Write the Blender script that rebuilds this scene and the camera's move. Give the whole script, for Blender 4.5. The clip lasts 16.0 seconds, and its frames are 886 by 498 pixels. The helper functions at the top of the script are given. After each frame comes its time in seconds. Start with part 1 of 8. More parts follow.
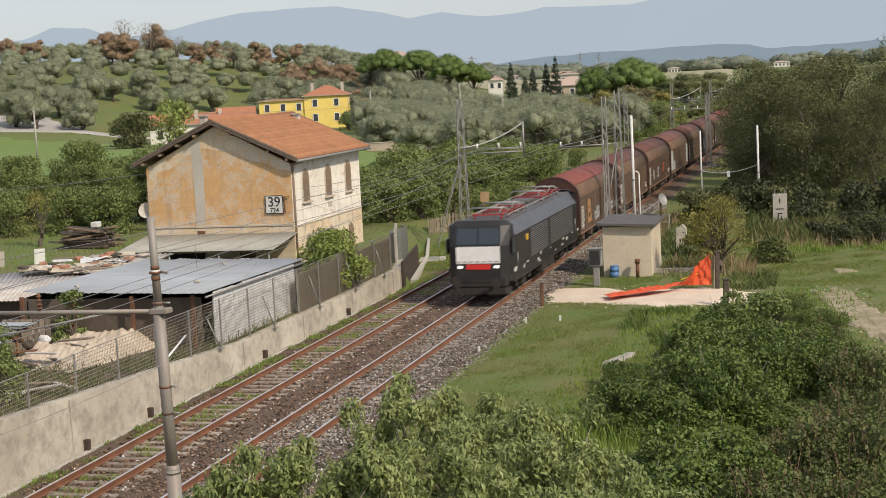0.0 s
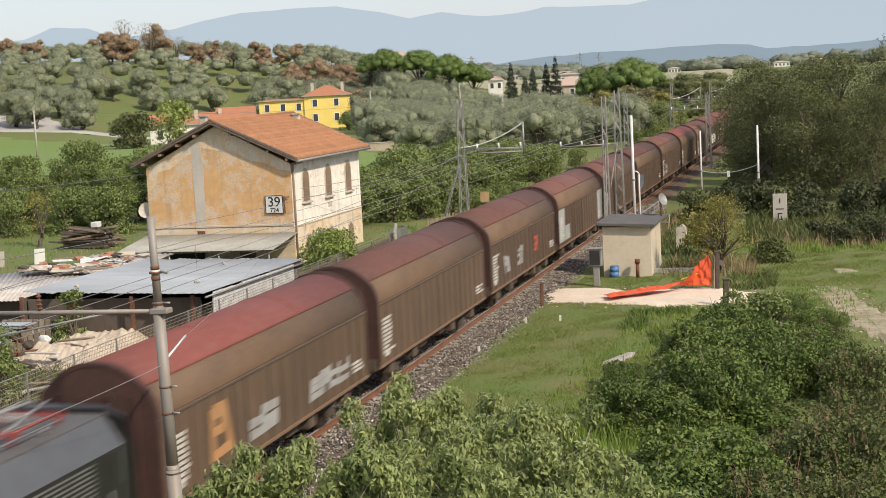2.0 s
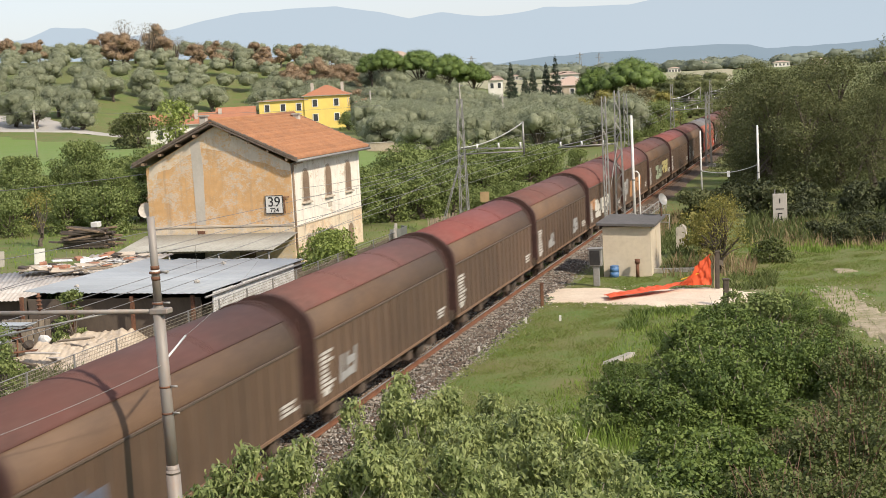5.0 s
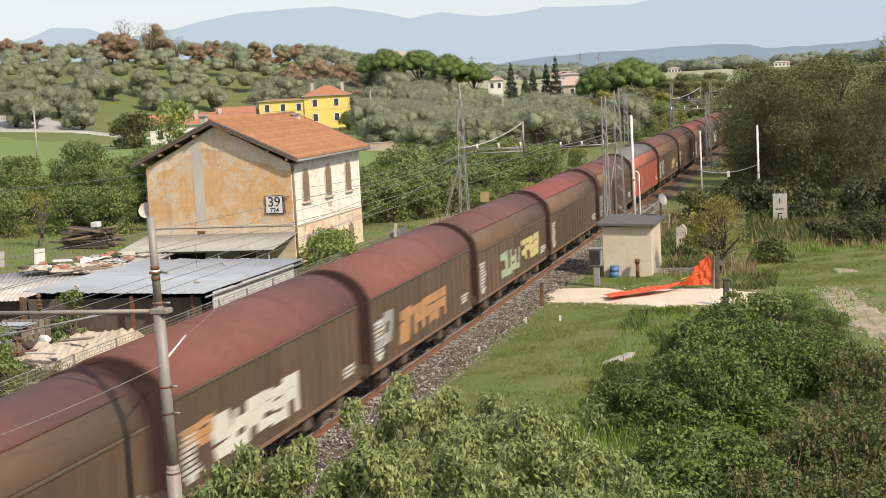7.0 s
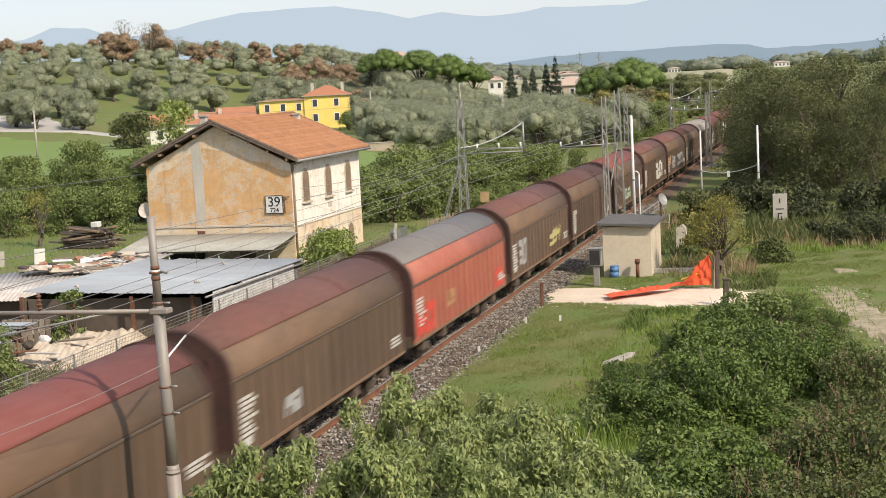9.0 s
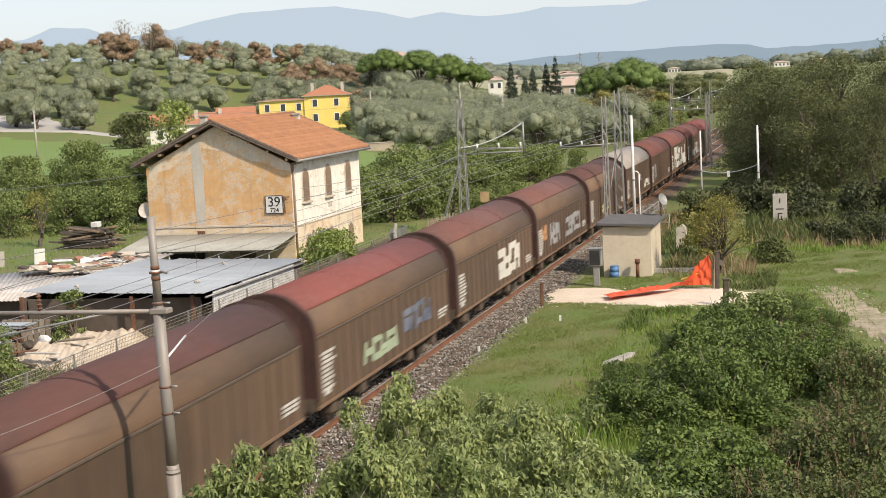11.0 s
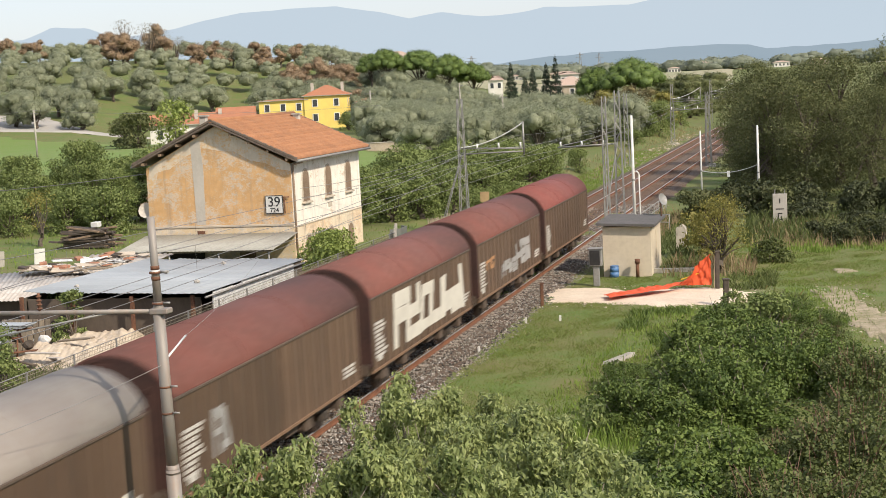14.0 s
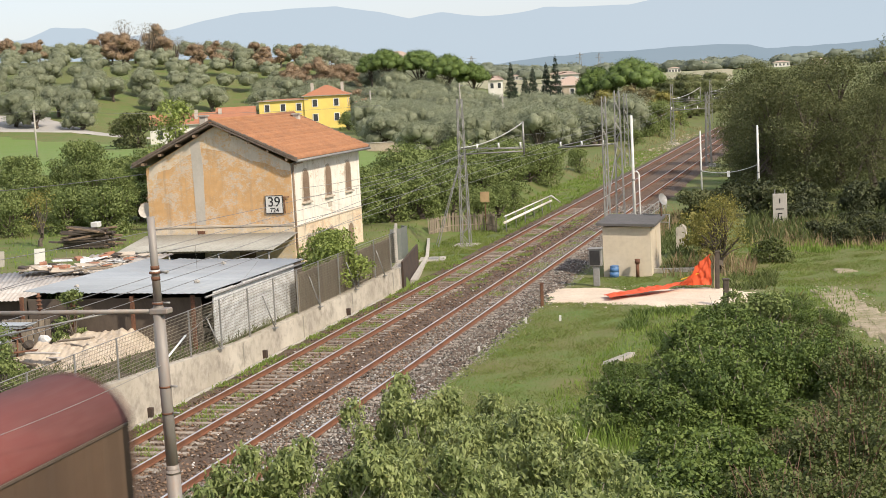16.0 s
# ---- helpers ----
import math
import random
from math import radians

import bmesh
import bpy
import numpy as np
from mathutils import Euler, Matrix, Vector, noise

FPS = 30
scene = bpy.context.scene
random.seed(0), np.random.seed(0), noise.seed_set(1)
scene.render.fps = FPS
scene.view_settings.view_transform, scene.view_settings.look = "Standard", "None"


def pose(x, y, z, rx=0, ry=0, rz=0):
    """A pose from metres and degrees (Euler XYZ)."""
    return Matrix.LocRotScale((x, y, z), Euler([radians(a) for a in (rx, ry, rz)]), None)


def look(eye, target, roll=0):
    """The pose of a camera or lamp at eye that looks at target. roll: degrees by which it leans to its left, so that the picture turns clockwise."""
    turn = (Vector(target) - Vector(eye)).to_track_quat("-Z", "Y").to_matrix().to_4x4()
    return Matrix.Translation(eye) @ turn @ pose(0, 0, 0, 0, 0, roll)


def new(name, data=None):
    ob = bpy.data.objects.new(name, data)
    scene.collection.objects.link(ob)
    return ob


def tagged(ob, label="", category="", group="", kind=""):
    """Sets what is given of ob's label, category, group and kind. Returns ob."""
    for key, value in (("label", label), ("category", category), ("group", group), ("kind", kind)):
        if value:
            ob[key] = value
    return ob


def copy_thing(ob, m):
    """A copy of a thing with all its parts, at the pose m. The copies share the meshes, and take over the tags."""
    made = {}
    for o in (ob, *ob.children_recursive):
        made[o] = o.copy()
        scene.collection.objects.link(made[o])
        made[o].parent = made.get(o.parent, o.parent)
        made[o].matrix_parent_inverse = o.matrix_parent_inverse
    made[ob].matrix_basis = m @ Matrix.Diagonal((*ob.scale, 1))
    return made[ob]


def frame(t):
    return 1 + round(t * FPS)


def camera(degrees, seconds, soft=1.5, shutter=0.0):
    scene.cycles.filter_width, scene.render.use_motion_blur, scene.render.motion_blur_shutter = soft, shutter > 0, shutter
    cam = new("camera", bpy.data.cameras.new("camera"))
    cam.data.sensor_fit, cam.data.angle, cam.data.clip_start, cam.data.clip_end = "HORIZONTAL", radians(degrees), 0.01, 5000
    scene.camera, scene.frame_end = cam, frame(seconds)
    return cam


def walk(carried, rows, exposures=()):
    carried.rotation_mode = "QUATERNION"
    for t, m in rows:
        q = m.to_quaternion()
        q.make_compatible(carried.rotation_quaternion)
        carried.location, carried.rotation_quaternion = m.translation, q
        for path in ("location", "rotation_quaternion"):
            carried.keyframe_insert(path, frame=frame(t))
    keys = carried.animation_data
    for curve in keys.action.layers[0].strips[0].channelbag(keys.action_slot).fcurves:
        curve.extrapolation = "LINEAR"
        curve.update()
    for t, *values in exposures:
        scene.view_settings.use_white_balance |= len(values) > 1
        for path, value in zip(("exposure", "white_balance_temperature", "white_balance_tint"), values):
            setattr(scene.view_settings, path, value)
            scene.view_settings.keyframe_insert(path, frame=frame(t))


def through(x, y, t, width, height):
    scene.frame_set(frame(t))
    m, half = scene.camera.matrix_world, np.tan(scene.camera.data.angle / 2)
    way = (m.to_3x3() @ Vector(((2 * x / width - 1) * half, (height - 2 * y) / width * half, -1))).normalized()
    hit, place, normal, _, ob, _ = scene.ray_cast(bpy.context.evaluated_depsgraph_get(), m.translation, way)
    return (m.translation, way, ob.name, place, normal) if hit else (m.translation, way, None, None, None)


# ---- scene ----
# the camera stands still on a raised place beside the line
cam = camera(33.3, 16.0, soft=0.8, shutter=0.5)
EYE = (0.0, 0.0, 9.75)
VIEW = look(EYE, (-26.043, 95.90, -1.425), -2.894)
walk(cam, [(0.0, VIEW), (16.0, VIEW)], [(0.0, 0.0), (0.8, 0.02), (1.5, 0.13), (2.5, 0.3), (4.0, 0.35), (16.0, 0.37)])

# hazy daylight: sun over the right shoulder
SUN_EL, SUN_X, SUN_Y = 40.0, 1.0, -0.62
world = bpy.data.worlds.new("sky")
scene.world = world
world.use_nodes = True
wn = world.node_tree
sky = wn.nodes.new("ShaderNodeTexSky")
sky.sky_type = "NISHITA"
sky.sun_disc = False
sky.sun_elevation = radians(SUN_EL)
sky.sun_rotation = math.atan2(SUN_X, SUN_Y)
sky.air_density, sky.dust_density, sky.ozone_density = 1.0, 1.2, 1.5
bg = wn.nodes["Background"]
bg.inputs["Strength"].default_value = 0.155
haze = wn.nodes.new("ShaderNodeMix")  # thin white veil over the whole sky
haze.data_type = "RGBA"
haze.inputs[0].default_value = 0.68
haze.inputs[7].default_value = (3.78, 3.86, 4.25, 1)
wn.links.new(sky.outputs["Color"], haze.inputs[6])
wn.links.new(haze.outputs[2], bg.inputs["Color"])
sun = new("sun", bpy.data.lights.new("sun", "SUN"))
sun.data.energy, sun.data.angle, sun.data.color = 3.6, radians(2.0), (1.0, 0.89, 0.74)
ce = math.cos(radians(SUN_EL)) / math.hypot(SUN_X, SUN_Y)
sun.matrix_basis = look((SUN_X * ce * 50, SUN_Y * ce * 50, 50 * math.sin(radians(SUN_EL))), (0, 0, 0))

# ---- mesh helpers ----
rng = np.random.default_rng(7)


def part(name, bm, material, parent=None, label=""):
    """One mesh object from a bmesh, under a thing or a part."""
    me = bpy.data.meshes.new(name)
    bm.to_mesh(me)
    bm.free()
    me.materials.append(material)
    ob = new(name, me)
    ob.parent = parent
    return tagged(ob, label)


def np_part(name, verts, faces, material, parent=None, label="", smooth=False):
    me = bpy.data.meshes.new(name)
    verts, faces = np.asarray(verts, np.float32), np.asarray(faces, np.int32)
    k = faces.shape[1]
    me.vertices.add(len(verts))
    me.vertices.foreach_set("co", verts.ravel())
    me.loops.add(faces.size)
    me.loops.foreach_set("vertex_index", faces.ravel())
    me.polygons.add(len(faces))
    me.polygons.foreach_set("loop_start", np.arange(0, faces.size, k, dtype=np.int32))
    me.update(calc_edges=True)
    if smooth:
        me.shade_smooth()
    me.materials.append(material)
    ob = new(name, me)
    ob.parent = parent
    return tagged(ob, label)


def thing(name, m, label, category, group="", kind=""):
    ob = new(name)
    ob.matrix_basis = m
    return tagged(ob, label, category, group, kind)


def box(bm, x0, x1, y0, y1, z0, z1, bevel=0.0, m=None):
    vs = [bm.verts.new(v) for v in ((x0, y0, z0), (x1, y0, z0), (x1, y1, z0), (x0, y1, z0), (x0, y0, z1), (x1, y0, z1), (x1, y1, z1), (x0, y1, z1))]
    fs = [bm.faces.new([vs[i] for i in q]) for q in ((3, 2, 1, 0), (4, 5, 6, 7), (0, 1, 5, 4), (1, 2, 6, 5), (2, 3, 7, 6), (3, 0, 4, 7))]
    if m is not None:
        bmesh.ops.transform(bm, matrix=m, verts=vs)
    if bevel:
        es = list({e for f in fs for e in f.edges})
        bmesh.ops.bevel(bm, geom=es, offset=bevel, segments=1, affect="EDGES", profile=0.5)
    return bm


def boxed(*a, **k):
    return box(bmesh.new(), *a, **k)


def tube(bm, a, b, r0, r1=None, n=8, caps=True):
    """A tapered round bar from a to b."""
    a, b = Vector(a), Vector(b)
    r1 = r0 if r1 is None else r1
    q = (b - a).to_track_quat("Z", "Y").to_matrix()
    ring0 = [bm.verts.new(a + q @ Vector((r0 * math.cos(2 * math.pi * i / n), r0 * math.sin(2 * math.pi * i / n), 0))) for i in range(n)]
    ring1 = [bm.verts.new(b + q @ Vector((r1 * math.cos(2 * math.pi * i / n), r1 * math.sin(2 * math.pi * i / n), 0))) for i in range(n)]
    for i in range(n):
        f = bm.faces.new((ring0[i], ring0[(i + 1) % n], ring1[(i + 1) % n], ring1[i]))
        f.smooth = n > 6
    if caps:
        bm.faces.new(ring0[::-1])
        bm.faces.new(ring1)
    return bm


def tubed(*a, **k):
    return tube(bmesh.new(), *a, **k)


def prism(bm, outline, axis, a, b):
    """Extrude an outline of 2D points along an axis from a to b."""
    def at(p, t):
        return {"x": (t, p[0], p[1]), "y": (p[0], t, p[1]), "z": (p[0], p[1], t)}[axis]
    v0 = [bm.verts.new(at(p, a)) for p in outline]
    v1 = [bm.verts.new(at(p, b)) for p in outline]
    n = len(outline)
    for i in range(n):
        bm.faces.new((v0[i], v0[(i + 1) % n], v1[(i + 1) % n], v1[i]))
    bm.faces.new(v0[::-1])
    bm.faces.new(v1)
    bmesh.ops.recalc_face_normals(bm, faces=bm.faces[:])
    return bm


def wire(bm, a, b, sag, r=0.008, n=10):
    a, b = Vector(a), Vector(b)
    pts = [a.lerp(b, i / n) - Vector((0, 0, 4 * sag * (i / n) * (1 - i / n))) for i in range(n + 1)]
    q = (b - a).to_track_quat("Z", "Y").to_matrix()
    rings = [[bm.verts.new(p + q @ Vector((r * c, r * s, 0))) for c, s in ((1, 0), (0, 1), (-1, 0), (0, -1))] for p in pts]
    for u, v in zip(rings, rings[1:]):
        for i in range(4):
            bm.faces.new((u[i], u[(i + 1) % 4], v[(i + 1) % 4], v[i]))
    return bm


# ---- materials ----
def mat(name, c1, c2=None, c3=None, s1=0.7, s2=9.0, rough=0.8, metal=0.0, bump=0.0, bscale=25.0, island=0.0, rnd=0.0, stretch=(1, 1, 1), edge=0.12, amount=0.55, bias=0.0):
    """Base colour c1 with large patches of c2 (scale s1) and fine mottling of c3 (scale s2), in metres."""
    m = bpy.data.materials.new(name)
    m.use_nodes = True
    nt = m.node_tree
    N, L = nt.nodes.new, nt.links.new
    b = nt.nodes["Principled BSDF"]
    b.inputs["Roughness"].default_value = rough
    b.inputs["Metallic"].default_value = metal
    c2, c3 = c2 or c1, c3 or c1
    tc = N("ShaderNodeTexCoord")
    mp = N("ShaderNodeMapping")
    mp.inputs["Scale"].default_value = stretch
    L(tc.outputs["Object"], mp.inputs["Vector"])

    def noise_mask(scale, detail, lo, hi):
        n = N("ShaderNodeTexNoise")
        n.inputs["Scale"].default_value, n.inputs["Detail"].default_value, n.inputs["Roughness"].default_value = scale, detail, 0.65
        L(mp.outputs["Vector"], n.inputs["Vector"])
        r = N("ShaderNodeMapRange")
        r.inputs["From Min"].default_value, r.inputs["From Max"].default_value = lo, hi
        L(n.outputs["Fac"], r.inputs["Value"])
        return r.outputs["Result"]

    def mix(fac, a, c):
        x = N("ShaderNodeMix")
        x.data_type = "RGBA"
        L(fac, x.inputs[0])
        for s, v in ((x.inputs[6], a), (x.inputs[7], c)):
            if isinstance(v, tuple):
                s.default_value = (*v, 1)
            else:
                L(v, s)
        return x.outputs[2]

    col = mix(noise_mask(s1, 6, 0.5 + bias - edge, 0.5 + bias + edge), c1, c2)
    fine = noise_mask(s2, 4, 0.45, 0.75)
    sc = N("ShaderNodeMath")
    sc.operation = "MULTIPLY"
    sc.inputs[1].default_value = amount
    L(fine, sc.inputs[0])
    col = mix(sc.outputs[0], col, c3)
    if island or rnd:
        hsv = N("ShaderNodeHueSaturation")
        src = N("ShaderNodeNewGeometry").outputs["Random Per Island"] if island else N("ShaderNodeObjectInfo").outputs["Random"]
        r = N("ShaderNodeMapRange")
        a = island or rnd
        r.inputs["To Min"].default_value, r.inputs["To Max"].default_value = 1 - a, 1 + a
        L(src, r.inputs["Value"])
        L(r.outputs["Result"], hsv.inputs["Value"])
        L(col, hsv.inputs["Color"])
        col = hsv.outputs["Color"]
    L(col, b.inputs["Base Color"])
    if bump:
        n = N("ShaderNodeTexNoise")
        n.inputs["Scale"].default_value, n.inputs["Detail"].default_value = bscale, 5
        L(mp.outputs["Vector"], n.inputs["Vector"])
        bp = N("ShaderNodeBump")
        bp.inputs["Strength"].default_value, bp.inputs["Distance"].default_value = min(1.0, bump), 0.03
        L(n.outputs["Fac"], bp.inputs["Height"])
        L(bp.outputs["Normal"], b.inputs["Normal"])
    return m


def leaf_mat(name, c1, c2, dead=None, through=0.25, rough=0.55, spread=0.6):
    """Leaves that vary one by one, with patches of another tone, and let some light through."""
    m = bpy.data.materials.new(name)
    m.use_nodes = True
    nt = m.node_tree
    N, L = nt.nodes.new, nt.links.new
    b = nt.nodes["Principled BSDF"]
    b.inputs["Roughness"].default_value = rough
    b.inputs["Specular IOR Level"].default_value = 0.3
    ramp = N("ShaderNodeValToRGB")
    ramp.color_ramp.elements[0].color = (*c1, 1)
    ramp.color_ramp.elements[1].color = (*c2, 1)
    ramp.color_ramp.elements[1].position = 0.9
    if dead:
        e = ramp.color_ramp.elements.new(0.97)
        e.color = (*dead, 1)
    geo = N("ShaderNodeNewGeometry")
    tc = N("ShaderNodeTexCoord")
    n = N("ShaderNodeTexNoise")
    n.inputs["Scale"].default_value = 0.8
    L(tc.outputs["Object"], n.inputs["Vector"])
    add = N("ShaderNodeMath")
    add.operation = "MULTIPLY_ADD"
    add.inputs[1].default_value = spread
    L(geo.outputs["Random Per Island"], add.inputs[0])
    sub = N("ShaderNodeMapRange")
    sub.inputs["From Min"].default_value, sub.inputs["From Max"].default_value = 0.3, 0.7
    sub.inputs["To Max"].default_value = 0.4
    L(n.outputs["Fac"], sub.inputs["Value"])
    L(sub.outputs["Result"], add.inputs[2])
    L(add.outputs[0], ramp.inputs["Fac"])
    L(ramp.outputs["Color"], b.inputs["Base Color"])
    tr = N("ShaderNodeBsdfTranslucent")
    L(ramp.outputs["Color"], tr.inputs["Color"])
    ms = N("ShaderNodeMixShader")
    ms.inputs[0].default_value = through
    L(b.outputs[0], ms.inputs[1])
    L(tr.outputs[0], ms.inputs[2])
    L(ms.outputs[0], nt.nodes["Material Output"].inputs["Surface"])
    return m


def peeling(name, coat, under, chips, scale=0.55, level=0.52, rough=0.92, streak=0.35):
    """Old plaster: a coat that has come off in ragged patches of all sizes, with rain streaks."""
    m = bpy.data.materials.new(name)
    m.use_nodes = True
    nt = m.node_tree
    N, L = nt.nodes.new, nt.links.new
    b = nt.nodes["Principled BSDF"]
    b.inputs["Roughness"].default_value = rough
    tc = N("ShaderNodeTexCoord")

    def tex(s, detail, squash=(1, 1, 1)):
        mp, n = N("ShaderNodeMapping"), N("ShaderNodeTexNoise")
        mp.inputs["Scale"].default_value = squash
        n.inputs["Scale"].default_value, n.inputs["Detail"].default_value, n.inputs["Roughness"].default_value = s, detail, 0.72
        L(tc.outputs["Object"], mp.inputs["Vector"])
        L(mp.outputs["Vector"], n.inputs["Vector"])
        return n.outputs["Fac"]

    def math_(op, a, c):
        x = N("ShaderNodeMath")
        x.operation = op
        for s, v in zip(x.inputs, (a, c)):
            if isinstance(v, float):
                s.default_value = v
            else:
                L(v, s)
        return x.outputs[0]

    def mix(fac, a, c):
        x = N("ShaderNodeMix")
        x.data_type = "RGBA"
        L(fac, x.inputs[0])
        for s, v in ((x.inputs[6], a), (x.inputs[7], c)):
            if isinstance(v, tuple):
                s.default_value = (*v, 1)
            else:
                L(v, s)
        return x.outputs[2]

    def band(v, lo, hi):
        r = N("ShaderNodeMapRange")
        r.inputs["From Min"].default_value, r.inputs["From Max"].default_value = lo, hi
        L(v, r.inputs["Value"])
        return r.outputs["Result"]

    big, mid, fine = tex(scale, 12), tex(scale * 5, 10, (1, 1, 1.6)), tex(scale * 16, 6, (1, 1, 2.6))
    mask = math_("ADD", math_("MULTIPLY", big, 0.44), math_("ADD", math_("MULTIPLY", mid, 0.30), math_("MULTIPLY", fine, 0.26)))
    coat2 = mix(band(tex(scale * 2.2, 8), 0.35, 0.7), coat, tuple(c * 0.78 for c in coat))
    col = mix(band(mask, level - 0.025, level + 0.03), coat2, mix(band(mid, 0.4, 0.62), under, chips))
    col = mix(math_("MULTIPLY", band(tex(2.5, 5, (1, 1, 0.08)), 0.52, 0.72), streak), col, tuple(c * 0.5 for c in chips))
    L(col, b.inputs["Base Color"])
    bp = N("ShaderNodeBump")
    bp.inputs["Strength"].default_value, bp.inputs["Distance"].default_value = 0.7, 0.02
    L(mask, bp.inputs["Height"])
    L(bp.outputs["Normal"], b.inputs["Normal"])
    return m


def glass_mat(name, tint, rough=0.05):
    m = mat(name, tint, rough=rough)
    m.node_tree.nodes["Principled BSDF"].inputs["Specular IOR Level"].default_value = 0.7
    return m


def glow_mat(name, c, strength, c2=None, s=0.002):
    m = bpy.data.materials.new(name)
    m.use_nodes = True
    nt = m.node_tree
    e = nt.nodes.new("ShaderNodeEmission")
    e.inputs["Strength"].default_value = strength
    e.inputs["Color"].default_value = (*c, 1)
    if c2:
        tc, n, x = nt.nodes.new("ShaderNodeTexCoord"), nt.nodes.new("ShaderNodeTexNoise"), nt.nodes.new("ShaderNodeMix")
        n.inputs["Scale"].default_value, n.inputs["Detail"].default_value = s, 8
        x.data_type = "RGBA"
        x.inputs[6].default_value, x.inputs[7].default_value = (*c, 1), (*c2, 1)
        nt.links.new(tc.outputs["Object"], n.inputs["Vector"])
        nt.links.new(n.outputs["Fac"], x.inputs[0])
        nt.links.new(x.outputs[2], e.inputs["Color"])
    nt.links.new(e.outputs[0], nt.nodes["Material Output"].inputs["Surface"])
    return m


M_GRASS = mat("grass_ground", (0.098, 0.158, 0.026), (0.145, 0.145, 0.046), (0.19, 0.145, 0.075), s1=0.35, s2=5, rough=0.95, bump=0.6, bscale=18, amount=0.6)
M_BALLAST = mat("ballast", (0.105, 0.070, 0.047), (0.090, 0.053, 0.032), (0.21, 0.175, 0.14), s1=0.5, s2=14, rough=0.9, bump=1.0, bscale=16, amount=0.7)
M_STONE = mat("ballast_stone", (0.185, 0.125, 0.084), (0.140, 0.080, 0.048), rough=0.85, s1=0.4, island=0.8)
M_STONE_GREY = mat("grey_ballast_stone", (0.25, 0.228, 0.200), (0.165, 0.145, 0.122), rough=0.85, s1=0.4, island=0.85)
M_SLEEPER = mat("sleeper_concrete", (0.36, 0.315, 0.265), (0.22, 0.165, 0.12), (0.45, 0.41, 0.36), s1=2, s2=20, rough=0.9, bump=0.4, rnd=0.25)
M_SLEEPER_FAR = mat("rust_stained_sleeper", (0.19, 0.125, 0.085), (0.13, 0.08, 0.055), (0.25, 0.19, 0.15), s1=1, s2=9, rough=0.9)
M_RAIL = mat("rusty_rail", (0.205, 0.082, 0.040), (0.14, 0.060, 0.033), (0.25, 0.12, 0.06), s1=1.5, s2=12, rough=0.75)
M_RAILTOP = mat("worn_steel", (0.66, 0.645, 0.66), (0.56, 0.53, 0.53), rough=0.38, metal=0.55, s1=3)
M_CONC = mat("weathered_concrete", (0.47, 0.43, 0.37), (0.36, 0.33, 0.29), (0.25, 0.24, 0.21), s1=0.7, s2=5, rough=0.9, bump=0.3, stretch=(1, 1, 0.45), amount=0.7)
M_GALV = mat("galvanised_steel", (0.32, 0.315, 0.30), (0.26, 0.255, 0.24), (0.22, 0.19, 0.165), s1=1.5, s2=10, rough=0.55, metal=0.35)
M_POLE = mat("grey_painted_pole", (0.315, 0.285, 0.255), (0.24, 0.215, 0.19), (0.34, 0.22, 0.15), s1=1.2, s2=6, rough=0.6, metal=0.2, stretch=(1, 1, 0.3))
M_WIRE = mat("catenary_wire", (0.27, 0.262, 0.25), rough=0.5, metal=0.5)
M_INSUL = mat("white_insulator", (0.75, 0.74, 0.72), rough=0.3)
M_DARK = mat("dark_void", (0.02, 0.018, 0.016), rough=0.9)
M_RUST = mat("rusted_iron", (0.17, 0.075, 0.04), (0.10, 0.045, 0.03), (0.26, 0.13, 0.06), s1=3, s2=25, rough=0.85, bump=0.3)
M_WHITE = mat("white_paint", (0.70, 0.69, 0.66), (0.60, 0.585, 0.55), (0.55, 0.52, 0.47), s1=1.2, s2=8, rough=0.7, amount=0.4)
M_WOOD = mat("grey_weathered_wood", (0.30, 0.24, 0.17), (0.21, 0.17, 0.13), (0.38, 0.32, 0.24), s1=2, s2=14, rough=0.9, stretch=(4, 4, 0.6), rnd=0.25)
M_BLACK = mat("black_paint", (0.02, 0.02, 0.022), (0.035, 0.033, 0.032), rough=0.4, s1=2)
# ---- land ----
def sstep(a, b, x):
    t = np.clip((x - a) / (b - a), 0, 1)
    return t * t * (3 - 2 * t)


def bearing(x, y):
    """Sideways bearing of a place from the viewpoint, as a tangent from the middle of the view."""
    return np.tan(np.arctan2(x, y) + radians(15.193))


def height(x, y):
    x, y = np.asarray(x, float), np.asarray(y, float)
    d = np.hypot(x, y)
    z = np.full(np.broadcast(x, y).shape, -0.36)
    # soil behind the retaining wall
    z = z + 0.95 * (x < -21.3) * (1 - sstep(71.0, 71.2, y) * sstep(-26.5, -25.5, x)) * (1 - sstep(100, 180, y) * 0.5)
    # olive hill
    b = bearing(x, y)
    amp = np.interp(b, [-0.45, -0.30, -0.2, -0.12, -0.06, 0.0, 0.06], [19, 19, 18, 17, 14.0, 10.0, 2.0])
    start = np.interp(b, [-0.24, -0.14, -0.06, -0.03], [240, 300, 300, 215])
    hill = amp * sstep(0, 1, (d - start) / (430 - start)) * (y > 0) + 2.0 * sstep(90, 230, d) * sstep(0.02, -0.1, b) * (y > 0)
    z = z + hill * (1 - 0.5 * sstep(500, 900, d))
    # gentle bank on the wooded side and the slope below the viewpoint
    z = z + 2.2 * sstep(-9, 8, x) * sstep(92, 130, y) * (1 - sstep(300, 600, y))
    z = z + 5.0 * sstep(26, 6, y) * sstep(-13, -6, x)
    # far plain rolls a little
    z = z + sstep(450, 1200, d) * (10 * np.sin(x * 0.004 + 1.0) * np.sin(y * 0.0031) + 9.0)
    return z


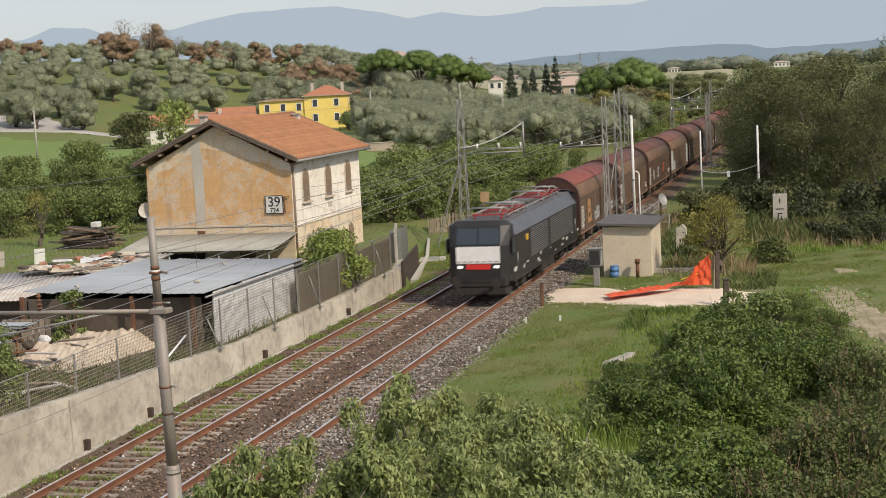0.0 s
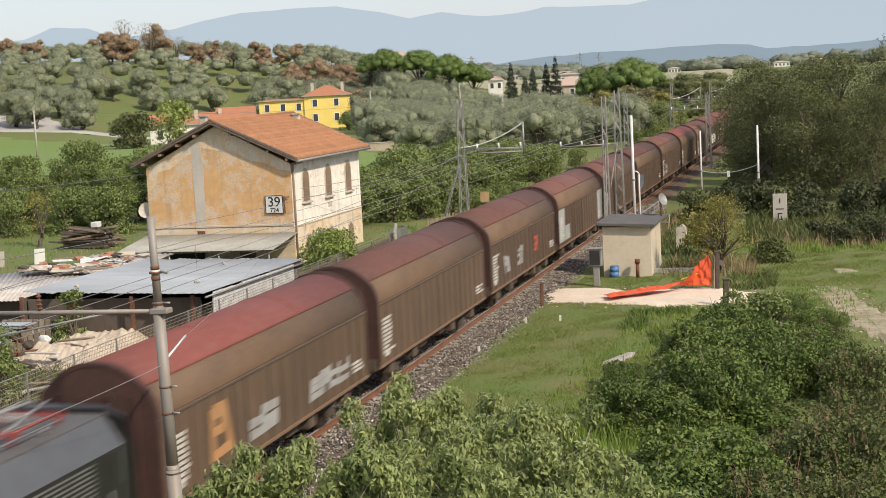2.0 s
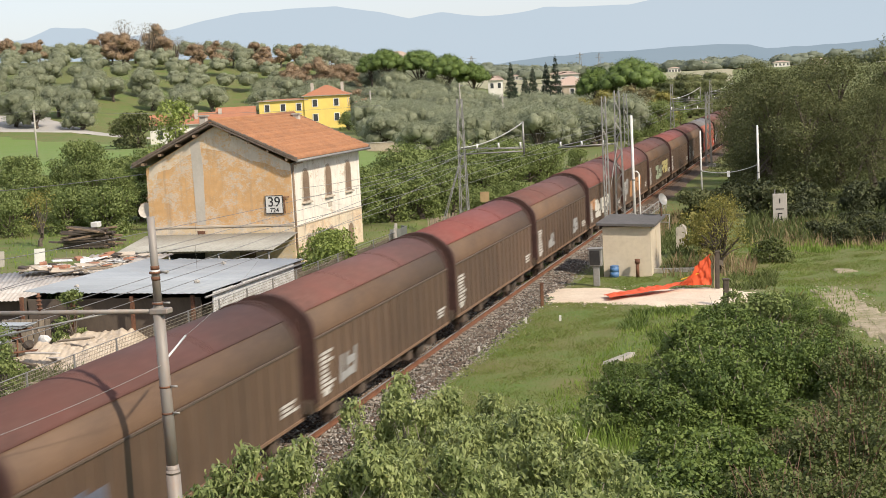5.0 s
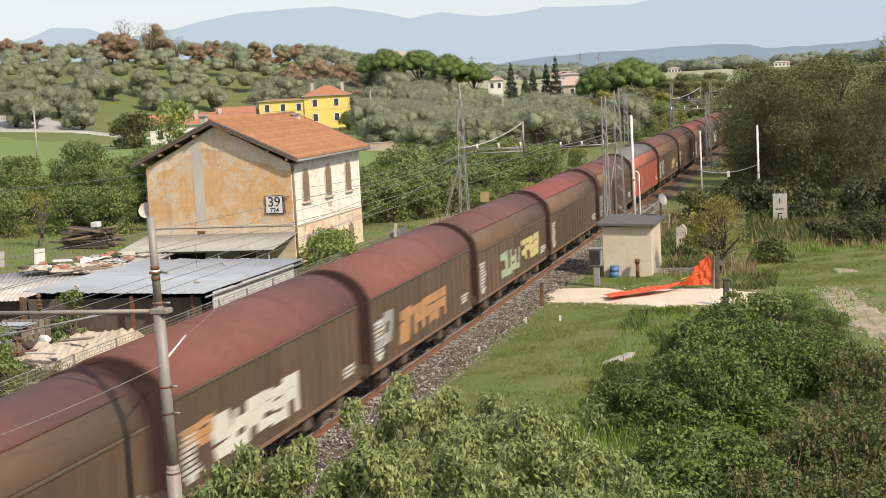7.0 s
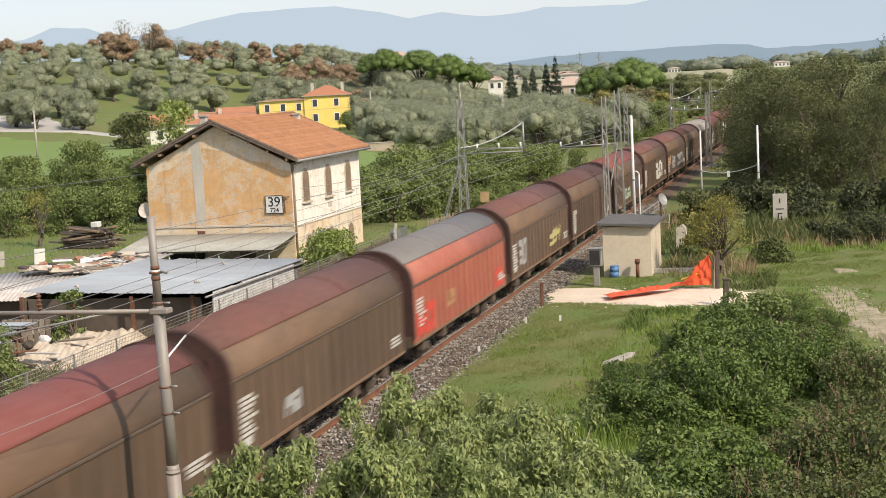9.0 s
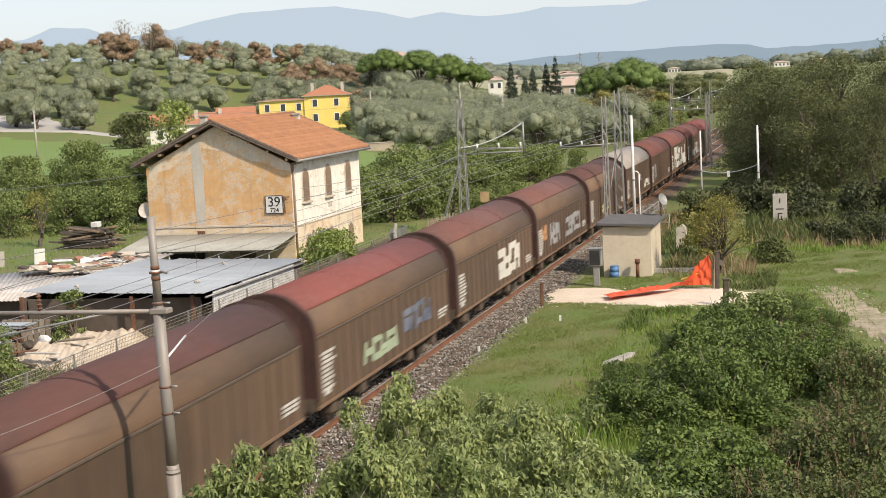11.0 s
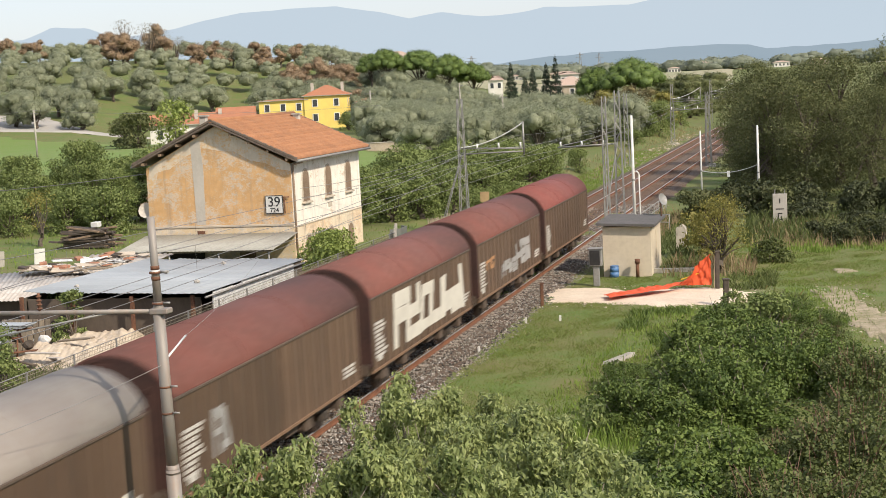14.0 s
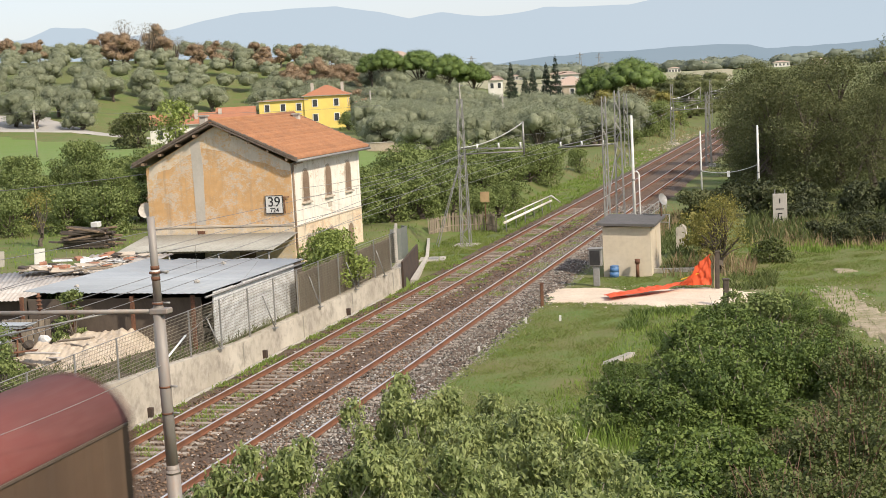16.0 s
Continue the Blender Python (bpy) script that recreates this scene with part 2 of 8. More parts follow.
def h(x, y):
    return float(height(x, y))


def ground_sheet():
    xs = np.unique(np.r_[-4800, -3600, -2600, -1800, -1300, -950, np.linspace(-760, -260, 26), np.linspace(-240, -60, 37), np.linspace(-58, -24, 24), -21.4, -21.25, np.linspace(-21, 16, 38), np.linspace(18, 90, 25), 120, 160, 220, 320, 460, 700, 1100, 1800, 3000, 4800])
    ys = np.unique(np.r_[-2500, -900, -300, -100, -30, np.linspace(0, 140, 120), np.linspace(142, 520, 100), np.linspace(540, 900, 20), 1000, 1150, 1350, 1600, 2000, 2600, 3400, 4300, 4900])
    X, Y = np.meshgrid(xs, ys)
    Z = height(X, Y)
    Z = Z + rng.normal(0, 0.025, Z.shape) * (np.abs(X + 18) > 5)
    nx, ny = len(xs), len(ys)
    idx = np.arange(nx * ny).reshape(ny, nx)
    f = np.stack([idx[:-1, :-1], idx[:-1, 1:], idx[1:, 1:], idx[1:, :-1]], -1).reshape(-1, 4)
    ob = np_part("ground", np.stack([X, Y, Z], -1).reshape(-1, 3), f, M_GRASS, smooth=True)
    tagged(ob, "rough green grass and field ground", "ground", kind="structure")


ground_sheet()

M_SAND = mat("pale_sand", (0.72, 0.60, 0.47), (0.63, 0.51, 0.39), (0.47, 0.37, 0.275), s1=0.7, s2=7, rough=0.95, bump=0.8, bscale=9)
M_PATH = mat("stony_path", (0.40, 0.32, 0.23), (0.20, 0.185, 0.085), (0.50, 0.42, 0.32), s1=1.3, s2=6, rough=0.95, bump=0.8)
M_ROAD = mat("pale_road", (0.42, 0.39, 0.36), (0.36, 0.34, 0.31), rough=0.9, s1=0.3)


def patch(name, outline, thick, material, label, category, dome=0.0, kind="structure", res=26, lift=0.0, rag=0.0):
    """An irregular low sheet of loose material that lies on the ground."""
    pts = [Vector((a, b)) for a, b in outline]
    c = sum(pts, Vector((0, 0))) / len(pts)
    n = len(pts)
    vs, fs = [], []
    ringn, segs = 7, res
    for k in range(ringn + 1):
        r = k / ringn
        for i in range(segs):
            t = i / segs * n
            a, b = pts[int(t) % n], pts[(int(t) + 1) % n]
            e = a.lerp(b, t - int(t))
            wob = 1 + (0.10 * noise.noise(Vector((e.x * 0.9, e.y * 0.9, 3.3))) + rag * noise.noise(Vector((e.x * 1.7, e.y * 1.7, 8.1))) + rag * noise.noise(Vector((e.x * 4.3, e.y * 4.3, 1.1)))) * (r > 0.5)
            q = c + (e - c) * r * wob
            z = h(q.x, q.y) + lift + (thick + dome * (1 - r * r) + (0.05 * noise.noise(Vector((q.x * 1.3, q.y * 1.3, 0))) if r < 1 else 0)) * (1 if k < ringn else 0) - (0.05 if k == ringn else 0)
            vs.append((q.x, q.y, z))
    for k in range(ringn):
        for i in range(segs):
            j = (i + 1) % segs
            fs.append((k * segs + i, (k + 1) * segs + i, (k + 1) * segs + j, k * segs + j))
    ob = np_part(name, vs, fs, material, smooth=True)
    return tagged(ob, label, category, kind=kind)


patch("sand_patch", [(-14.0, 67.4), (-13.2, 69.3), (-11.3, 69.4), (-10.0, 68.3), (-8.3, 68.6), (-6.3, 69.0), (-5.1, 68.5), (-3.6, 67.4), (-3.7, 64.9), (-4.9, 63.2), (-6.9, 63.2), (-9.4, 64.0), (-11.6, 65.1), (-13.1, 64.8)], 0.045, M_SAND, "pale spread sand on the grass by the line", "sand", dome=0.05, res=170, rag=0.13)
patch("stony_path", [(-1.4, 67.7), (-0.5, 69.3), (0.3, 68.0), (0.65, 65.0), (1.6, 61.2), (3.0, 56.0), (3.4, 49.0), (2.4, 49.0), (1.45, 54.6), (0.75, 56.2), (-0.05, 60.8), (-0.9, 64.4)], 0.055, M_PATH, "stony beaten path through the grass", "path", res=200, rag=0.2)
patch("stony_path", [(-0.6, 74.5), (0.3, 74.9), (0.8, 73.6), (-0.2, 73.2)], 0.05, M_PATH, "bare stony spot in the grass", "path", res=60, rag=0.25)
patch("lawn_stone_slab", [(-8.25, 50.6), (-7.5, 52.6), (-7.2, 52.5), (-7.9, 50.4)], 0.12, M_CONC, "broken flat concrete slab in the grass", "slab", res=16)
patch("country_road", [(-190, 243), (-140, 246), (-104, 249), (-104, 246), (-140, 243), (-190, 240)], 0.25, M_ROAD, "pale asphalt country road below the olive hill", "road", res=30)
patch("country_road_bend", [(-178, 262), (-150, 262), (-136, 250), (-140, 246), (-190, 243), (-200, 250)], 0.3, M_ROAD, "pale gravel yard beside the road", "road", res=30)

# distant mountains and low far hills; they glow, with air haze painted in
M_MOUNT = glow_mat("mountain_haze_glow", (0.415, 0.495, 0.57), 1.0, (0.45, 0.52, 0.585), 0.0015)
M_MOUNT_NEAR = glow_mat("near_hill_haze_glow", (0.23, 0.30, 0.36), 1.0, (0.30, 0.36, 0.41), 0.004)


def ridge(name, dist, knots, material, label, drop=60, depth=400):
    """A mountain ridge at a distance, given as bearings and skyline angles."""
    bs = np.linspace(knots[0][0], knots[-1][0], 240)
    el = np.interp(bs, [k[0] for k in knots], [k[1] for k in knots])
    vs = []
    for i, (b, e) in enumerate(zip(bs, el)):
        a = math.atan(b) - radians(15.193)
        wob = 0.0010 * noise.noise(Vector((b * 22, 1.7, 0))) + 0.0006 * noise.noise(Vector((b * 70, 4.1, 0)))
        z = EYE[2] + dist * (e + wob)
        for dd, zz in ((0, -drop), (depth * 0.5, z * 0.55), (depth, z)):
            vs.append(((dist + dd) * math.sin(a), (dist + dd) * math.cos(a), zz * (1 + dd / dist) if zz > 0 else zz))
    n = len(bs)
    fs = [(i * 3 + k, (i + 1) * 3 + k, (i + 1) * 3 + k + 1, i * 3 + k + 1) for i in range(n - 1) for k in range(2)]
    ob = np_part(name, vs, fs, material, smooth=True)
    return tagged(ob, label, "mountain", kind="structure")


def sky_px(px, py):
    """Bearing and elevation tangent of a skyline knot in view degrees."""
    b = (px - 784) / 2621.0
    return b, ((110 + (1485 - px) * 0.0505) - py) / 2621.0


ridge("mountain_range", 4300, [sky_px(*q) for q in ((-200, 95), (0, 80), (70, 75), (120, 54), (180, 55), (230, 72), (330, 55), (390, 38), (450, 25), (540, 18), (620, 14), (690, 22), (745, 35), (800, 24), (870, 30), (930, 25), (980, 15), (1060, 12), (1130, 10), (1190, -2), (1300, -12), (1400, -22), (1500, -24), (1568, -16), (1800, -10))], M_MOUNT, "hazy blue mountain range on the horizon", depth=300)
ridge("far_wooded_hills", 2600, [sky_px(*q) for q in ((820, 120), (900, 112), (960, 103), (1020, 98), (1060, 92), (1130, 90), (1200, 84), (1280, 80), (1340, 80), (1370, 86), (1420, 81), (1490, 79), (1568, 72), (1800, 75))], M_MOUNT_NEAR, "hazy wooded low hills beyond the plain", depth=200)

M_TAN = mat("dry_tan_field", (0.34, 0.30, 0.19), (0.23, 0.25, 0.13), (0.40, 0.35, 0.24), s1=0.02, s2=0.12, rough=0.95)
M_FIELD = mat("bright_meadow", (0.130, 0.215, 0.035), (0.155, 0.215, 0.05), (0.20, 0.19, 0.08), s1=0.12, s2=2.0, rough=0.95, bump=0.4, bscale=9)


def field(b0, b1, d0, d1, lift):
    """Corners of a field between two bearings and two distances."""
    out = []
    for b, d in ((b0, d0), ((b0 + b1) / 2, d0), (b1, d0), (b1, d1), ((b0 + b1) / 2, d1), (b0, d1)):
        a = math.atan(b) - radians(15.193)
        out.append((d * math.sin(a), d * math.cos(a)))
    return out


for i, q in enumerate(((0.0, 0.09, 560, 760), (0.02, 0.12, 800, 1000), (0.13, 0.20, 620, 900), (0.16, 0.30, 1000, 1300))):
    patch("tan_field", field(*q, 0), 0.6, M_TAN, "dry tan field on the far plain", "field", res=36, lift=0.3)
patch("meadow", [(-60, 150), (-36, 140), (-30, 150), (-40, 178), (-62, 188), (-92, 200), (-104, 205), (-120, 190), (-100, 160), (-80, 146)], 0.06, M_FIELD, "bright green mown meadow below the grove", "meadow", res=60, lift=0.04)
patch("meadow", [(-110, 196), (-104, 222), (-150, 238), (-180, 236), (-175, 190), (-120, 150)], 0.06, M_FIELD, "bright green meadow beside the road", "meadow", res=60, lift=0.04)
M_DIRT = mat("dark_yard_dirt", (0.120, 0.088, 0.060), (0.085, 0.075, 0.045), (0.20, 0.16, 0.12), s1=0.8, s2=7, rough=0.95, bump=0.8)
patch("yard_dirt", [(-21.62, 20), (-21.62, 70), (-26, 71), (-30, 64), (-36, 62), (-36, 48), (-32, 36), (-28, 20)], 0.03, M_DIRT, "brown littered dirt of the scrap yard", "dirt", res=60, lift=0.03)
# ---- railway ----
XA, GAUGE, TRACK = -19.765, 1.507, 3.557
CENTRES = (XA + GAUGE / 2, XA + TRACK + GAUGE / 2)
XC = CENTRES[1]
Y0, Y1 = 16.0, 620.0


def ballast_bed():
    # cross-section with a flat crown and shoulders
    prof = [(-21.1, -0.40), (-20.9, -0.26), (-16.5, -0.20), (-13.9, -0.22), (-12.9, -0.42)]
    ys = np.r_[np.arange(Y0, 130, 0.4), np.arange(130, Y1, 6)]
    xs = np.linspace(-21.1, -12.9, 42)
    X, Y = np.meshgrid(xs, ys)
    Z = np.interp(X, [a for a, _ in prof], [b for _, b in prof]) + rng.normal(0, 0.022, X.shape)
    X = X + rng.normal(0, 0.05, X.shape) + (X > -13.3) * rng.normal(0, 0.15, X.shape)
    ny, nx = X.shape
    idx = np.arange(nx * ny).reshape(ny, nx)
    f = np.stack([idx[:-1, :-1], idx[:-1, 1:], idx[1:, 1:], idx[1:, :-1]], -1).reshape(-1, 4)
    tagged(np_part("ballast", np.stack([X, Y, Z], -1).reshape(-1, 3), f, M_BALLAST), "brown and grey ballast bed under the two tracks", "ballast", kind="structure")


ballast_bed()


def stones(name, n, xlo, xhi, material, label):
    """Loose ballast stones, each a small uneven eight-faced lump."""
    y = 22 + (112 - 22) * rng.random(n) ** 1.5
    x = xlo + (xhi - xlo) * rng.random(n)
    s = 0.025 + 0.035 * rng.random(n)
    base = np.array([(1, 0, 0), (0, 1, 0), (-1, 0, 0), (0, -1, 0), (0, 0, 1), (0, 0, -1)], float)
    a = rng.random(n) * 6.28
    v = base[None] * (0.7 + 0.6 * rng.random((n, 6, 1))) * s[:, None, None] * np.array([1.2, 0.9, 0.75])
    c, sn = np.cos(a)[:, None], np.sin(a)[:, None]
    vx, vy = v[..., 0] * c - v[..., 1] * sn, v[..., 0] * sn + v[..., 1] * c
    z = np.interp(x, [-21.1, -20.9, -16.5, -13.9, -12.9], [-0.36, -0.24, -0.19, -0.21, -0.38])
    vv = np.stack([vx + x[:, None], vy + y[:, None], v[..., 2] + z[:, None] + 0.01], -1).reshape(-1, 3)
    f = np.array([(0, 1, 4), (1, 2, 4), (2, 3, 4), (3, 0, 4), (1, 0, 5), (2, 1, 5), (3, 2, 5), (0, 3, 5)])
    ff = (f[None] + 6 * np.arange(n)[:, None, None]).reshape(-1, 3)
    tagged(np_part(name, vv, ff, material), label, "ballast stones", kind="stuff")


stones("ballast_stones", 22000, -20.6, -14.9, M_STONE, "loose brown ballast stones between the rails")
stones("grey_ballast_stones", 24000, -16.3, -12.6, M_STONE_GREY, "loose grey ballast stones on the shoulder")

stones("white_ballast_stones", 1300, -20.4, -12.8, mat("white_stone", (0.62, 0.60, 0.57), (0.5, 0.47, 0.44), rough=0.85, s1=0.4, island=0.3), "scattered pale white ballast stones")



def inside(x, y, poly):
    c = False
    for (xa, ya), (xb, yb) in zip(poly, poly[1:] + poly[:1]):
        if (ya > y) != (yb > y) and x < (xb - xa) * (y - ya) / (yb - ya) + xa:
            c = not c
    return c


def pebbles(name, n, poly, s0, s1, material, label, seed):
    """Small flat stones strewn over a stretch of ground."""
    g = np.random.default_rng(seed)
    xs, ys = [q[0] for q in poly], [q[1] for q in poly]
    vs, fs = [], []
    base = ((1, 0, 0), (0, 1, 0), (-1, 0, 0), (0, -1, 0), (0, 0, 0.7), (0, 0, -0.4))
    while len(fs) < 8 * n:
        x, y = g.uniform(min(xs), max(xs)), g.uniform(min(ys), max(ys))
        if not inside(x, y, poly):
            continue
        s, o = g.uniform(s0, s1) * g.uniform(0.5, 1.0), len(vs)
        a = g.uniform(0, 6.28)
        for bx, by, bz in base:
            k = s * g.uniform(0.7, 1.25)
            vs.append((x + k * (bx * math.cos(a) - by * math.sin(a)), y + k * (bx * math.sin(a) + by * math.cos(a)), h(x, y) + 0.015 + k * bz * 0.7))
        fs += [(o + i, o + (i + 1) % 4, o + 4) for i in range(4)] + [(o + (i + 1) % 4, o + i, o + 5) for i in range(4)]
    tagged(np_part(name, vs, fs, material), label, "pebbles", kind="stuff")


M_PEBBLE = mat("pale_pebble", (0.52, 0.45, 0.36), (0.40, 0.33, 0.25), rough=0.9, s1=0.5, island=0.45)
pebbles("path_pebbles", 420, [(-1.9, 68.5), (0.6, 70), (1.0, 66), (2.2, 61), (3.6, 50), (1.8, 50), (0.2, 56.0), (-0.7, 60.8), (-1.6, 64.4)], 0.03, 0.10, M_PEBBLE, "pale stones strewn over the beaten path", 31)
pebbles("sand_pebbles", 900, [(-14.4, 69.0), (-9.0, 70.2), (-3.0, 69.2), (-2.6, 64.0), (-6.0, 62.4), (-10.5, 63.4), (-14.2, 63.6)], 0.025, 0.08, M_PEBBLE, "small pale stones round the spread sand", 32)

RAIL_PROFILE = [(-0.075, -0.172), (0.075, -0.172), (0.075, -0.158), (0.012, -0.135), (0.012, -0.05), (0.036, -0.04), (0.036, -0.003), (-0.036, -0.003), (-0.036, -0.04), (-0.012, -0.05), (-0.012, -0.135), (-0.075, -0.158)]


def sleeper_mesh():
    bm = bmesh.new()
    prism(bm, [(-0.13, -0.30), (0.13, -0.30), (0.11, -0.165), (-0.11, -0.165)], "x", -1.2, 1.2)
    for s in (-1, 1):
        for k in (-1, 1):
            box(bm, s * 0.7535 + k * 0.11 - 0.05, s * 0.7535 + k * 0.11 + 0.05, -0.06, 0.06, -0.165, -0.135)
    me = bpy.data.meshes.new("sleeper")
    bm.to_mesh(me)
    bm.free()
    me.materials.append(M_SLEEPER)
    return me


SLEEPER = sleeper_mesh()


def track(xc, label):
    t = thing("railway_track", pose(xc, 0, 0), label, "railway track", "tracks of the line", "structure")
    for s in (-1, 1):
        bm = bmesh.new()
        prism(bm, [(s * GAUGE / 2 + a, b) for a, b in RAIL_PROFILE], "y", Y0, Y1)
        r = part("rail", bm, M_RAIL, t, "rusty steel rail")
        bm = boxed(s * GAUGE / 2 - 0.0355, s * GAUGE / 2 + 0.0355, Y0, Y1, -0.003, 0.004)
        part("running_surface", bm, M_RAILTOP, r, "shiny worn rail head")
    rest = bmesh.new()
    for i, y in enumerate(np.arange(Y0 + 8, 330, 0.6)):
        if i < 145:
            ob = new("sleeper", SLEEPER)
            ob.parent = t
            ob.location = (random.uniform(-0.02, 0.02), y + random.uniform(-0.03, 0.03), random.uniform(-0.045, -0.015))
            ob.rotation_euler[2] = random.uniform(-0.01, 0.01)
        else:
            box(rest, -1.2, 1.2, y - 0.12, y + 0.12, -0.3, -0.165)
    tagged(part("far_sleepers", rest, M_SLEEPER_FAR, t), "far concrete sleepers", kind="stuff")


track(CENTRES[0], "rusty railway track on concrete sleepers, empty")
track(CENTRES[1], "rusty railway track on concrete sleepers under the train")
# ---- the freight train ----
M_LOCO = mat("black_loco_paint", (0.016, 0.016, 0.017), (0.024, 0.022, 0.021), (0.045, 0.038, 0.031), s1=0.8, s2=7, rough=0.45, amount=0.5)
M_LOCO_ROOF = mat("grey_loco_roof", (0.11, 0.105, 0.105), (0.08, 0.075, 0.07), (0.16, 0.14, 0.13), s1=1.2, s2=9, rough=0.6)
M_LOCO_CHAMFER = mat("dusty_roof_edge", (0.095, 0.100, 0.110), (0.072, 0.074, 0.080), rough=0.45, s1=1.2)
M_LOCO_WHITE = mat("loco_white", (0.80, 0.79, 0.76), (0.72, 0.70, 0.67), rough=0.45, s1=2)
M_RED = mat("signal_red", (0.62, 0.03, 0.025), (0.50, 0.03, 0.025), rough=0.45, s1=2)
M_REDOX = mat("pantograph_red", (0.34, 0.055, 0.045), (0.22, 0.05, 0.04), rough=0.5)
M_YELLOW = mat("yellow_badge", (0.75, 0.45, 0.03), (0.65, 0.36, 0.03), rough=0.5)
M_GLASS = glass_mat("cab_glass", (0.035, 0.045, 0.055))
M_LOUVRE = mat("steel_louvre", (0.30, 0.30, 0.29), (0.20, 0.20, 0.195), rough=0.4, metal=0.5, s1=3)
M_BOGIE = mat("grimy_bogie", (0.06, 0.05, 0.042), (0.10, 0.075, 0.055), rough=0.85, s1=3, s2=15)
M_LBOGIE = mat("black_grimy_bogie", (0.022, 0.019, 0.017), (0.035, 0.028, 0.022), (0.06, 0.045, 0.035), rough=0.85, s1=3, s2=15)
M_LAMP = glow_mat("lit_headlight", (1.0, 0.96, 0.86), 1.6)
M_WALL = mat("brown_wagon_wall", (0.120, 0.073, 0.046), (0.088, 0.056, 0.038), (0.165, 0.102, 0.064), s1=0.8, s2=6, rough=0.6, stretch=(1, 1.2, 0.25), rnd=0.22)
M_SHOULDER = mat("ochre_brown_shoulder", (0.140, 0.080, 0.044), (0.098, 0.058, 0.035), (0.180, 0.110, 0.062), s1=0.6, s2=7, rough=0.7, stretch=(1, 0.5, 1), rnd=0.15)
M_ROOF_W = mat("red_brown_wagon_roof", (0.135, 0.052, 0.040), (0.095, 0.046, 0.036), (0.165, 0.078, 0.060), s1=0.5, s2=5, rough=0.85, stretch=(1, 0.4, 1), rnd=0.28)
M_ROOF_RED = mat("bright_red_wagon_roof", (0.215, 0.056, 0.044), (0.17, 0.053, 0.042), (0.245, 0.098, 0.078), s1=0.5, s2=5, rough=0.8, stretch=(1, 0.4, 1))
M_ROOF_B = mat("oxide_red_wagon_roof", (0.180, 0.060, 0.045), (0.130, 0.054, 0.042), (0.21, 0.088, 0.068), s1=0.5, s2=5, rough=0.85, stretch=(1, 0.4, 1), rnd=0.15)
M_ROOF_PALE = mat("pale_wagon_roof", (0.34, 0.30, 0.255), (0.27, 0.23, 0.20), (0.23, 0.17, 0.135), s1=0.6, s2=6, rough=0.7)
M_ROOF_GREY = mat("grey_wagon_roof", (0.17, 0.155, 0.145), (0.14, 0.125, 0.115), (0.20, 0.17, 0.15), s1=0.6, s2=6, rough=0.6)
M_WALL_RED = mat("faded_red_wagon_wall", (0.38, 0.105, 0.062), (0.30, 0.085, 0.055), (0.44, 0.19, 0.12), s1=0.8, s2=6, rough=0.6, stretch=(1, 1, 0.3))
M_ARCH = mat("dark_red_end_arch", (0.065, 0.028, 0.022), (0.045, 0.022, 0.018), (0.09, 0.045, 0.032), s1=1.5, rough=0.9)
M_FRAME = mat("wagon_underframe", (0.085, 0.062, 0.046), (0.12, 0.08, 0.055), (0.06, 0.05, 0.04), s1=2, rough=0.85)
M_SILL = mat("rusty_sill", (0.20, 0.115, 0.065), (0.15, 0.09, 0.055), rough=0.8, s1=2)
M_WHEEL = mat("dark_wheel_steel", (0.07, 0.052, 0.042), (0.12, 0.08, 0.055), rough=0.7, metal=0.3, s1=4)
M_MARK = mat("white_lettering", (0.62, 0.60, 0.56), (0.48, 0.45, 0.41), rough=0.6, s1=4)
M_PALE_PANEL = mat("pale_grey_panel", (0.42, 0.43, 0.40), (0.34, 0.35, 0.32), (0.33, 0.31, 0.28), s1=1, rough=0.6)
SPRAY = {
    "white": mat("white_spray", (0.66, 0.62, 0.54), (0.52, 0.48, 0.42), rough=0.6, s1=1.5, edge=0.2),
    "orange": mat("orange_spray", (0.48, 0.24, 0.10), (0.34, 0.19, 0.10), rough=0.6, s1=1.5),
    "yellow": mat("yellow_spray", (0.52, 0.44, 0.16), (0.40, 0.36, 0.20), rough=0.6, s1=1.5),
    "green": mat("pale_green_spray", (0.36, 0.42, 0.28), (0.30, 0.34, 0.24), rough=0.6, s1=1.5),
    "blue": mat("dark_blue_spray", (0.08, 0.09, 0.13), (0.20, 0.21, 0.25), rough=0.6, s1=1.5),
    "bright": mat("bright_red_spray", (0.60, 0.06, 0.04), (0.48, 0.06, 0.04), rough=0.6, s1=1.5),
    "red": mat("red_spray", (0.50, 0.09, 0.05), (0.36, 0.09, 0.06), rough=0.6, s1=1.5),
    "grey": mat("grey_spray", (0.36, 0.35, 0.34), (0.26, 0.25, 0.24), rough=0.6, s1=1.5),
}


def arc_section(pts, n=5):
    """Round off a polyline of section points by Catmull-Rom."""
    out = []
    P = [Vector(p) for p in pts]
    for i in range(len(P) - 1):
        p0, p1, p2, p3 = P[max(i - 1, 0)], P[i], P[i + 1], P[min(i + 2, len(P) - 1)]
        for k in range(n):
            t = k / n
            out.append(0.5 * (2 * p1 + (p2 - p0) * t + (2 * p0 - 5 * p1 + 4 * p2 - p3) * t * t + (3 * p1 - p0 - 3 * p2 + p3) * t ** 3))
    out.append(P[-1])
    return [(v.x, v.y) for v in out]


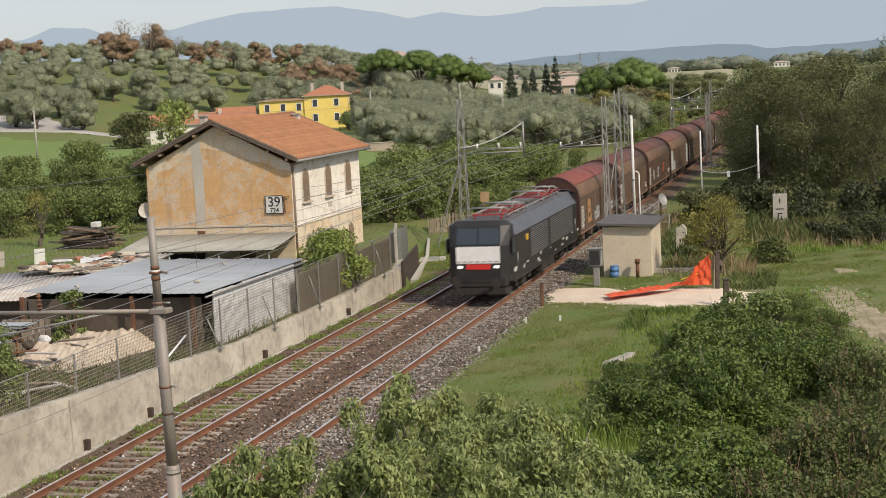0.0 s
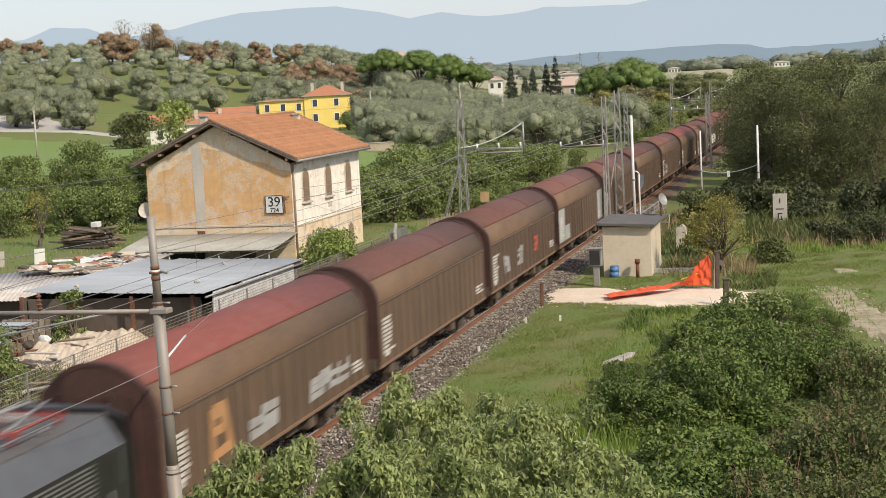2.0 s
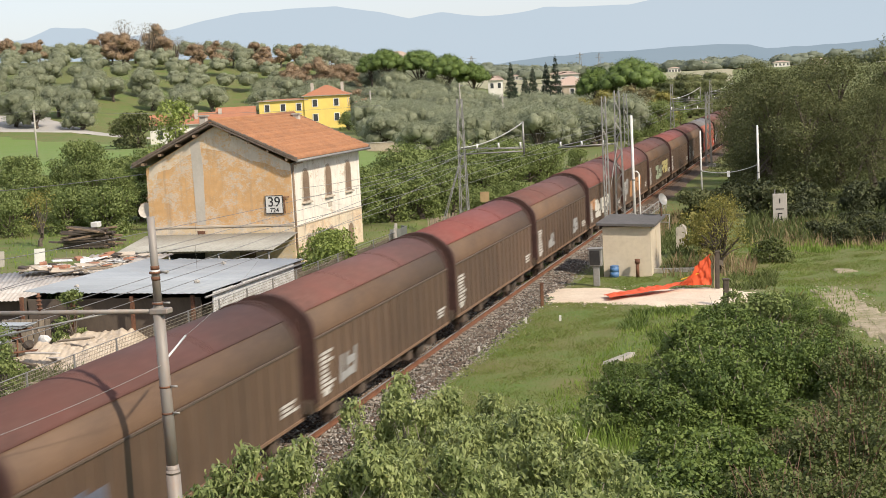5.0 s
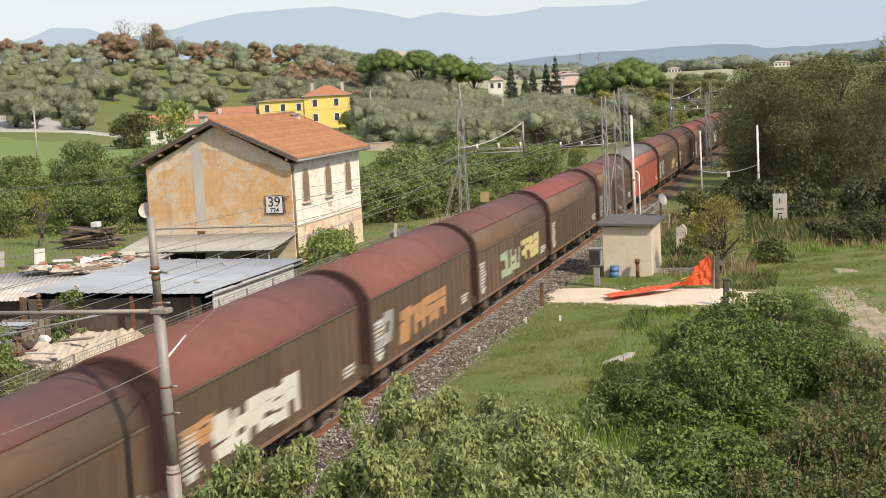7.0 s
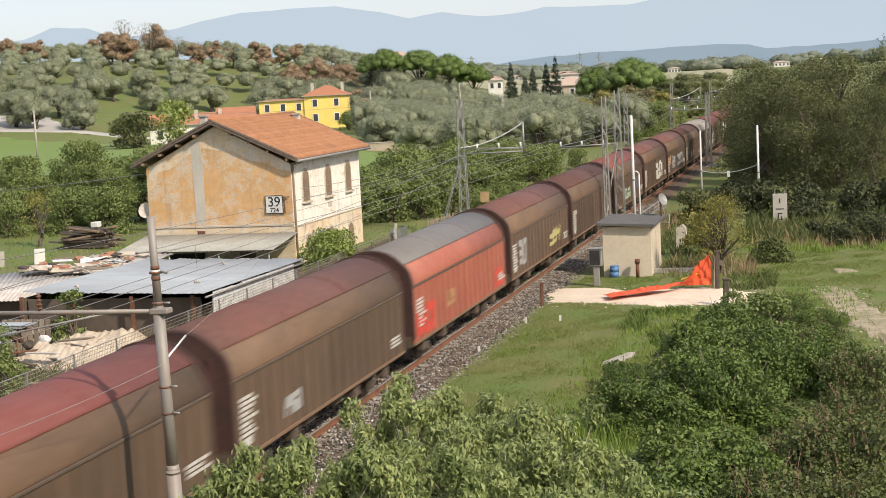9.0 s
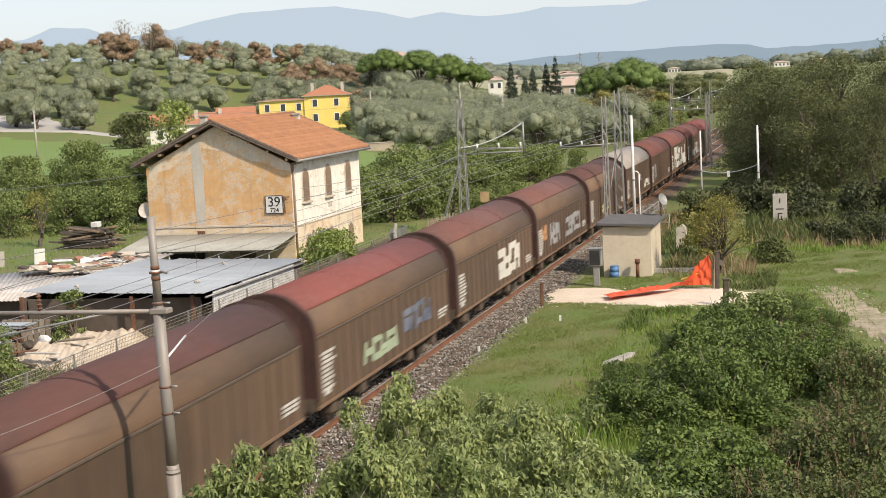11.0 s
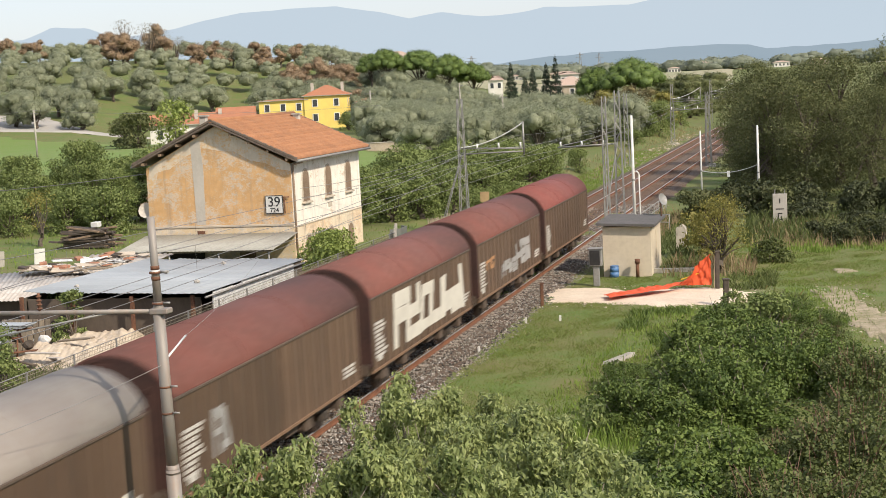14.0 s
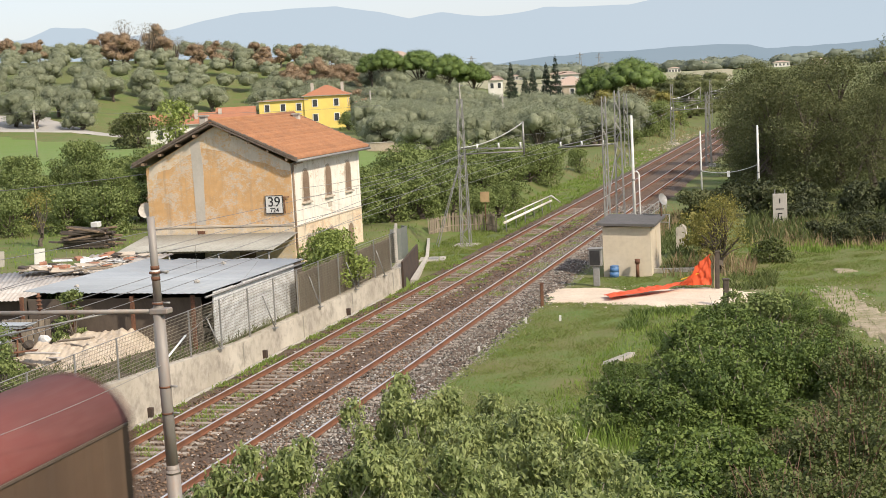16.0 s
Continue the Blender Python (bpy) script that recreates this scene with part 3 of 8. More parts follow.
def shell(section, y0, y1, thick=0.05):
    """A curved plate along y with thickness; section runs over the top from right to left."""
    bm = bmesh.new()
    inner = [(x * (1 - thick / 1.4), z - thick * 0.8) for x, z in section]
    loop = list(section) + inner[::-1]
    prism(bm, loop, "y", y0, y1)
    for f in bm.faces:
        f.smooth = abs(f.normal.y) < 0.5
    return bm


def wheel_mesh(r=0.46):
    bm = bmesh.new()
    prof = [(0.0, 0.10), (r * 0.3, 0.10), (r * 0.35, 0.03), (r * 0.78, 0.03), (r * 0.82, 0.07), (r, 0.07), (r, -0.05), (r + 0.03, -0.06), (r + 0.03, -0.09), (r * 0.8, -0.07), (0.0, -0.07)]
    n = 20
    rings = [[bm.verts.new((x, p * math.cos(2 * math.pi * i / n), p * math.sin(2 * math.pi * i / n))) for i in range(n)] for p, x in prof]
    for a, b in zip(rings, rings[1:]):
        for i in range(n):
            bm.faces.new((a[i], a[(i + 1) % n], b[(i + 1) % n], b[i]))
    bmesh.ops.remove_doubles(bm, verts=bm.verts[:], dist=0.0005)
    bmesh.ops.recalc_face_normals(bm, faces=bm.faces[:])
    return bm


def buffers(t, yend, s, zc=1.06, material=None):
    for x in (-0.875, 0.875):
        bm = tubed((x, yend, zc), (x, yend + s * 0.42, zc), 0.11, 0.09, 10)
        tube(bm, (x, yend + s * 0.42, zc), (x, yend + s * 0.58, zc), 0.065, 0.065, 8)
        tube(bm, (x, yend + s * 0.58, zc), (x, yend + s * 0.62, zc), 0.22, 0.24, 14)
        part("buffer", bm, material or M_FRAME, t, "dark steel buffer")


def bars(y, z, w, hgt, rows, seed, sx=1):
    """Rows of plain bars in place of small lettering on a wall."""
    r = random.Random(seed)
    bm = bmesh.new()
    x = 1.425 * sx
    for k in range(rows):
        zz = z - k * hgt / rows
        a = y + r.uniform(0, 0.1) * w
        while a < y + w * r.uniform(0.6, 1.0):
            b = a + r.uniform(0.15, 0.45) * w
            box(bm, min(x, x + 0.012), max(x, x + 0.012), a, b, zz - hgt / rows * 0.62, zz)
            a = b + 0.05 * w
    return bm


def tag_shape(y, z, w, hgt, seed, x=1.43):
    """Sprayed block shapes on a wagon wall: leaning frames and thick bars with open middles."""
    r = random.Random(seed)
    bm = bmesh.new()
    n = max(2, round(w / max(0.75, hgt * 0.8)))
    for i in range(n):
        a, b = y + (i - r.uniform(0, 0.2)) * w / n, y + (i + r.uniform(1.05, 1.35)) * w / n
        z0, z1 = z + hgt * r.uniform(0, 0.12), z + hgt * r.uniform(0.85, 1.0)
        lean = r.uniform(-0.3, 0.4) * hgt
        th = min(b - a, z1 - z0) * r.uniform(0.24, 0.34)
        zm = (z0 + z1) / 2 + r.uniform(-0.1, 0.1) * hgt
        strokes = [(a, b, z1 - th, z1), (a, a + th, z0, z1), (b - th, b, z0, zm), (a, b, z0, z0 + th), (a, b, zm - th / 2, zm + th / 2), (b - th, b, zm, z1)]
        r.shuffle(strokes)
        for k, (p, q, u, v) in enumerate(strokes[:r.choice((4, 4, 5))]):
            pts = [(p + r.uniform(-0.04, 0.04), u), (q + r.uniform(-0.04, 0.04), u + r.uniform(-0.05, 0.05)), (q + r.uniform(-0.04, 0.04), v), (p + r.uniform(-0.04, 0.04), v + r.uniform(-0.05, 0.05))]
            pts = [(c + lean * (d - z0) / hgt, d) for c, d in pts]
            d0 = x + 0.0015 * k
            vs0 = [bm.verts.new((x - 0.004, c, d)) for c, d in pts]
            vs1 = [bm.verts.new((d0 + 0.004, c, d)) for c, d in pts]
            bm.faces.new(vs1)
            for m in range(4):
                bm.faces.new((vs0[m], vs0[(m + 1) % 4], vs1[(m + 1) % 4], vs1[m]))
    bmesh.ops.recalc_face_normals(bm, faces=bm.faces[:])
    return bm


def wagon(kind, roof, wall, label, seed):
    """A two-axle covered wagon with sliding walls; leading end towards -y."""
    r = random.Random(seed)
    long = kind == "A"
    L = 15.5 if long else 14.02
    B = L / 2 - 0.60
    ze = 2.95 if long else 3.24
    t = thing("freight_wagon", pose(XC, 0, 0), label, "freight wagon", "wagons of the train")
    # underframe with solebars and cross members
    bm = boxed(-1.15, -1.0, -B, B, 0.78, 1.16)
    box(bm, 1.0, 1.15, -B, B, 0.78, 1.16)
    for y in (-B * 0.8, -B * 0.42, B * 0.3, B * 0.72):
        box(bm, 0.98, 1.3, y, y + 0.5, 0.5, 0.92, 0.03)
    for y in np.linspace(-B, B - 0.15, 8):
        box(bm, -1.0, 1.0, y, y + 0.15, 0.94, 1.14)
    box(bm, -1.3, 1.3, -B - 0.08, -B + 0.12, 0.88, 1.2)
    box(bm, -1.3, 1.3, B - 0.12, B + 0.08, 0.88, 1.2)
    for y in (-1.6, 0.9):
        box(bm, 0.7, 1.12, y, y + 0.9, 0.55, 0.92, 0.04)
    part("underframe", bm, M_FRAME, t)
    part("floor", boxed(-1.36, 1.36, -B, B, 1.16, 1.24), M_FRAME, t)
    # sliding walls: two leaves a side with raised vertical ribs
    for s in (-1, 1):
        part("sill", boxed(min(s * 1.36, s * 1.44), max(s * 1.36, s * 1.44), -B, B, 0.92, 1.02, 0.015), M_SILL, t, "rusty lower sill")
        for a, b in ((-B + 0.02, -0.02), (0.02, B - 0.02)):
            bm = boxed(min(s * 1.37, s * 1.41), max(s * 1.37, s * 1.41), a, b, 1.02, ze)
            leaf = part("sliding_wall", bm, M_WALL_RED if wall == "red" else M_WALL, t)
            if s > 0:
                me = None
                for y in np.arange(a + 0.05, b - 0.05, (b - a - 0.14) / 9):
                    if me is None:
                        me = part("rib", boxed(1.41, 1.432, 0, 0.09, 1.03, ze - 0.02), M_WALL_RED if wall == "red" else M_WALL, leaf)
                        me.location[1] = y
                    else:
                        ob = new("rib", me.data)
                        ob.parent = leaf
                        ob.location[1] = y
        part("door_rail", boxed(min(s * 1.38, s * 1.45), max(s * 1.38, s * 1.45), -B, B, ze - 0.05, ze + 0.02, 0.01), M_FRAME, t)
    if long:
        for s in (-1, 1):
            sec = arc_section([(1.41, 2.96), (1.38, 3.18), (1.27, 3.44), (1.10, 3.66)], 3)
            bm = bmesh.new()
            loop = [(s * a, b) for a, b in sec] + [(s * (a - 0.06), b - 0.03) for a, b in sec[::-1]]
            prism(bm, loop, "y", -B + 0.02, B - 0.02)
            for f in bm.faces:
                f.smooth = abs(f.normal.y) < 0.5
            part("roof_shoulder", bm, M_WALL_RED if wall == "red" else M_SHOULDER, t, "ochre-brown curved roof shoulder")
        top = arc_section([(1.11, 3.68), (0.85, 3.90), (0.45, 4.08), (0, 4.15), (-0.45, 4.08), (-0.85, 3.90), (-1.11, 3.68)], 3)
    else:
        top = arc_section([(1.42, 3.24), (1.36, 3.48), (1.10, 3.82), (0.60, 4.12), (0, 4.22), (-0.60, 4.12), (-1.10, 3.82), (-1.36, 3.48), (-1.42, 3.24)], 3)
    part("roof", shell(top, -B + 0.01, B - 0.01, 0.05), {"red": M_ROOF_RED, "pale": M_ROOF_PALE, "grey": M_ROOF_GREY}.get(roof, M_ROOF_W if long else M_ROOF_B), t)
    # roof seams
    for y in (-B * 0.33, B * 0.33):
        bm = bmesh.new()
        up = [(x * 1.006, z + 0.012) for x, z in top]
        prism(bm, up + [(x * 0.99, z - 0.02) for x, z in top[::-1]], "y", y - 0.03, y + 0.03)
        part("roof_seam", bm, {"red": M_ROOF_RED, "pale": M_ROOF_PALE, "grey": M_ROOF_GREY}.get(roof, M_ROOF_W if long else M_ROOF_B), t)
    # end walls and end arches
    full = arc_section([(1.40, 1.15), (1.40, 2.4), (1.405, ze), (1.30, 3.42), (1.06, 3.72), (0.6, 4.06), (0, 4.18), (-0.6, 4.06), (-1.06, 3.72), (-1.30, 3.42), (-1.405, ze), (-1.40, 2.4), (-1.40, 1.15)], 2)
    for s in (-1, 1):
        bm = bmesh.new()
        prism(bm, full, "y", min(s * B, s * (B - 0.05)), max(s * B, s * (B - 0.05)))
        for x in (-0.9, -0.3, 0.3, 0.9):
            box(bm, x - 0.05, x + 0.05, min(s * B, s * (B + 0.06)), max(s * B, s * (B + 0.06)), 1.16, 3.5)
        part("end_wall", bm, M_ARCH, t, "dark red-brown ribbed end wall")
        bm = bmesh.new()
        prism(bm, [(x * 1.016, z + 0.02) for x, z in full] + [(x * 0.93, z - 0.06) for x, z in full[::-1]], "y", min(s * (B + 0.02), s * (B - 0.16)), max(s * (B + 0.02), s * (B - 0.16)))
        part("end_arch", bm, M_ARCH, t, "dark end arch")
        buffers(t, s * B, s)
        part("coupling_hose", tubed((0.3, s * B, 0.95), (0.15, s * (B + 0.55), 0.6), 0.03), M_DARK, t)
    # running gear
    for y in (-L * 0.29, L * 0.29):
        for s in (-1, 1):
            bm = wheel_mesh()
            w = part("wheel", bm, M_WHEEL, t, "dark steel wheel")
            w.matrix_basis = pose(s * 0.7535, y, 0.46, 0, 0, 0 if s > 0 else 180)
            bm = boxed(s * 1.02 - 0.06, s * 1.02 + 0.06, y - 0.75, y + 0.75, 0.66, 0.74)
            box(bm, s * 1.02 - 0.12, s * 1.02 + 0.12, y - 0.17, y + 0.17, 0.34, 0.62, 0.03)
            box(bm, s * 1.02 - 0.03, s * 1.02 + 0.03, y - 0.32, y - 0.24, 0.25, 0.92)
            box(bm, s * 1.02 - 0.03, s * 1.02 + 0.03, y + 0.24, y + 0.32, 0.25, 0.92)
            part("spring_and_axlebox", bm, M_BOGIE, t)
        part("axle", tubed((-0.75, y, 0.46), (0.75, y, 0.46), 0.08), M_BOGIE, t)
    # plain bars for the lettering at both ends of the visible wall
    tagged(part("lettering", bars(-B + 0.35, 2.45, 0.95, 1.15, 9, seed), M_MARK, t), "rows of small white lettering bars", kind="stuff")
    tagged(part("lettering", bars(B - 1.6, 1.65, 1.1, 0.35, 3, seed + 5), M_MARK, t), "rows of small white lettering bars", kind="stuff")
    part("data_panel", boxed(1.424, 1.434, -B + 0.55, -B + 1.0, 1.22, 1.40), M_MARK, t, "small white data plate")
    return t


def loco():
    t = thing("locomotive", pose(XC, 0, 0), "black electric locomotive with white front and red pantographs", "locomotive")
    B = 8.8
    # body with a chamfered roof edge
    side = [(-1.49, 1.0), (1.49, 1.0), (1.49, 3.02), (1.12, 3.62), (-1.12, 3.62), (-1.49, 3.02)]
    bm = bmesh.new()
    prism(bm, side, "y", -B + 0.75, B - 0.75)
    part("body", bm, M_LOCO, t)
    for s in (-1, 1):
        # cab: raked face, corner chamfers
        bm = bmesh.new()
        lo = [(-1.49, -B + 0.75), (-1.36, -B + 0.30), (-1.0, -B), (1.0, -B), (1.36, -B + 0.30), (1.49, -B + 0.75)]
        hi = [(-1.12, -B + 0.95), (-1.10, -B + 0.75), (-1.0, -B + 0.55), (1.0, -B + 0.55), (1.10, -B + 0.75), (1.12, -B + 0.95)]
        mid = [(-1.49, -B + 0.75), (-1.36, -B + 0.32), (-1.01, -B + 0.04), (1.01, -B + 0.04), (1.36, -B + 0.32), (1.49, -B + 0.75)]
        up = [(-1.47, -B + 0.75), (-1.38, -B + 0.55), (-0.99, -B + 0.34), (0.99, -B + 0.34), (1.38, -B + 0.55), (1.47, -B + 0.75)]
        rows = [[bm.verts.new((x, -s * y if s > 0 else y, z)) for x, y in q] for q, z in ((lo, 0.95), (mid, 2.65), (up, 3.55), (hi, 3.78))]
        for a, b in zip(rows, rows[1:]):
            for i in range(5):
                bm.faces.new((a[i], a[i + 1], b[i + 1], b[i]))
        for row in (rows[0], rows[-1]):
            bm.faces.new(row)
        for i in range(3):
            bm.faces.new((rows[i][0], rows[i + 1][0], rows[i + 1][5], rows[i][5]))
        bmesh.ops.recalc_face_normals(bm, faces=bm.faces[:])
        part("cab", bm, M_LOCO, t)
        yf = lambda d: (-B - d) if s < 0 else (B + d)

        def plate(name, x0, x1, z0, z1, y_lo, y_hi, material, label, d=0.012):
            """A plate on the raked face between two heights."""
            bm = bmesh.new()
            q = []
            for dd in (0.0, 0.02):
                q.append([bm.verts.new((x, (y - d - dd) * (1 if s < 0 else -1), z)) for x, y, z in ((x0, y_lo, z0), (x1, y_lo, z0), (x1, y_hi, z1), (x0, y_hi, z1))])
            bm.faces.new(q[1])
            for i in range(4):
                bm.faces.new((q[0][i], q[0][(i + 1) % 4], q[1][(i + 1) % 4], q[1][i]))
            bmesh.ops.recalc_face_normals(bm, faces=bm.faces[:])
            return part(name, bm, material, t, label)
        plate("front_panel", -0.99, 0.99, 1.84, 2.62, -B + 0.021, -B + 0.039, M_LOCO_WHITE, "white front panel")
        plate("front_stripe", -0.55, 0.55, 1.56, 1.80, -B + 0.014, -B + 0.02, M_RED, "red front bar")
        for x0, x1 in ((-0.95, -0.03), (0.03, 0.95)):
            plate("windscreen", x0, x1, 2.72, 3.44, -B + 0.060, -B + 0.30, M_GLASS, "dark windscreen")
        for x in (-0.82, 0.82):
            plate("headlight", x - 0.12, x + 0.12, 1.62, 1.73, -B + 0.014, -B + 0.02, M_LAMP if s < 0 else M_LOCO_WHITE, "lit white headlight" if s < 0 else "white headlight")
        bm = bmesh.new()
        for k in range(7):
            xx = -1.0 + k * 0.29
            box(bm, xx, xx + 0.2, -B - 0.02, -B + 0.0, 1.90, 1.94, m=None if s < 0 else Matrix.Rotation(math.pi, 4, "Z"))
        tagged(part("lettering", bm, M_LOUVRE, t), "grey lettering bars", kind="stuff")
        bm = boxed(-1.25, 1.25, -B + 0.02, -B + 0.5, 0.7, 1.2, 0.06, None if s < 0 else Matrix.Rotation(math.pi, 4, "Z"))
        part("buffer_beam", bm, M_LBOGIE, t)
        bm = bmesh.new()
        prism(bm, [(-1.2, -B - 0.1), (1.2, -B - 0.1), (1.35, -B + 0.5), (-1.35, -B + 0.5)], "z", 0.42, 0.68)
        if s > 0:
            bmesh.ops.transform(bm, matrix=Matrix.Rotation(math.pi, 4, "Z"), verts=bm.verts[:])
        part("snow_plough", bm, M_LBOGIE, t)
        buffers(t, yf(-0.1), s, 0.98, M_LBOGIE)
    for s in (-1, 1):
        # grey chamfer along the roof edge
        bm = bmesh.new()
        prism(bm, [(s * 1.50, 3.03), (s * 1.13, 3.64), (s * 1.10, 3.62), (s * 1.47, 3.01)], "y", -B + 0.96, B - 0.96)
        part("roof_chamfer", bm, M_LOCO_CHAMFER, t, "dusty grey roof edge")
        # louvred grilles
        for a, b in ((-4.6, -0.3), (0.2, 6.6)):
            g = part("grille", boxed(min(s * 1.49, s * 1.505), max(s * 1.49, s * 1.505), a, b, 1.55, 2.95), M_LOCO, t)
            for z in np.arange(1.60, 2.92, 0.10):
                bm = boxed(min(s * 1.505, s * 1.53), max(s * 1.505, s * 1.53), a + 0.04, b - 0.04, z, z + 0.035)
                part("louvre", bm, M_LOUVRE, g, "steel louvre slat")
        for y in (-7.7, 7.1):
            d = part("cab_door", boxed(min(s * 1.49, s * 1.51), max(s * 1.49, s * 1.51), y, y + 0.62, 1.15, 3.0, 0.008), M_LOCO, t)
            part("door_handle", tubed((s * 1.54, y + 0.05, 1.3), (s * 1.54, y + 0.05, 2.2), 0.02), M_LOUVRE, d)
        for y in (-6.9, 6.1):
            part("cab_window", boxed(min(s * 1.49, s * 1.508), max(s * 1.49, s * 1.508), y - 1.6 if y < 0 else y + 1.1, y - 0.95 if y < 0 else y + 1.75, 2.25, 2.95), M_GLASS, t, "dark cab side window")
        part("badge", boxed(min(s * 1.49, s * 1.535), max(s * 1.49, s * 1.535), -5.5, -5.2, 2.5, 2.8, 0.02), M_YELLOW, t, "yellow badge")
        r = random.Random(5)
        bm = bmesh.new()
        for y in (-8.3, -7.9, -6.2, -5.5, -3.0, -2.7, -2.3, 0.2, 1.4, 3.2, 3.5, 4.6, 6.4, 8.0):
            w, z = r.uniform(0.15, 0.45), r.uniform(1.05, 1.45)
            box(bm, min(s * 1.49, s * 1.5), max(s * 1.49, s * 1.5), y, y + w, z, z + r.uniform(0.06, 0.22))
        tagged(part("lettering", bm, M_MARK, t), "small white lettering bars", kind="stuff")
        bm = boxed(min(s * 1.38, s * 1.46), max(s * 1.38, s * 1.46), -B + 0.6, B - 0.6, 0.86, 1.0)
        for y in (-1.5, 0.2):
            box(bm, min(s * 0.9, s * 1.4), max(s * 0.9, s * 1.4), y, y + 1.4, 0.4, 0.9, 0.04)
        part("skirt", bm, M_LBOGIE, t)
    # roof plates and gear
    part("roof", boxed(-1.12, 1.12, -B + 0.9, B - 0.9, 3.62, 3.68), M_LOCO_ROOF, t)
    for y0 in (-6.6, -3.9, 2.4, 5.2):
        p = part("pantograph", boxed(-0.75, 0.75, y0, y0 + 0.12, 3.84, 3.92), M_REDOX, t, "red folded pantograph")
        bm = boxed(-0.75, 0.75, y0 + 1.7, y0 + 1.8, 3.84, 3.92)
        for x in (-0.62, 0.62):
            tube(bm, (x, y0, 3.9), (x, y0 + 1.8, 3.9), 0.035)
        part("base_frame", bm, M_REDOX, p)
        bm = bmesh.new()
        for x in (-0.5, 0.5):
            tube(bm, (x, y0 + 0.1, 3.94), (x * 0.5, y0 + 2.0, 4.10), 0.03)
        tube(bm, (0, y0 + 1.9, 4.10), (0, y0 + 0.2, 4.18), 0.04)
        part("arm", bm, M_GALV, p)
        bm = bmesh.new()
        for dy in (0.0, 0.35):
            tube(bm, (-0.8, y0 + dy, 4.2), (0.8, y0 + dy, 4.2), 0.03)
            tube(bm, (0.8, y0 + dy, 4.2), (0.97, y0 + dy, 4.08), 0.025)
            tube(bm, (-0.8, y0 + dy, 4.2), (-0.97, y0 + dy, 4.08), 0.025)
        part("collector_head", bm, M_GALV, p)
        for x in (-0.62, 0.62):
            for y in (y0 + 0.06, y0 + 1.75):
                part("insulator", tubed((x, y, 3.68), (x, y, 3.86), 0.07, 0.05), M_REDOX, p)
    for y in (-1.6, -0.6, 0.7, 1.5):
        part("roof_box", boxed(-0.6, 0.35, y, y + 0.7, 3.68, 3.88, 0.04), M_LOCO_ROOF, t)
    for x in (-0.9, 0.85):
        bm = tubed((x, -6.5, 3.85), (x, 6.5, 3.85), 0.025)
        for y in range(-6, 7, 2):
            tube(bm, (x, y, 3.68), (x, y, 3.85), 0.04)
        part("bus_bar", bm, M_GALV, t)
    # bogies
    for yc in (-4.95, 4.95):
        for s in (-1, 1):
            bm = boxed(s * 1.05 - 0.09, s * 1.05 + 0.09, yc - 2.1, yc + 2.1, 0.62, 0.92, 0.05)
            box(bm, s * 1.12 - 0.1, s * 1.12 + 0.1, yc - 0.4, yc + 0.4, 0.35, 0.75, 0.05)
            part("bogie_frame", bm, M_LBOGIE, t)
            for y in (yc - 1.45, yc + 1.45):
                w = part("wheel", wheel_mesh(0.6), M_WHEEL, t, "dark steel wheel")
                w.matrix_basis = pose(s * 0.7535, y, 0.6, 0, 0, 0 if s > 0 else 180)
                part("axlebox", boxed(s * 1.08 - 0.12, s * 1.08 + 0.12, y - 0.25, y + 0.25, 0.42, 0.80, 0.05), M_LBOGIE, t)
    # the body sits low over its bogies
    for ob in t.children_recursive:
        if ob.type == "MESH" and ob.name.split(".")[0] not in ("wheel", "axlebox", "bogie_frame", "snow_plough"):
            for v in ob.data.vertices:
                v.co.z = 0.6 + (v.co.z - 0.6) * 0.945
    return t


# running order behind the engine: body type, roof, wall
ORDER = "AAAAAAAAABBAAAAAAAAAABBBBB"
ROOFS = {0: "red", 7: "red", 12: "red", 14: "grey", 17: "red", 21: "pale", 25: "red"}
WORDS = {0: "brown covered freight wagon with a bright red roof", 3: "brown covered freight wagon with pale door panels at both ends", 7: "brown covered freight wagon with a faded red roof", 9: "red-roofed brown wagon with white sprayed lettering", 10: "red-roofed brown wagon with orange spray paint", 11: "brown covered wagon with yellow and pale green spray paint", 14: "bright red covered wagon with a grey roof", 18: "brown covered wagon with a white sprayed block", 19: "brown covered wagon with mixed grey spray paint", 21: "brown covered wagon with a pale worn roof", 23: "red-roofed brown wagon with huge cream sprayed letters", 25: "last red-roofed brown covered wagon of the train"}
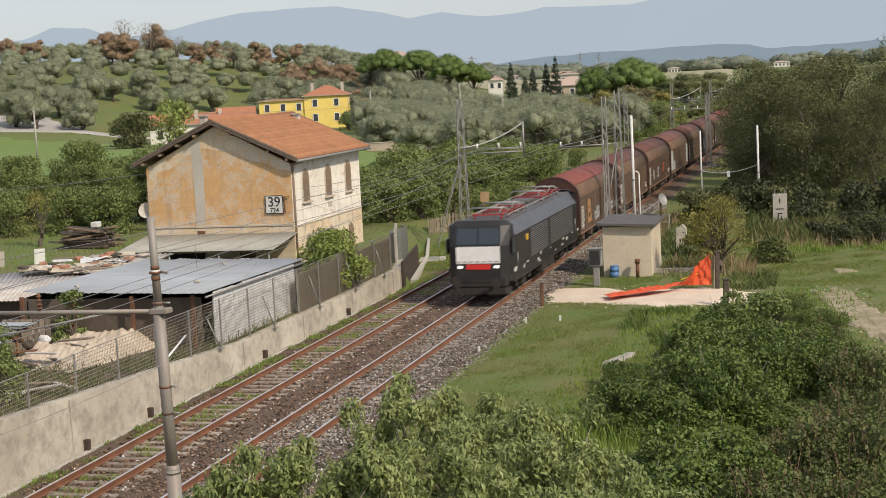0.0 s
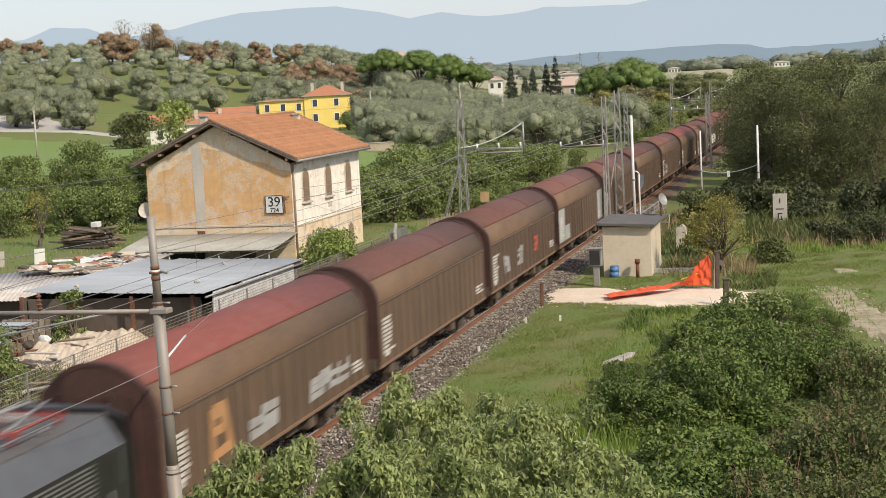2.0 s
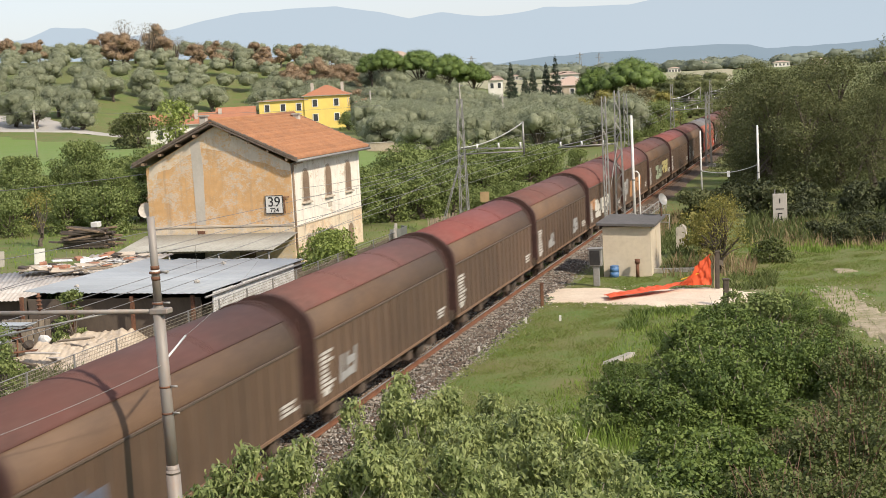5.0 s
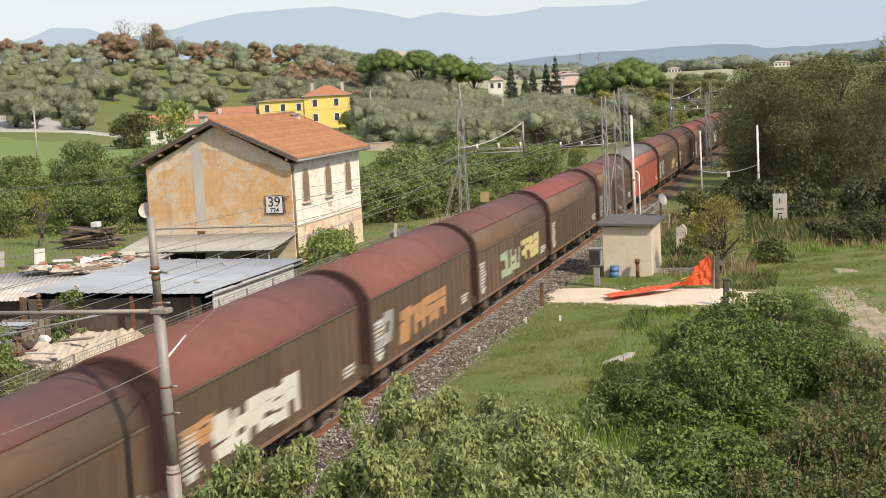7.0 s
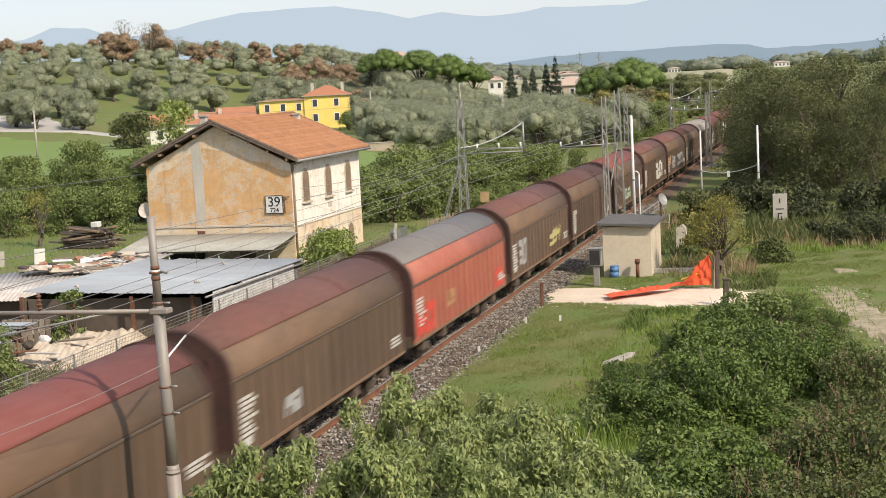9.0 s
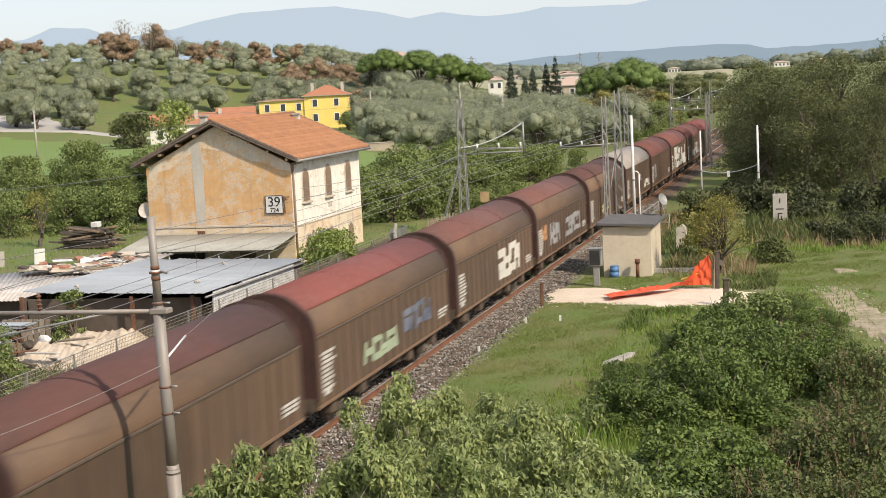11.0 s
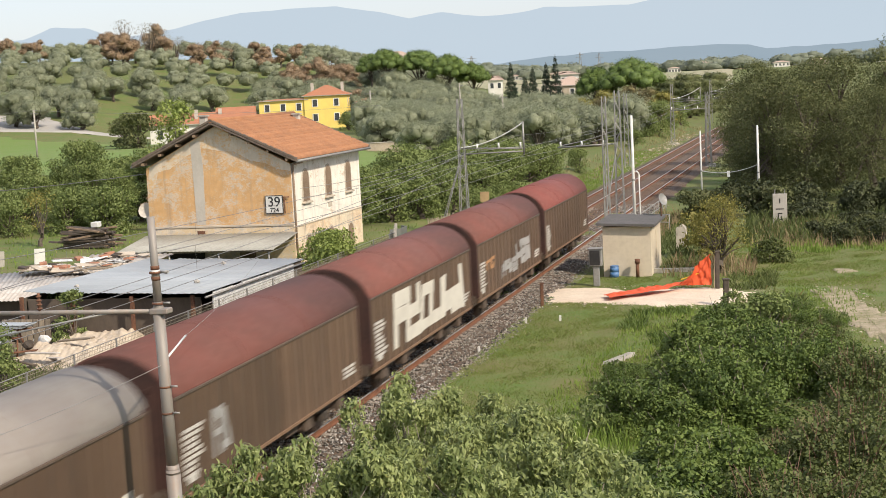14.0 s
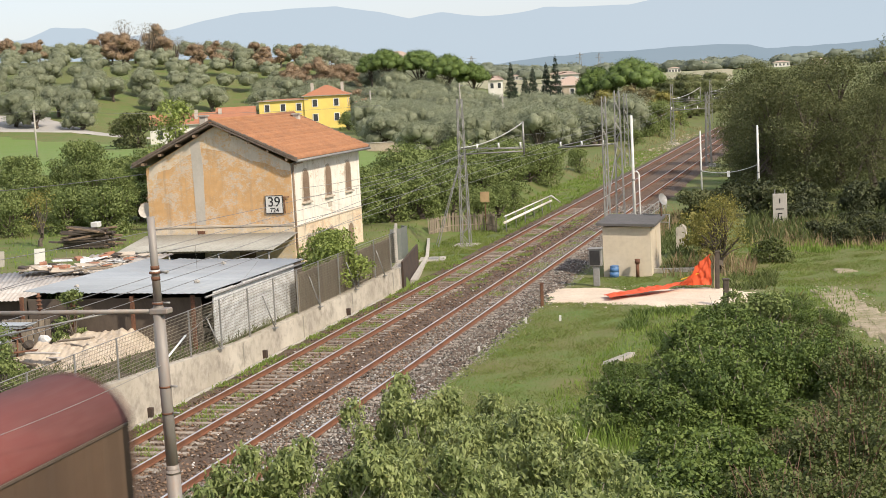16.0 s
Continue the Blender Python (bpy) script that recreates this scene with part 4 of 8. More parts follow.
TAGS = {  # along the wall from the leading end, height, length, height, colour
    0: [(2.6, 1.3, 1.1, 1.4, "orange"), (4.8, 1.2, 1.6, 0.9, "grey"), (9.2, 1.3, 3.0, 0.7, "grey")],
    2: [(2.5, 1.4, 1.0, 0.8, "grey"), (5.2, 1.4, 1.0, 0.9, "grey"), (9.0, 1.6, 0.7, 0.8, "red")],
    5: [(1.5, 1.3, 1.8, 1.1, "blue")], 6: [(2.0, 1.3, 1.2, 0.9, "grey")],
    8: [(3.0, 1.3, 1.4, 0.7, "grey"), (9.8, 1.3, 1.4, 0.8, "grey")],
    9: [(0.6, 1.9, 1.3, 0.6, "orange"), (2.2, 1.3, 5.2, 1.1, "white")],
    10: [(0.5, 1.6, 1.4, 1.0, "grey"), (3.0, 1.3, 5.6, 1.1, "orange")],
    11: [(4.4, 1.3, 3.4, 1.1, "green"), (8.6, 1.4, 3.4, 1.1, "yellow")],
    13: [(3.2, 1.3, 1.2, 0.6, "grey")], 14: [(0.4, 1.15, 1.9, 1.0, "bright"), (12.2, 1.15, 1.4, 0.7, "bright"), (4.4, 1.5, 1.0, 0.7, "orange")],
    15: [(1.8, 1.3, 1.2, 1.2, "grey"), (9.0, 1.4, 2.4, 0.8, "yellow")],
    17: [(4.2, 1.3, 3.2, 0.8, "green"), (8.4, 1.5, 3.2, 0.9, "blue")],
    18: [(7.2, 1.25, 4.0, 1.4, "white")],
    19: [(1.2, 1.8, 1.2, 0.8, "orange"), (3.2, 1.3, 2.6, 1.2, "grey"), (7.6, 1.3, 4.4, 1.1, "grey")],
    20: [(4.6, 1.3, 1.0, 0.6, "yellow"), (6.6, 1.4, 0.9, 0.6, "yellow")],
    21: [(3.6, 1.25, 1.0, 0.4, "green"), (6.2, 1.9, 1.4, 0.6, "grey"), (9.2, 1.3, 2.4, 0.6, "white")],
    22: [(2.0, 1.4, 0.9, 1.2, "grey")],
    23: [(2.4, 1.2, 8.8, 1.85, "white")],
    24: [(1.6, 2.0, 1.2, 0.5, "orange"), (4.2, 1.3, 3.0, 0.7, "grey"), (7.4, 1.4, 2.8, 1.2, "grey")],
}
TRAIN = [(loco(), 80.5 - 9.02)]
at = 80.5
for i, kind in enumerate(ORDER):
    L = 15.5 if kind == "A" else 14.02
    w = wagon(kind, ROOFS.get(i), "red" if i == 14 else "", WORDS.get(i, "brown covered freight wagon with sliding walls and red-brown roof"), 40 + i)
    for k, (y, z, wd, hg, c) in enumerate(TAGS.get(i, ())):
        tagged(part("spray_paint", tag_shape(-L / 2 + 0.6 + y, z, wd, hg, i * 7 + k), SPRAY[c], w), "sprayed strokes on the wall", kind="stuff")
    if i == 3:
        for y in (-L / 2 + 0.65, L / 2 - 2.3):
            part("pale_panel", boxed(1.424, 1.436, y, y + 1.65, 1.2, 2.9), M_PALE_PANEL, w, "pale grey-green door panel")
        part("pale_panel", boxed(1.424, 1.434, -L / 2 + 2.34, -L / 2 + 3.7, 1.2, 1.95), M_PALE_PANEL, w, "low pale grey-green panel")
    TRAIN.append((w, at + L / 2))
    at += L

# way run by the train since the start, in metres
RUN = [(0.0, 0.0), (0.5, 13.07), (1.0, 26.2), (1.5, 39.5), (2.0, 53.05), (2.5, 66.75), (3.0, 80.55), (3.5, 94.5)]
RUN += [(float(s), 27.713 * s - 0.0161 * s * s + 0.002246 * s ** 3 - 2.069) for s in (4.2, *range(5, 15))] + [(15.0, 417.45), (15.5, 431.55), (16.0, 445.7)]


def motions():
    for ob, s in TRAIN:
        walk(ob, [(t, pose(XC, s - d, 0)) for t, d in RUN])
# ---- retaining wall and fence ----
WALL_X = -21.15
M_PALECONC = mat("pale_stained_concrete", (0.58, 0.52, 0.425), (0.42, 0.37, 0.295), (0.22, 0.19, 0.155), s1=0.6, s2=3.0, rough=0.9, bump=0.3, stretch=(1, 0.7, 0.75), amount=0.8)
# dark rust of the drain outlets, also the painted shade of the gap
M_RUST_GAP = mat("dark_rust_and_gap_shade", (0.05, 0.036, 0.028), (0.08, 0.05, 0.035), rough=0.9, s1=2)
M_CEMENT = mat("grey_cement_patch", (0.50, 0.455, 0.395), (0.44, 0.40, 0.345), (0.55, 0.51, 0.45), s1=1.2, s2=8, rough=0.95)


def wall_top(y):
    return float(np.interp(y, [14, 33, 50, 60, 70], [2.1, 1.62, 0.68, 0.66, 0.72]))


def retaining_wall():
    ys = np.linspace(14.0, 69.6, 60)
    bm = bmesh.new()
    rows = []
    for y in ys:
        rows.append([bm.verts.new(v) for v in ((WALL_X, y, -0.6), (WALL_X - 0.06, y, wall_top(y)), (WALL_X - 0.42, y, wall_top(y)), (WALL_X - 0.42, y, -0.6))])
    for a, b in zip(rows, rows[1:]):
        for i in range(4):
            bm.faces.new((a[i], a[(i + 1) % 4], b[(i + 1) % 4], b[i]))
    bm.faces.new(rows[0])
    bm.faces.new(rows[-1][::-1])
    bmesh.ops.recalc_face_normals(bm, faces=bm.faces[:])
    w = part("wall_retaining", bm, M_PALECONC)
    tagged(w, "stained pale concrete retaining wall along the line", "wall", kind="structure")
    part("footing", boxed(WALL_X, WALL_X + 0.16, 14, 66, -0.6, -0.24, 0.03), M_CONC, w)
    for y in (37.5, 41.6, 51.3, 61.2):
        part("drain_block", boxed(WALL_X - 0.02, WALL_X + 0.13, y, y + 0.16, -0.25, 0.06), M_RUST_GAP, w, "dark rusty drain outlet")
    for y in np.arange(18, 69, 6.3):
        part("joint", boxed(WALL_X - 0.03, WALL_X + 0.004, y, y + 0.014, -0.3, wall_top(y) - 0.03), M_CONC, w)
    # wing wall turning off at the far end, with the low kerb beyond the dip
    bm = bmesh.new()
    prism(bm, [(-21.6, 69.6), (-21.15, 69.6), (-22.0, 74.2), (-22.45, 74.2)], "z", -0.6, 0.74)
    part("wing_wall", bm, M_CONC, w)
    bm = bmesh.new()
    prism(bm, [(-21.25, 71.6), (-20.95, 71.6), (-23.0, 81.5), (-25.6, 91.2), (-25.75, 91.15), (-23.2, 81.5)], "z", -0.8, -0.14)
    part("kerb", bm, M_CEMENT, w)
    # dark panel added where a deep gap lies; its shadow is the colour
    bm = bmesh.new()
    prism(bm, [(-21.2, 70.0), (-21.1, 70.0), (-22.5, 77.6), (-22.6, 77.6)], "z", -0.6, 1.0)
    part("steel_plate", bm, M_RUST_GAP, w, "dark panel standing for the shaded gap at the dip")


retaining_wall()

M_REED = mat("brown_reed_screen", (0.28, 0.225, 0.16), (0.21, 0.17, 0.12), (0.34, 0.29, 0.22), s1=0.8, s2=9, rough=0.95, stretch=(1, 6, 0.5))
M_MESH = mat("fence_wire", (0.30, 0.265, 0.20), (0.22, 0.19, 0.14), rough=0.7, metal=0.2)


def fence():
    f = thing("wire_fence", pose(-21.42, 0, 0), "grey wire mesh fence on top of the concrete wall", "fence")
    ys = np.arange(17.0, 70, 2.6)
    for y in ys:
        part("post", boxed(-0.022, 0.022, y - 0.022, y + 0.022, wall_top(y) - 0.05, 2.52), M_GALV, f)
    bm = bmesh.new()
    for z in np.arange(0.75, 2.5, 0.11):
        a = max(17.0, float(np.interp(z, [0.70, 1.62, 2.1], [50, 33, 17])) if z < 2.1 else 17.0)
        tube(bm, (0, a, z), (0, 70, z), 0.008, 0.008, 4, False)
    for y in np.arange(17.2, 70, 0.1):
        tube(bm, (0, y, wall_top(y)), (0, y, 2.5), 0.0045, 0.0045, 3, False)
    tagged(part("mesh", bm, M_MESH, f), "fine wire mesh", kind="stuff")
    for y, dy in ((47.0, 0.1), (52.2, 0.1), (57.4, 0.1), (62.2, 0.1), (66.6, 0.1)):
        bm = tubed((0.03, y, 2.0), (0.28, y + dy + 0.35, wall_top(y) + 0.02), 0.025)
        box(bm, 0.18, 0.36, y + dy + 0.25, y + dy + 0.5, wall_top(y), wall_top(y) + 0.03)
        part("brace", bm, M_GALV, f)
    part("top_rail", tubed((0, 17, 2.5), (0, 70, 2.5), 0.014), M_GALV, f)


fence()


def reed_screen():
    # ragged matting tied behind the fence
    n = 300
    t = thing("reed_screen", pose(-21.56, 0, 0), "brown weathered reed matting tied behind the fence", "screen")
    bm = bmesh.new()
    for i in range(n):
        y = 56.5 + 13.0 * i / n
        z0, z1 = wall_top(y) - 0.02, 2.26 + random.uniform(-0.08, 0.05)
        box(bm, random.uniform(-0.02, 0), 0.02, y, y + 0.066, z0, z1)
    tagged(part("matting", bm, M_REED, t), kind="stuff")


reed_screen()

# ---- sheds and clutter behind the fence ----
M_SHEET = mat("grey_roof_sheet", (0.43, 0.455, 0.47), (0.35, 0.375, 0.39), (0.52, 0.52, 0.51), s1=0.5, s2=4, rough=0.5, metal=0.15, stretch=(0.4, 2, 1))
M_SHEET_OLD = mat("bleached_roof_sheet", (0.60, 0.56, 0.51), (0.47, 0.42, 0.37), (0.35, 0.25, 0.18), s1=0.9, s2=5, rough=0.75)
M_BOARD = mat("white_board", (0.74, 0.74, 0.72), (0.58, 0.58, 0.57), (0.36, 0.33, 0.30), s1=1.2, s2=8, rough=0.7, stretch=(1, 3, 0.5), amount=0.7)
M_SHEDWALL = mat("shed_brown_boards", (0.13, 0.10, 0.075), (0.09, 0.07, 0.055), rough=0.9, s1=2, stretch=(1, 4, 0.5))
M_TARP = mat("beige_tarpaulin", (0.56, 0.47, 0.36), (0.40, 0.32, 0.24), (0.68, 0.60, 0.51), s1=0.9, s2=6, rough=0.8)
M_BLUE = mat("blue_plastic", (0.08, 0.20, 0.42), (0.06, 0.15, 0.32), (0.22, 0.30, 0.42), s1=3, rough=0.5)
M_BRICK = mat("terracotta_scrap", (0.42, 0.20, 0.12), (0.33, 0.16, 0.10), rough=0.9, s1=3)


def corrugated(name, corners, ribs, material, parent, label="", depth=0.03, thick=0.02):
    """A ribbed sheet between four corners; ribs run along the first edge."""
    a, b, c, d = (Vector(v) for v in corners)
    n = ribs * 4
    up = (b - a).cross(d - a).normalized()
    if up.z < 0:
        up = -up
    vs, fs = [], []
    for i in range(n + 1):
        t = i / n
        off = up * depth * (1 if i % 4 in (1, 2) else 0)
        for p, q in ((a, d), (b, c)):
            v = p.lerp(q, t) + off
            vs += [v, v - up * thick]
    for i in range(n):
        k = i * 4
        fs += [(k, k + 2, k + 6, k + 4), (k + 1, k + 5, k + 7, k + 3), (k, k + 4, k + 5, k + 1), (k + 2, k + 3, k + 7, k + 6)]
    return np_part(name, [tuple(v) for v in vs], fs, material, parent, label)


def long_shed():
    s = thing("lean_to_shed", pose(0, 0, 0), "low shed with a grey sheet metal roof behind the fence", "shed")
    for i in range(5):
        x1, x0 = -22.0 - 1.55 * i, -22.0 - 1.55 * (i + 1) - 0.05
        corrugated("roof_sheet", ((x0, 48.2 + 0.25 * i, 2.72 + 0.004 * i), (x0, 59.0 + 0.2 * i, 2.62 + 0.004 * i), (x1, 58.6 + 0.1 * i, 2.62 + 0.008 * (i % 2)), (x1, 48.2 + 0.1 * i, 2.72 + 0.008 * (i % 2))), 6, M_SHEET, s, depth=0.012)
    for i, y in enumerate(np.arange(49.2, 58.3, 0.92)):
        part("wall_board", boxed(-22.12 - 0.02 * (i % 2), -22.07, y, y + 0.90, 0.5, 2.63 - 0.03 * (i % 3)), M_SHEDWALL if i == 9 else M_BOARD, s, "whitewashed wall board")
    part("board_wall", boxed(-29.5, -22.5, 49.0, 49.08, 0.5, 2.45), M_SHEDWALL, s, "dark brown boards")
    part("back_wall", boxed(-29.6, -22.5, 58.2, 58.3, 0.5, 2.48), M_SHEDWALL, s)
    part("side_wall", boxed(-29.7, -29.6, 49.0, 58.3, 0.5, 2.5), M_SHEDWALL, s)
    for x in (-22.6, -25.0, -27.4, -29.5):
        part("post", boxed(x - 0.06, x + 0.06, 48.5, 48.62, 0.5, 2.6), M_RUST, s)
    part("gutter", tubed((-21.97, 48.3, 2.56), (-21.97, 58.5, 2.47), 0.04), M_GALV, s)
    for x, y in ((-23.5, 51), (-26.2, 54), (-28.1, 50.2), (-24.8, 56.5)):
        ob = thing("roof_stone", pose(x, y, 2.70), "small stone weighting down the roof", "stone", "stones on the roof")
        bm = bmesh.new()
        bmesh.ops.create_icosphere(bm, subdivisions=1, radius=0.14)
        for v in bm.verts:
            v.co *= random.uniform(0.7, 1.1)
            v.co.z = v.co.z * 0.6 + 0.06
        part("stone", bm, M_CONC, ob)


long_shed()


def old_sheds():
    s = thing("scrap_shed", pose(0, 0, 0), "low scrap shed with bleached corrugated roof", "shed")
    corrugated("roof_sheet", ((-33.4, 51.3, 2.02), (-36.6, 58.0, 2.25), (-32.4, 60.5, 2.25), (-29.2, 51.6, 2.05)), 22, M_SHEET_OLD, s)
    corrugated("roof_sheet", ((-32.6, 57.6, 2.30), (-34.6, 63.4, 2.42), (-30.2, 63.2, 2.42), (-29.9, 57.4, 2.32)), 16, M_SHEET_OLD, s)
    part("wall", boxed(-33.2, -29.6, 52.2, 52.3, 0.4, 1.98), M_SHEDWALL, s)
    part("wall", boxed(-30.3, -30.2, 52.3, 62.4, 0.4, 2.0), M_SHEDWALL, s)
    for x in (-33.2, -31.4, -29.7):
        part("post", boxed(x - 0.06, x + 0.06, 51.8, 51.92, 0.4, 2.0), M_WOOD, s)
    r = random.Random(3)
    kinds = ((M_BRICK, "tile"), (M_WOOD, "plank"), (M_BOARD, "board"), (M_BOGIE, "crate"), (M_BRICK, "crate"), (M_TARP, "sheet"))
    for i in range(60):
        m_, nm = kinds[r.choice((0, 1, 2, 2, 5, 5, 1, 3, 4))]
        x, y = r.uniform(-35.0, -31.0), r.uniform(57.5, 63.0)
        ob = thing("loose_" + nm, pose(x, y, 2.42 + r.uniform(0, 0.06), r.uniform(-8, 8), r.uniform(-8, 8), r.uniform(0, 180)), {"tile": "broken terracotta tile on the shed roof", "plank": "loose grey plank on the shed roof", "board": "loose pale board on the shed roof", "crate": "faded red plastic scrap on the shed roof", "sheet": "beige sheet scrap on the shed roof"}[nm], nm, "scrap on the roof")
        w, d, t = {"tile": (0.15, 0.22, 0.05), "plank": (0.06, 0.7, 0.05), "board": (0.28, 0.45, 0.04), "crate": (0.16, 0.2, 0.15), "sheet": (0.35, 0.5, 0.05)}[nm]
        bm = boxed(-w, w, -d, d, 0.0, t, 0.01)
        part("body", bm, m_, ob)


old_sheds()


def tarp_heap():
    n = 90
    vs, fs = [], []
    for j in range(n + 1):
        for i in range(n + 1):
            u, v = i / n, j / n
            x, y = -28.0 + 3.6 * u + 1.4 * v - 0.6, 44.6 + 8.0 * v
            e = min(u, v, 1 - u, 1 - v)
            z = 0.65 + 0.75 * min(1, e * 5) * (0.7 + 0.5 * noise.noise(Vector((x * 0.8, y * 0.8, 2)))) + (0.17 * abs(noise.noise(Vector((x * 2.6 + y, y * 1.1 - x, 7)))) + 0.12 * abs(noise.noise(Vector((x * 5.1, y * 2.7 + x, 3)))) + 0.05 * noise.noise(Vector((x * 9, y * 8, 3)))) * min(1, e * 8)
            vs.append((x, y, z))
    for j in range(n):
        for i in range(n):
            k = j * (n + 1) + i
            fs.append((k, k + 1, k + n + 2, k + n + 1))
    t = thing("tarpaulin_heap", pose(0, 0, 0), "crumpled beige tarpaulin over a heap behind the fence", "tarpaulin")
    np_part("cover", vs, fs, M_TARP, t, smooth=True)
    b = thing("blue_sheet", pose(-25.2, 51.2, 1.55, 0, 6, 20), "crumpled blue plastic sheet on the heap", "plastic sheet")
    bm = bmesh.new()
    bmesh.ops.create_grid(bm, x_segments=12, y_segments=8, size=0.5)
    for v in bm.verts:
        v.co = Vector((v.co.x * 1.4, v.co.y * 1.2, 0.12 + 0.12 * noise.noise(v.co * 5)))
    part("sheet", bm, M_BLUE, b)
    r = random.Random(9)
    for i in range(26):
        x, y = r.uniform(-29.6, -27.6), r.uniform(45.5, 51.5)
        ob = thing("refuse_bag", pose(x, y, h(x, y) + 0.0, 0, 0, r.uniform(0, 360)), r.choice(("grey and white scrap bag on the heap", "pale crumpled plastic bag on the heap", "dark scrap bag on the heap")), "bag", "bags by the heap")
        bm = bmesh.new()
        bmesh.ops.create_icosphere(bm, subdivisions=2, radius=0.28)
        sd = r.uniform(0, 50)
        for v in bm.verts:
            v.co *= 0.8 + 0.45 * noise.noise(v.co * 4 + Vector((sd, 0, 0)))
            v.co.z = v.co.z * 0.8 + 0.2 + (0.5 if i % 2 else 0.0)
        part("bag", bm, r.choice((M_BOARD, M_TARP, M_SHEET_OLD, M_BOGIE)), ob)
    for i in range(46):
        x, y = r.uniform(-30.5, -24.2), r.uniform(38.0, 51.0)
        pale = r.random() < 0.5
        ob = thing("scrap_plank", pose(x, y, h(x, y) + r.uniform(0.05, 0.9) * (1 if x < -26 else 0.3), r.uniform(-14, 14), r.uniform(-14, 14), r.uniform(0, 180)), "pale scrap board in the yard heap" if pale else "dark scrap plank in the yard heap", "plank", "yard scrap")
        part("plank", boxed(-r.uniform(0.5, 1.1), r.uniform(0.5, 1.1), -0.12, 0.12, -0.03, 0.03, 0.01), r.choice((M_BOARD, M_SHEET_OLD, M_TARP)) if pale else r.choice((M_WOOD, M_SHEDWALL, M_RUST)), ob)
    # pipe racks and planks by the near end
    for i in range(3):
        y = 42.0 + 1.9 * i
        k = thing("pipe_rack", pose(-27.8 - 0.5 * i, y, h(-28, y)), "rusty trestle stacked with grey sheets", "rack", "racks by the fence")
        for x in (-0.9, 0.9):
            bm = tubed((x, -0.5, 0), (x * 0.8, 0.0, 1.3), 0.035)
            tube(bm, (x, 0.5, 0), (x * 0.8, 0.0, 1.3), 0.035)
            part("leg", bm, M_RUST, k)
        part("bar", tubed((-1.5, 0, 1.3), (1.5, 0, 1.3), 0.04), M_RUST, k)
        for q in range(3):
            part("sheet", boxed(-1.3 + 0.1 * q, 1.1 + 0.1 * q, -0.35, 0.35, 1.35 + 0.05 * q, 1.375 + 0.05 * q), M_SHEET, k)
    for i in range(8):
        ob = thing("picket", pose(-29.8 + 0.25 * i, 47.8, h(-29, 47.8)), "grey upright board in the scrap yard fence", "board", "yard fence boards")
        part("board", boxed(-0.1, 0.1, -0.02, 0.02, 0, 1.3), M_WOOD, ob)


tarp_heap()

# ---- the old railway house ----
HX, HY0, HY1, HXL = -27.5, 72.0, 83.3, -35.67
HM, EAVE, PEAK, HZ = (HX + HXL) / 2, 5.97, 8.08, 0.35
M_PLASTER = peeling("orange_peeling_plaster", (0.64, 0.385, 0.175), (0.66, 0.53, 0.39), (0.50, 0.42, 0.335), 0.6, 0.515, streak=0.5)
M_GABLE_TOP = peeling("bare_gable_render", (0.68, 0.59, 0.47), (0.64, 0.44, 0.24), (0.62, 0.40, 0.20), 0.8, 0.53)
M_STAINED = peeling("rust_stained_render", (0.80, 0.68, 0.51), (0.72, 0.50, 0.29), (0.58, 0.45, 0.33), 0.35, 0.50, streak=0.5)
M_PLASTER_LOW = peeling("ochre_plaster", (0.70, 0.54, 0.34), (0.72, 0.61, 0.47), (0.54, 0.47, 0.39), 0.6, 0.52)
M_CREAM = peeling("cream_stained_render", (0.90, 0.83, 0.72), (0.70, 0.52, 0.34), (0.60, 0.47, 0.35), 0.45, 0.56)
M_TILE = mat("terracotta_roof", (0.36, 0.160, 0.072), (0.28, 0.125, 0.06), (0.43, 0.25, 0.15), s1=1.3, s2=9, rough=0.9, rnd=0.08)
M_SHUT = mat("brown_shutter", (0.25, 0.17, 0.11), (0.20, 0.14, 0.09), (0.32, 0.24, 0.17), s1=2, s2=15, rough=0.8)
M_STONE_TRIM = mat("stone_surround", (0.52, 0.45, 0.36), (0.46, 0.39, 0.31), rough=0.9, s1=2)
M_VERGE = mat("dark_verge_soffit_shade", (0.10, 0.08, 0.065), (0.16, 0.12, 0.09), (0.24, 0.20, 0.16), s1=4, s2=14, rough=0.95)
M_ETERNIT = mat("fibre_cement_sheet", (0.42, 0.405, 0.35), (0.35, 0.335, 0.29), (0.25, 0.23, 0.20), s1=0.8, s2=6, rough=0.9)


def arched(w, hgt, n=8):
    pts = [(-w / 2, 0), (w / 2, 0)]
    r = w / 2
    for i in range(n + 1):
        a = math.pi * i / n
        pts.append((r * math.cos(a), hgt - r + r * math.sin(a)))
    return pts


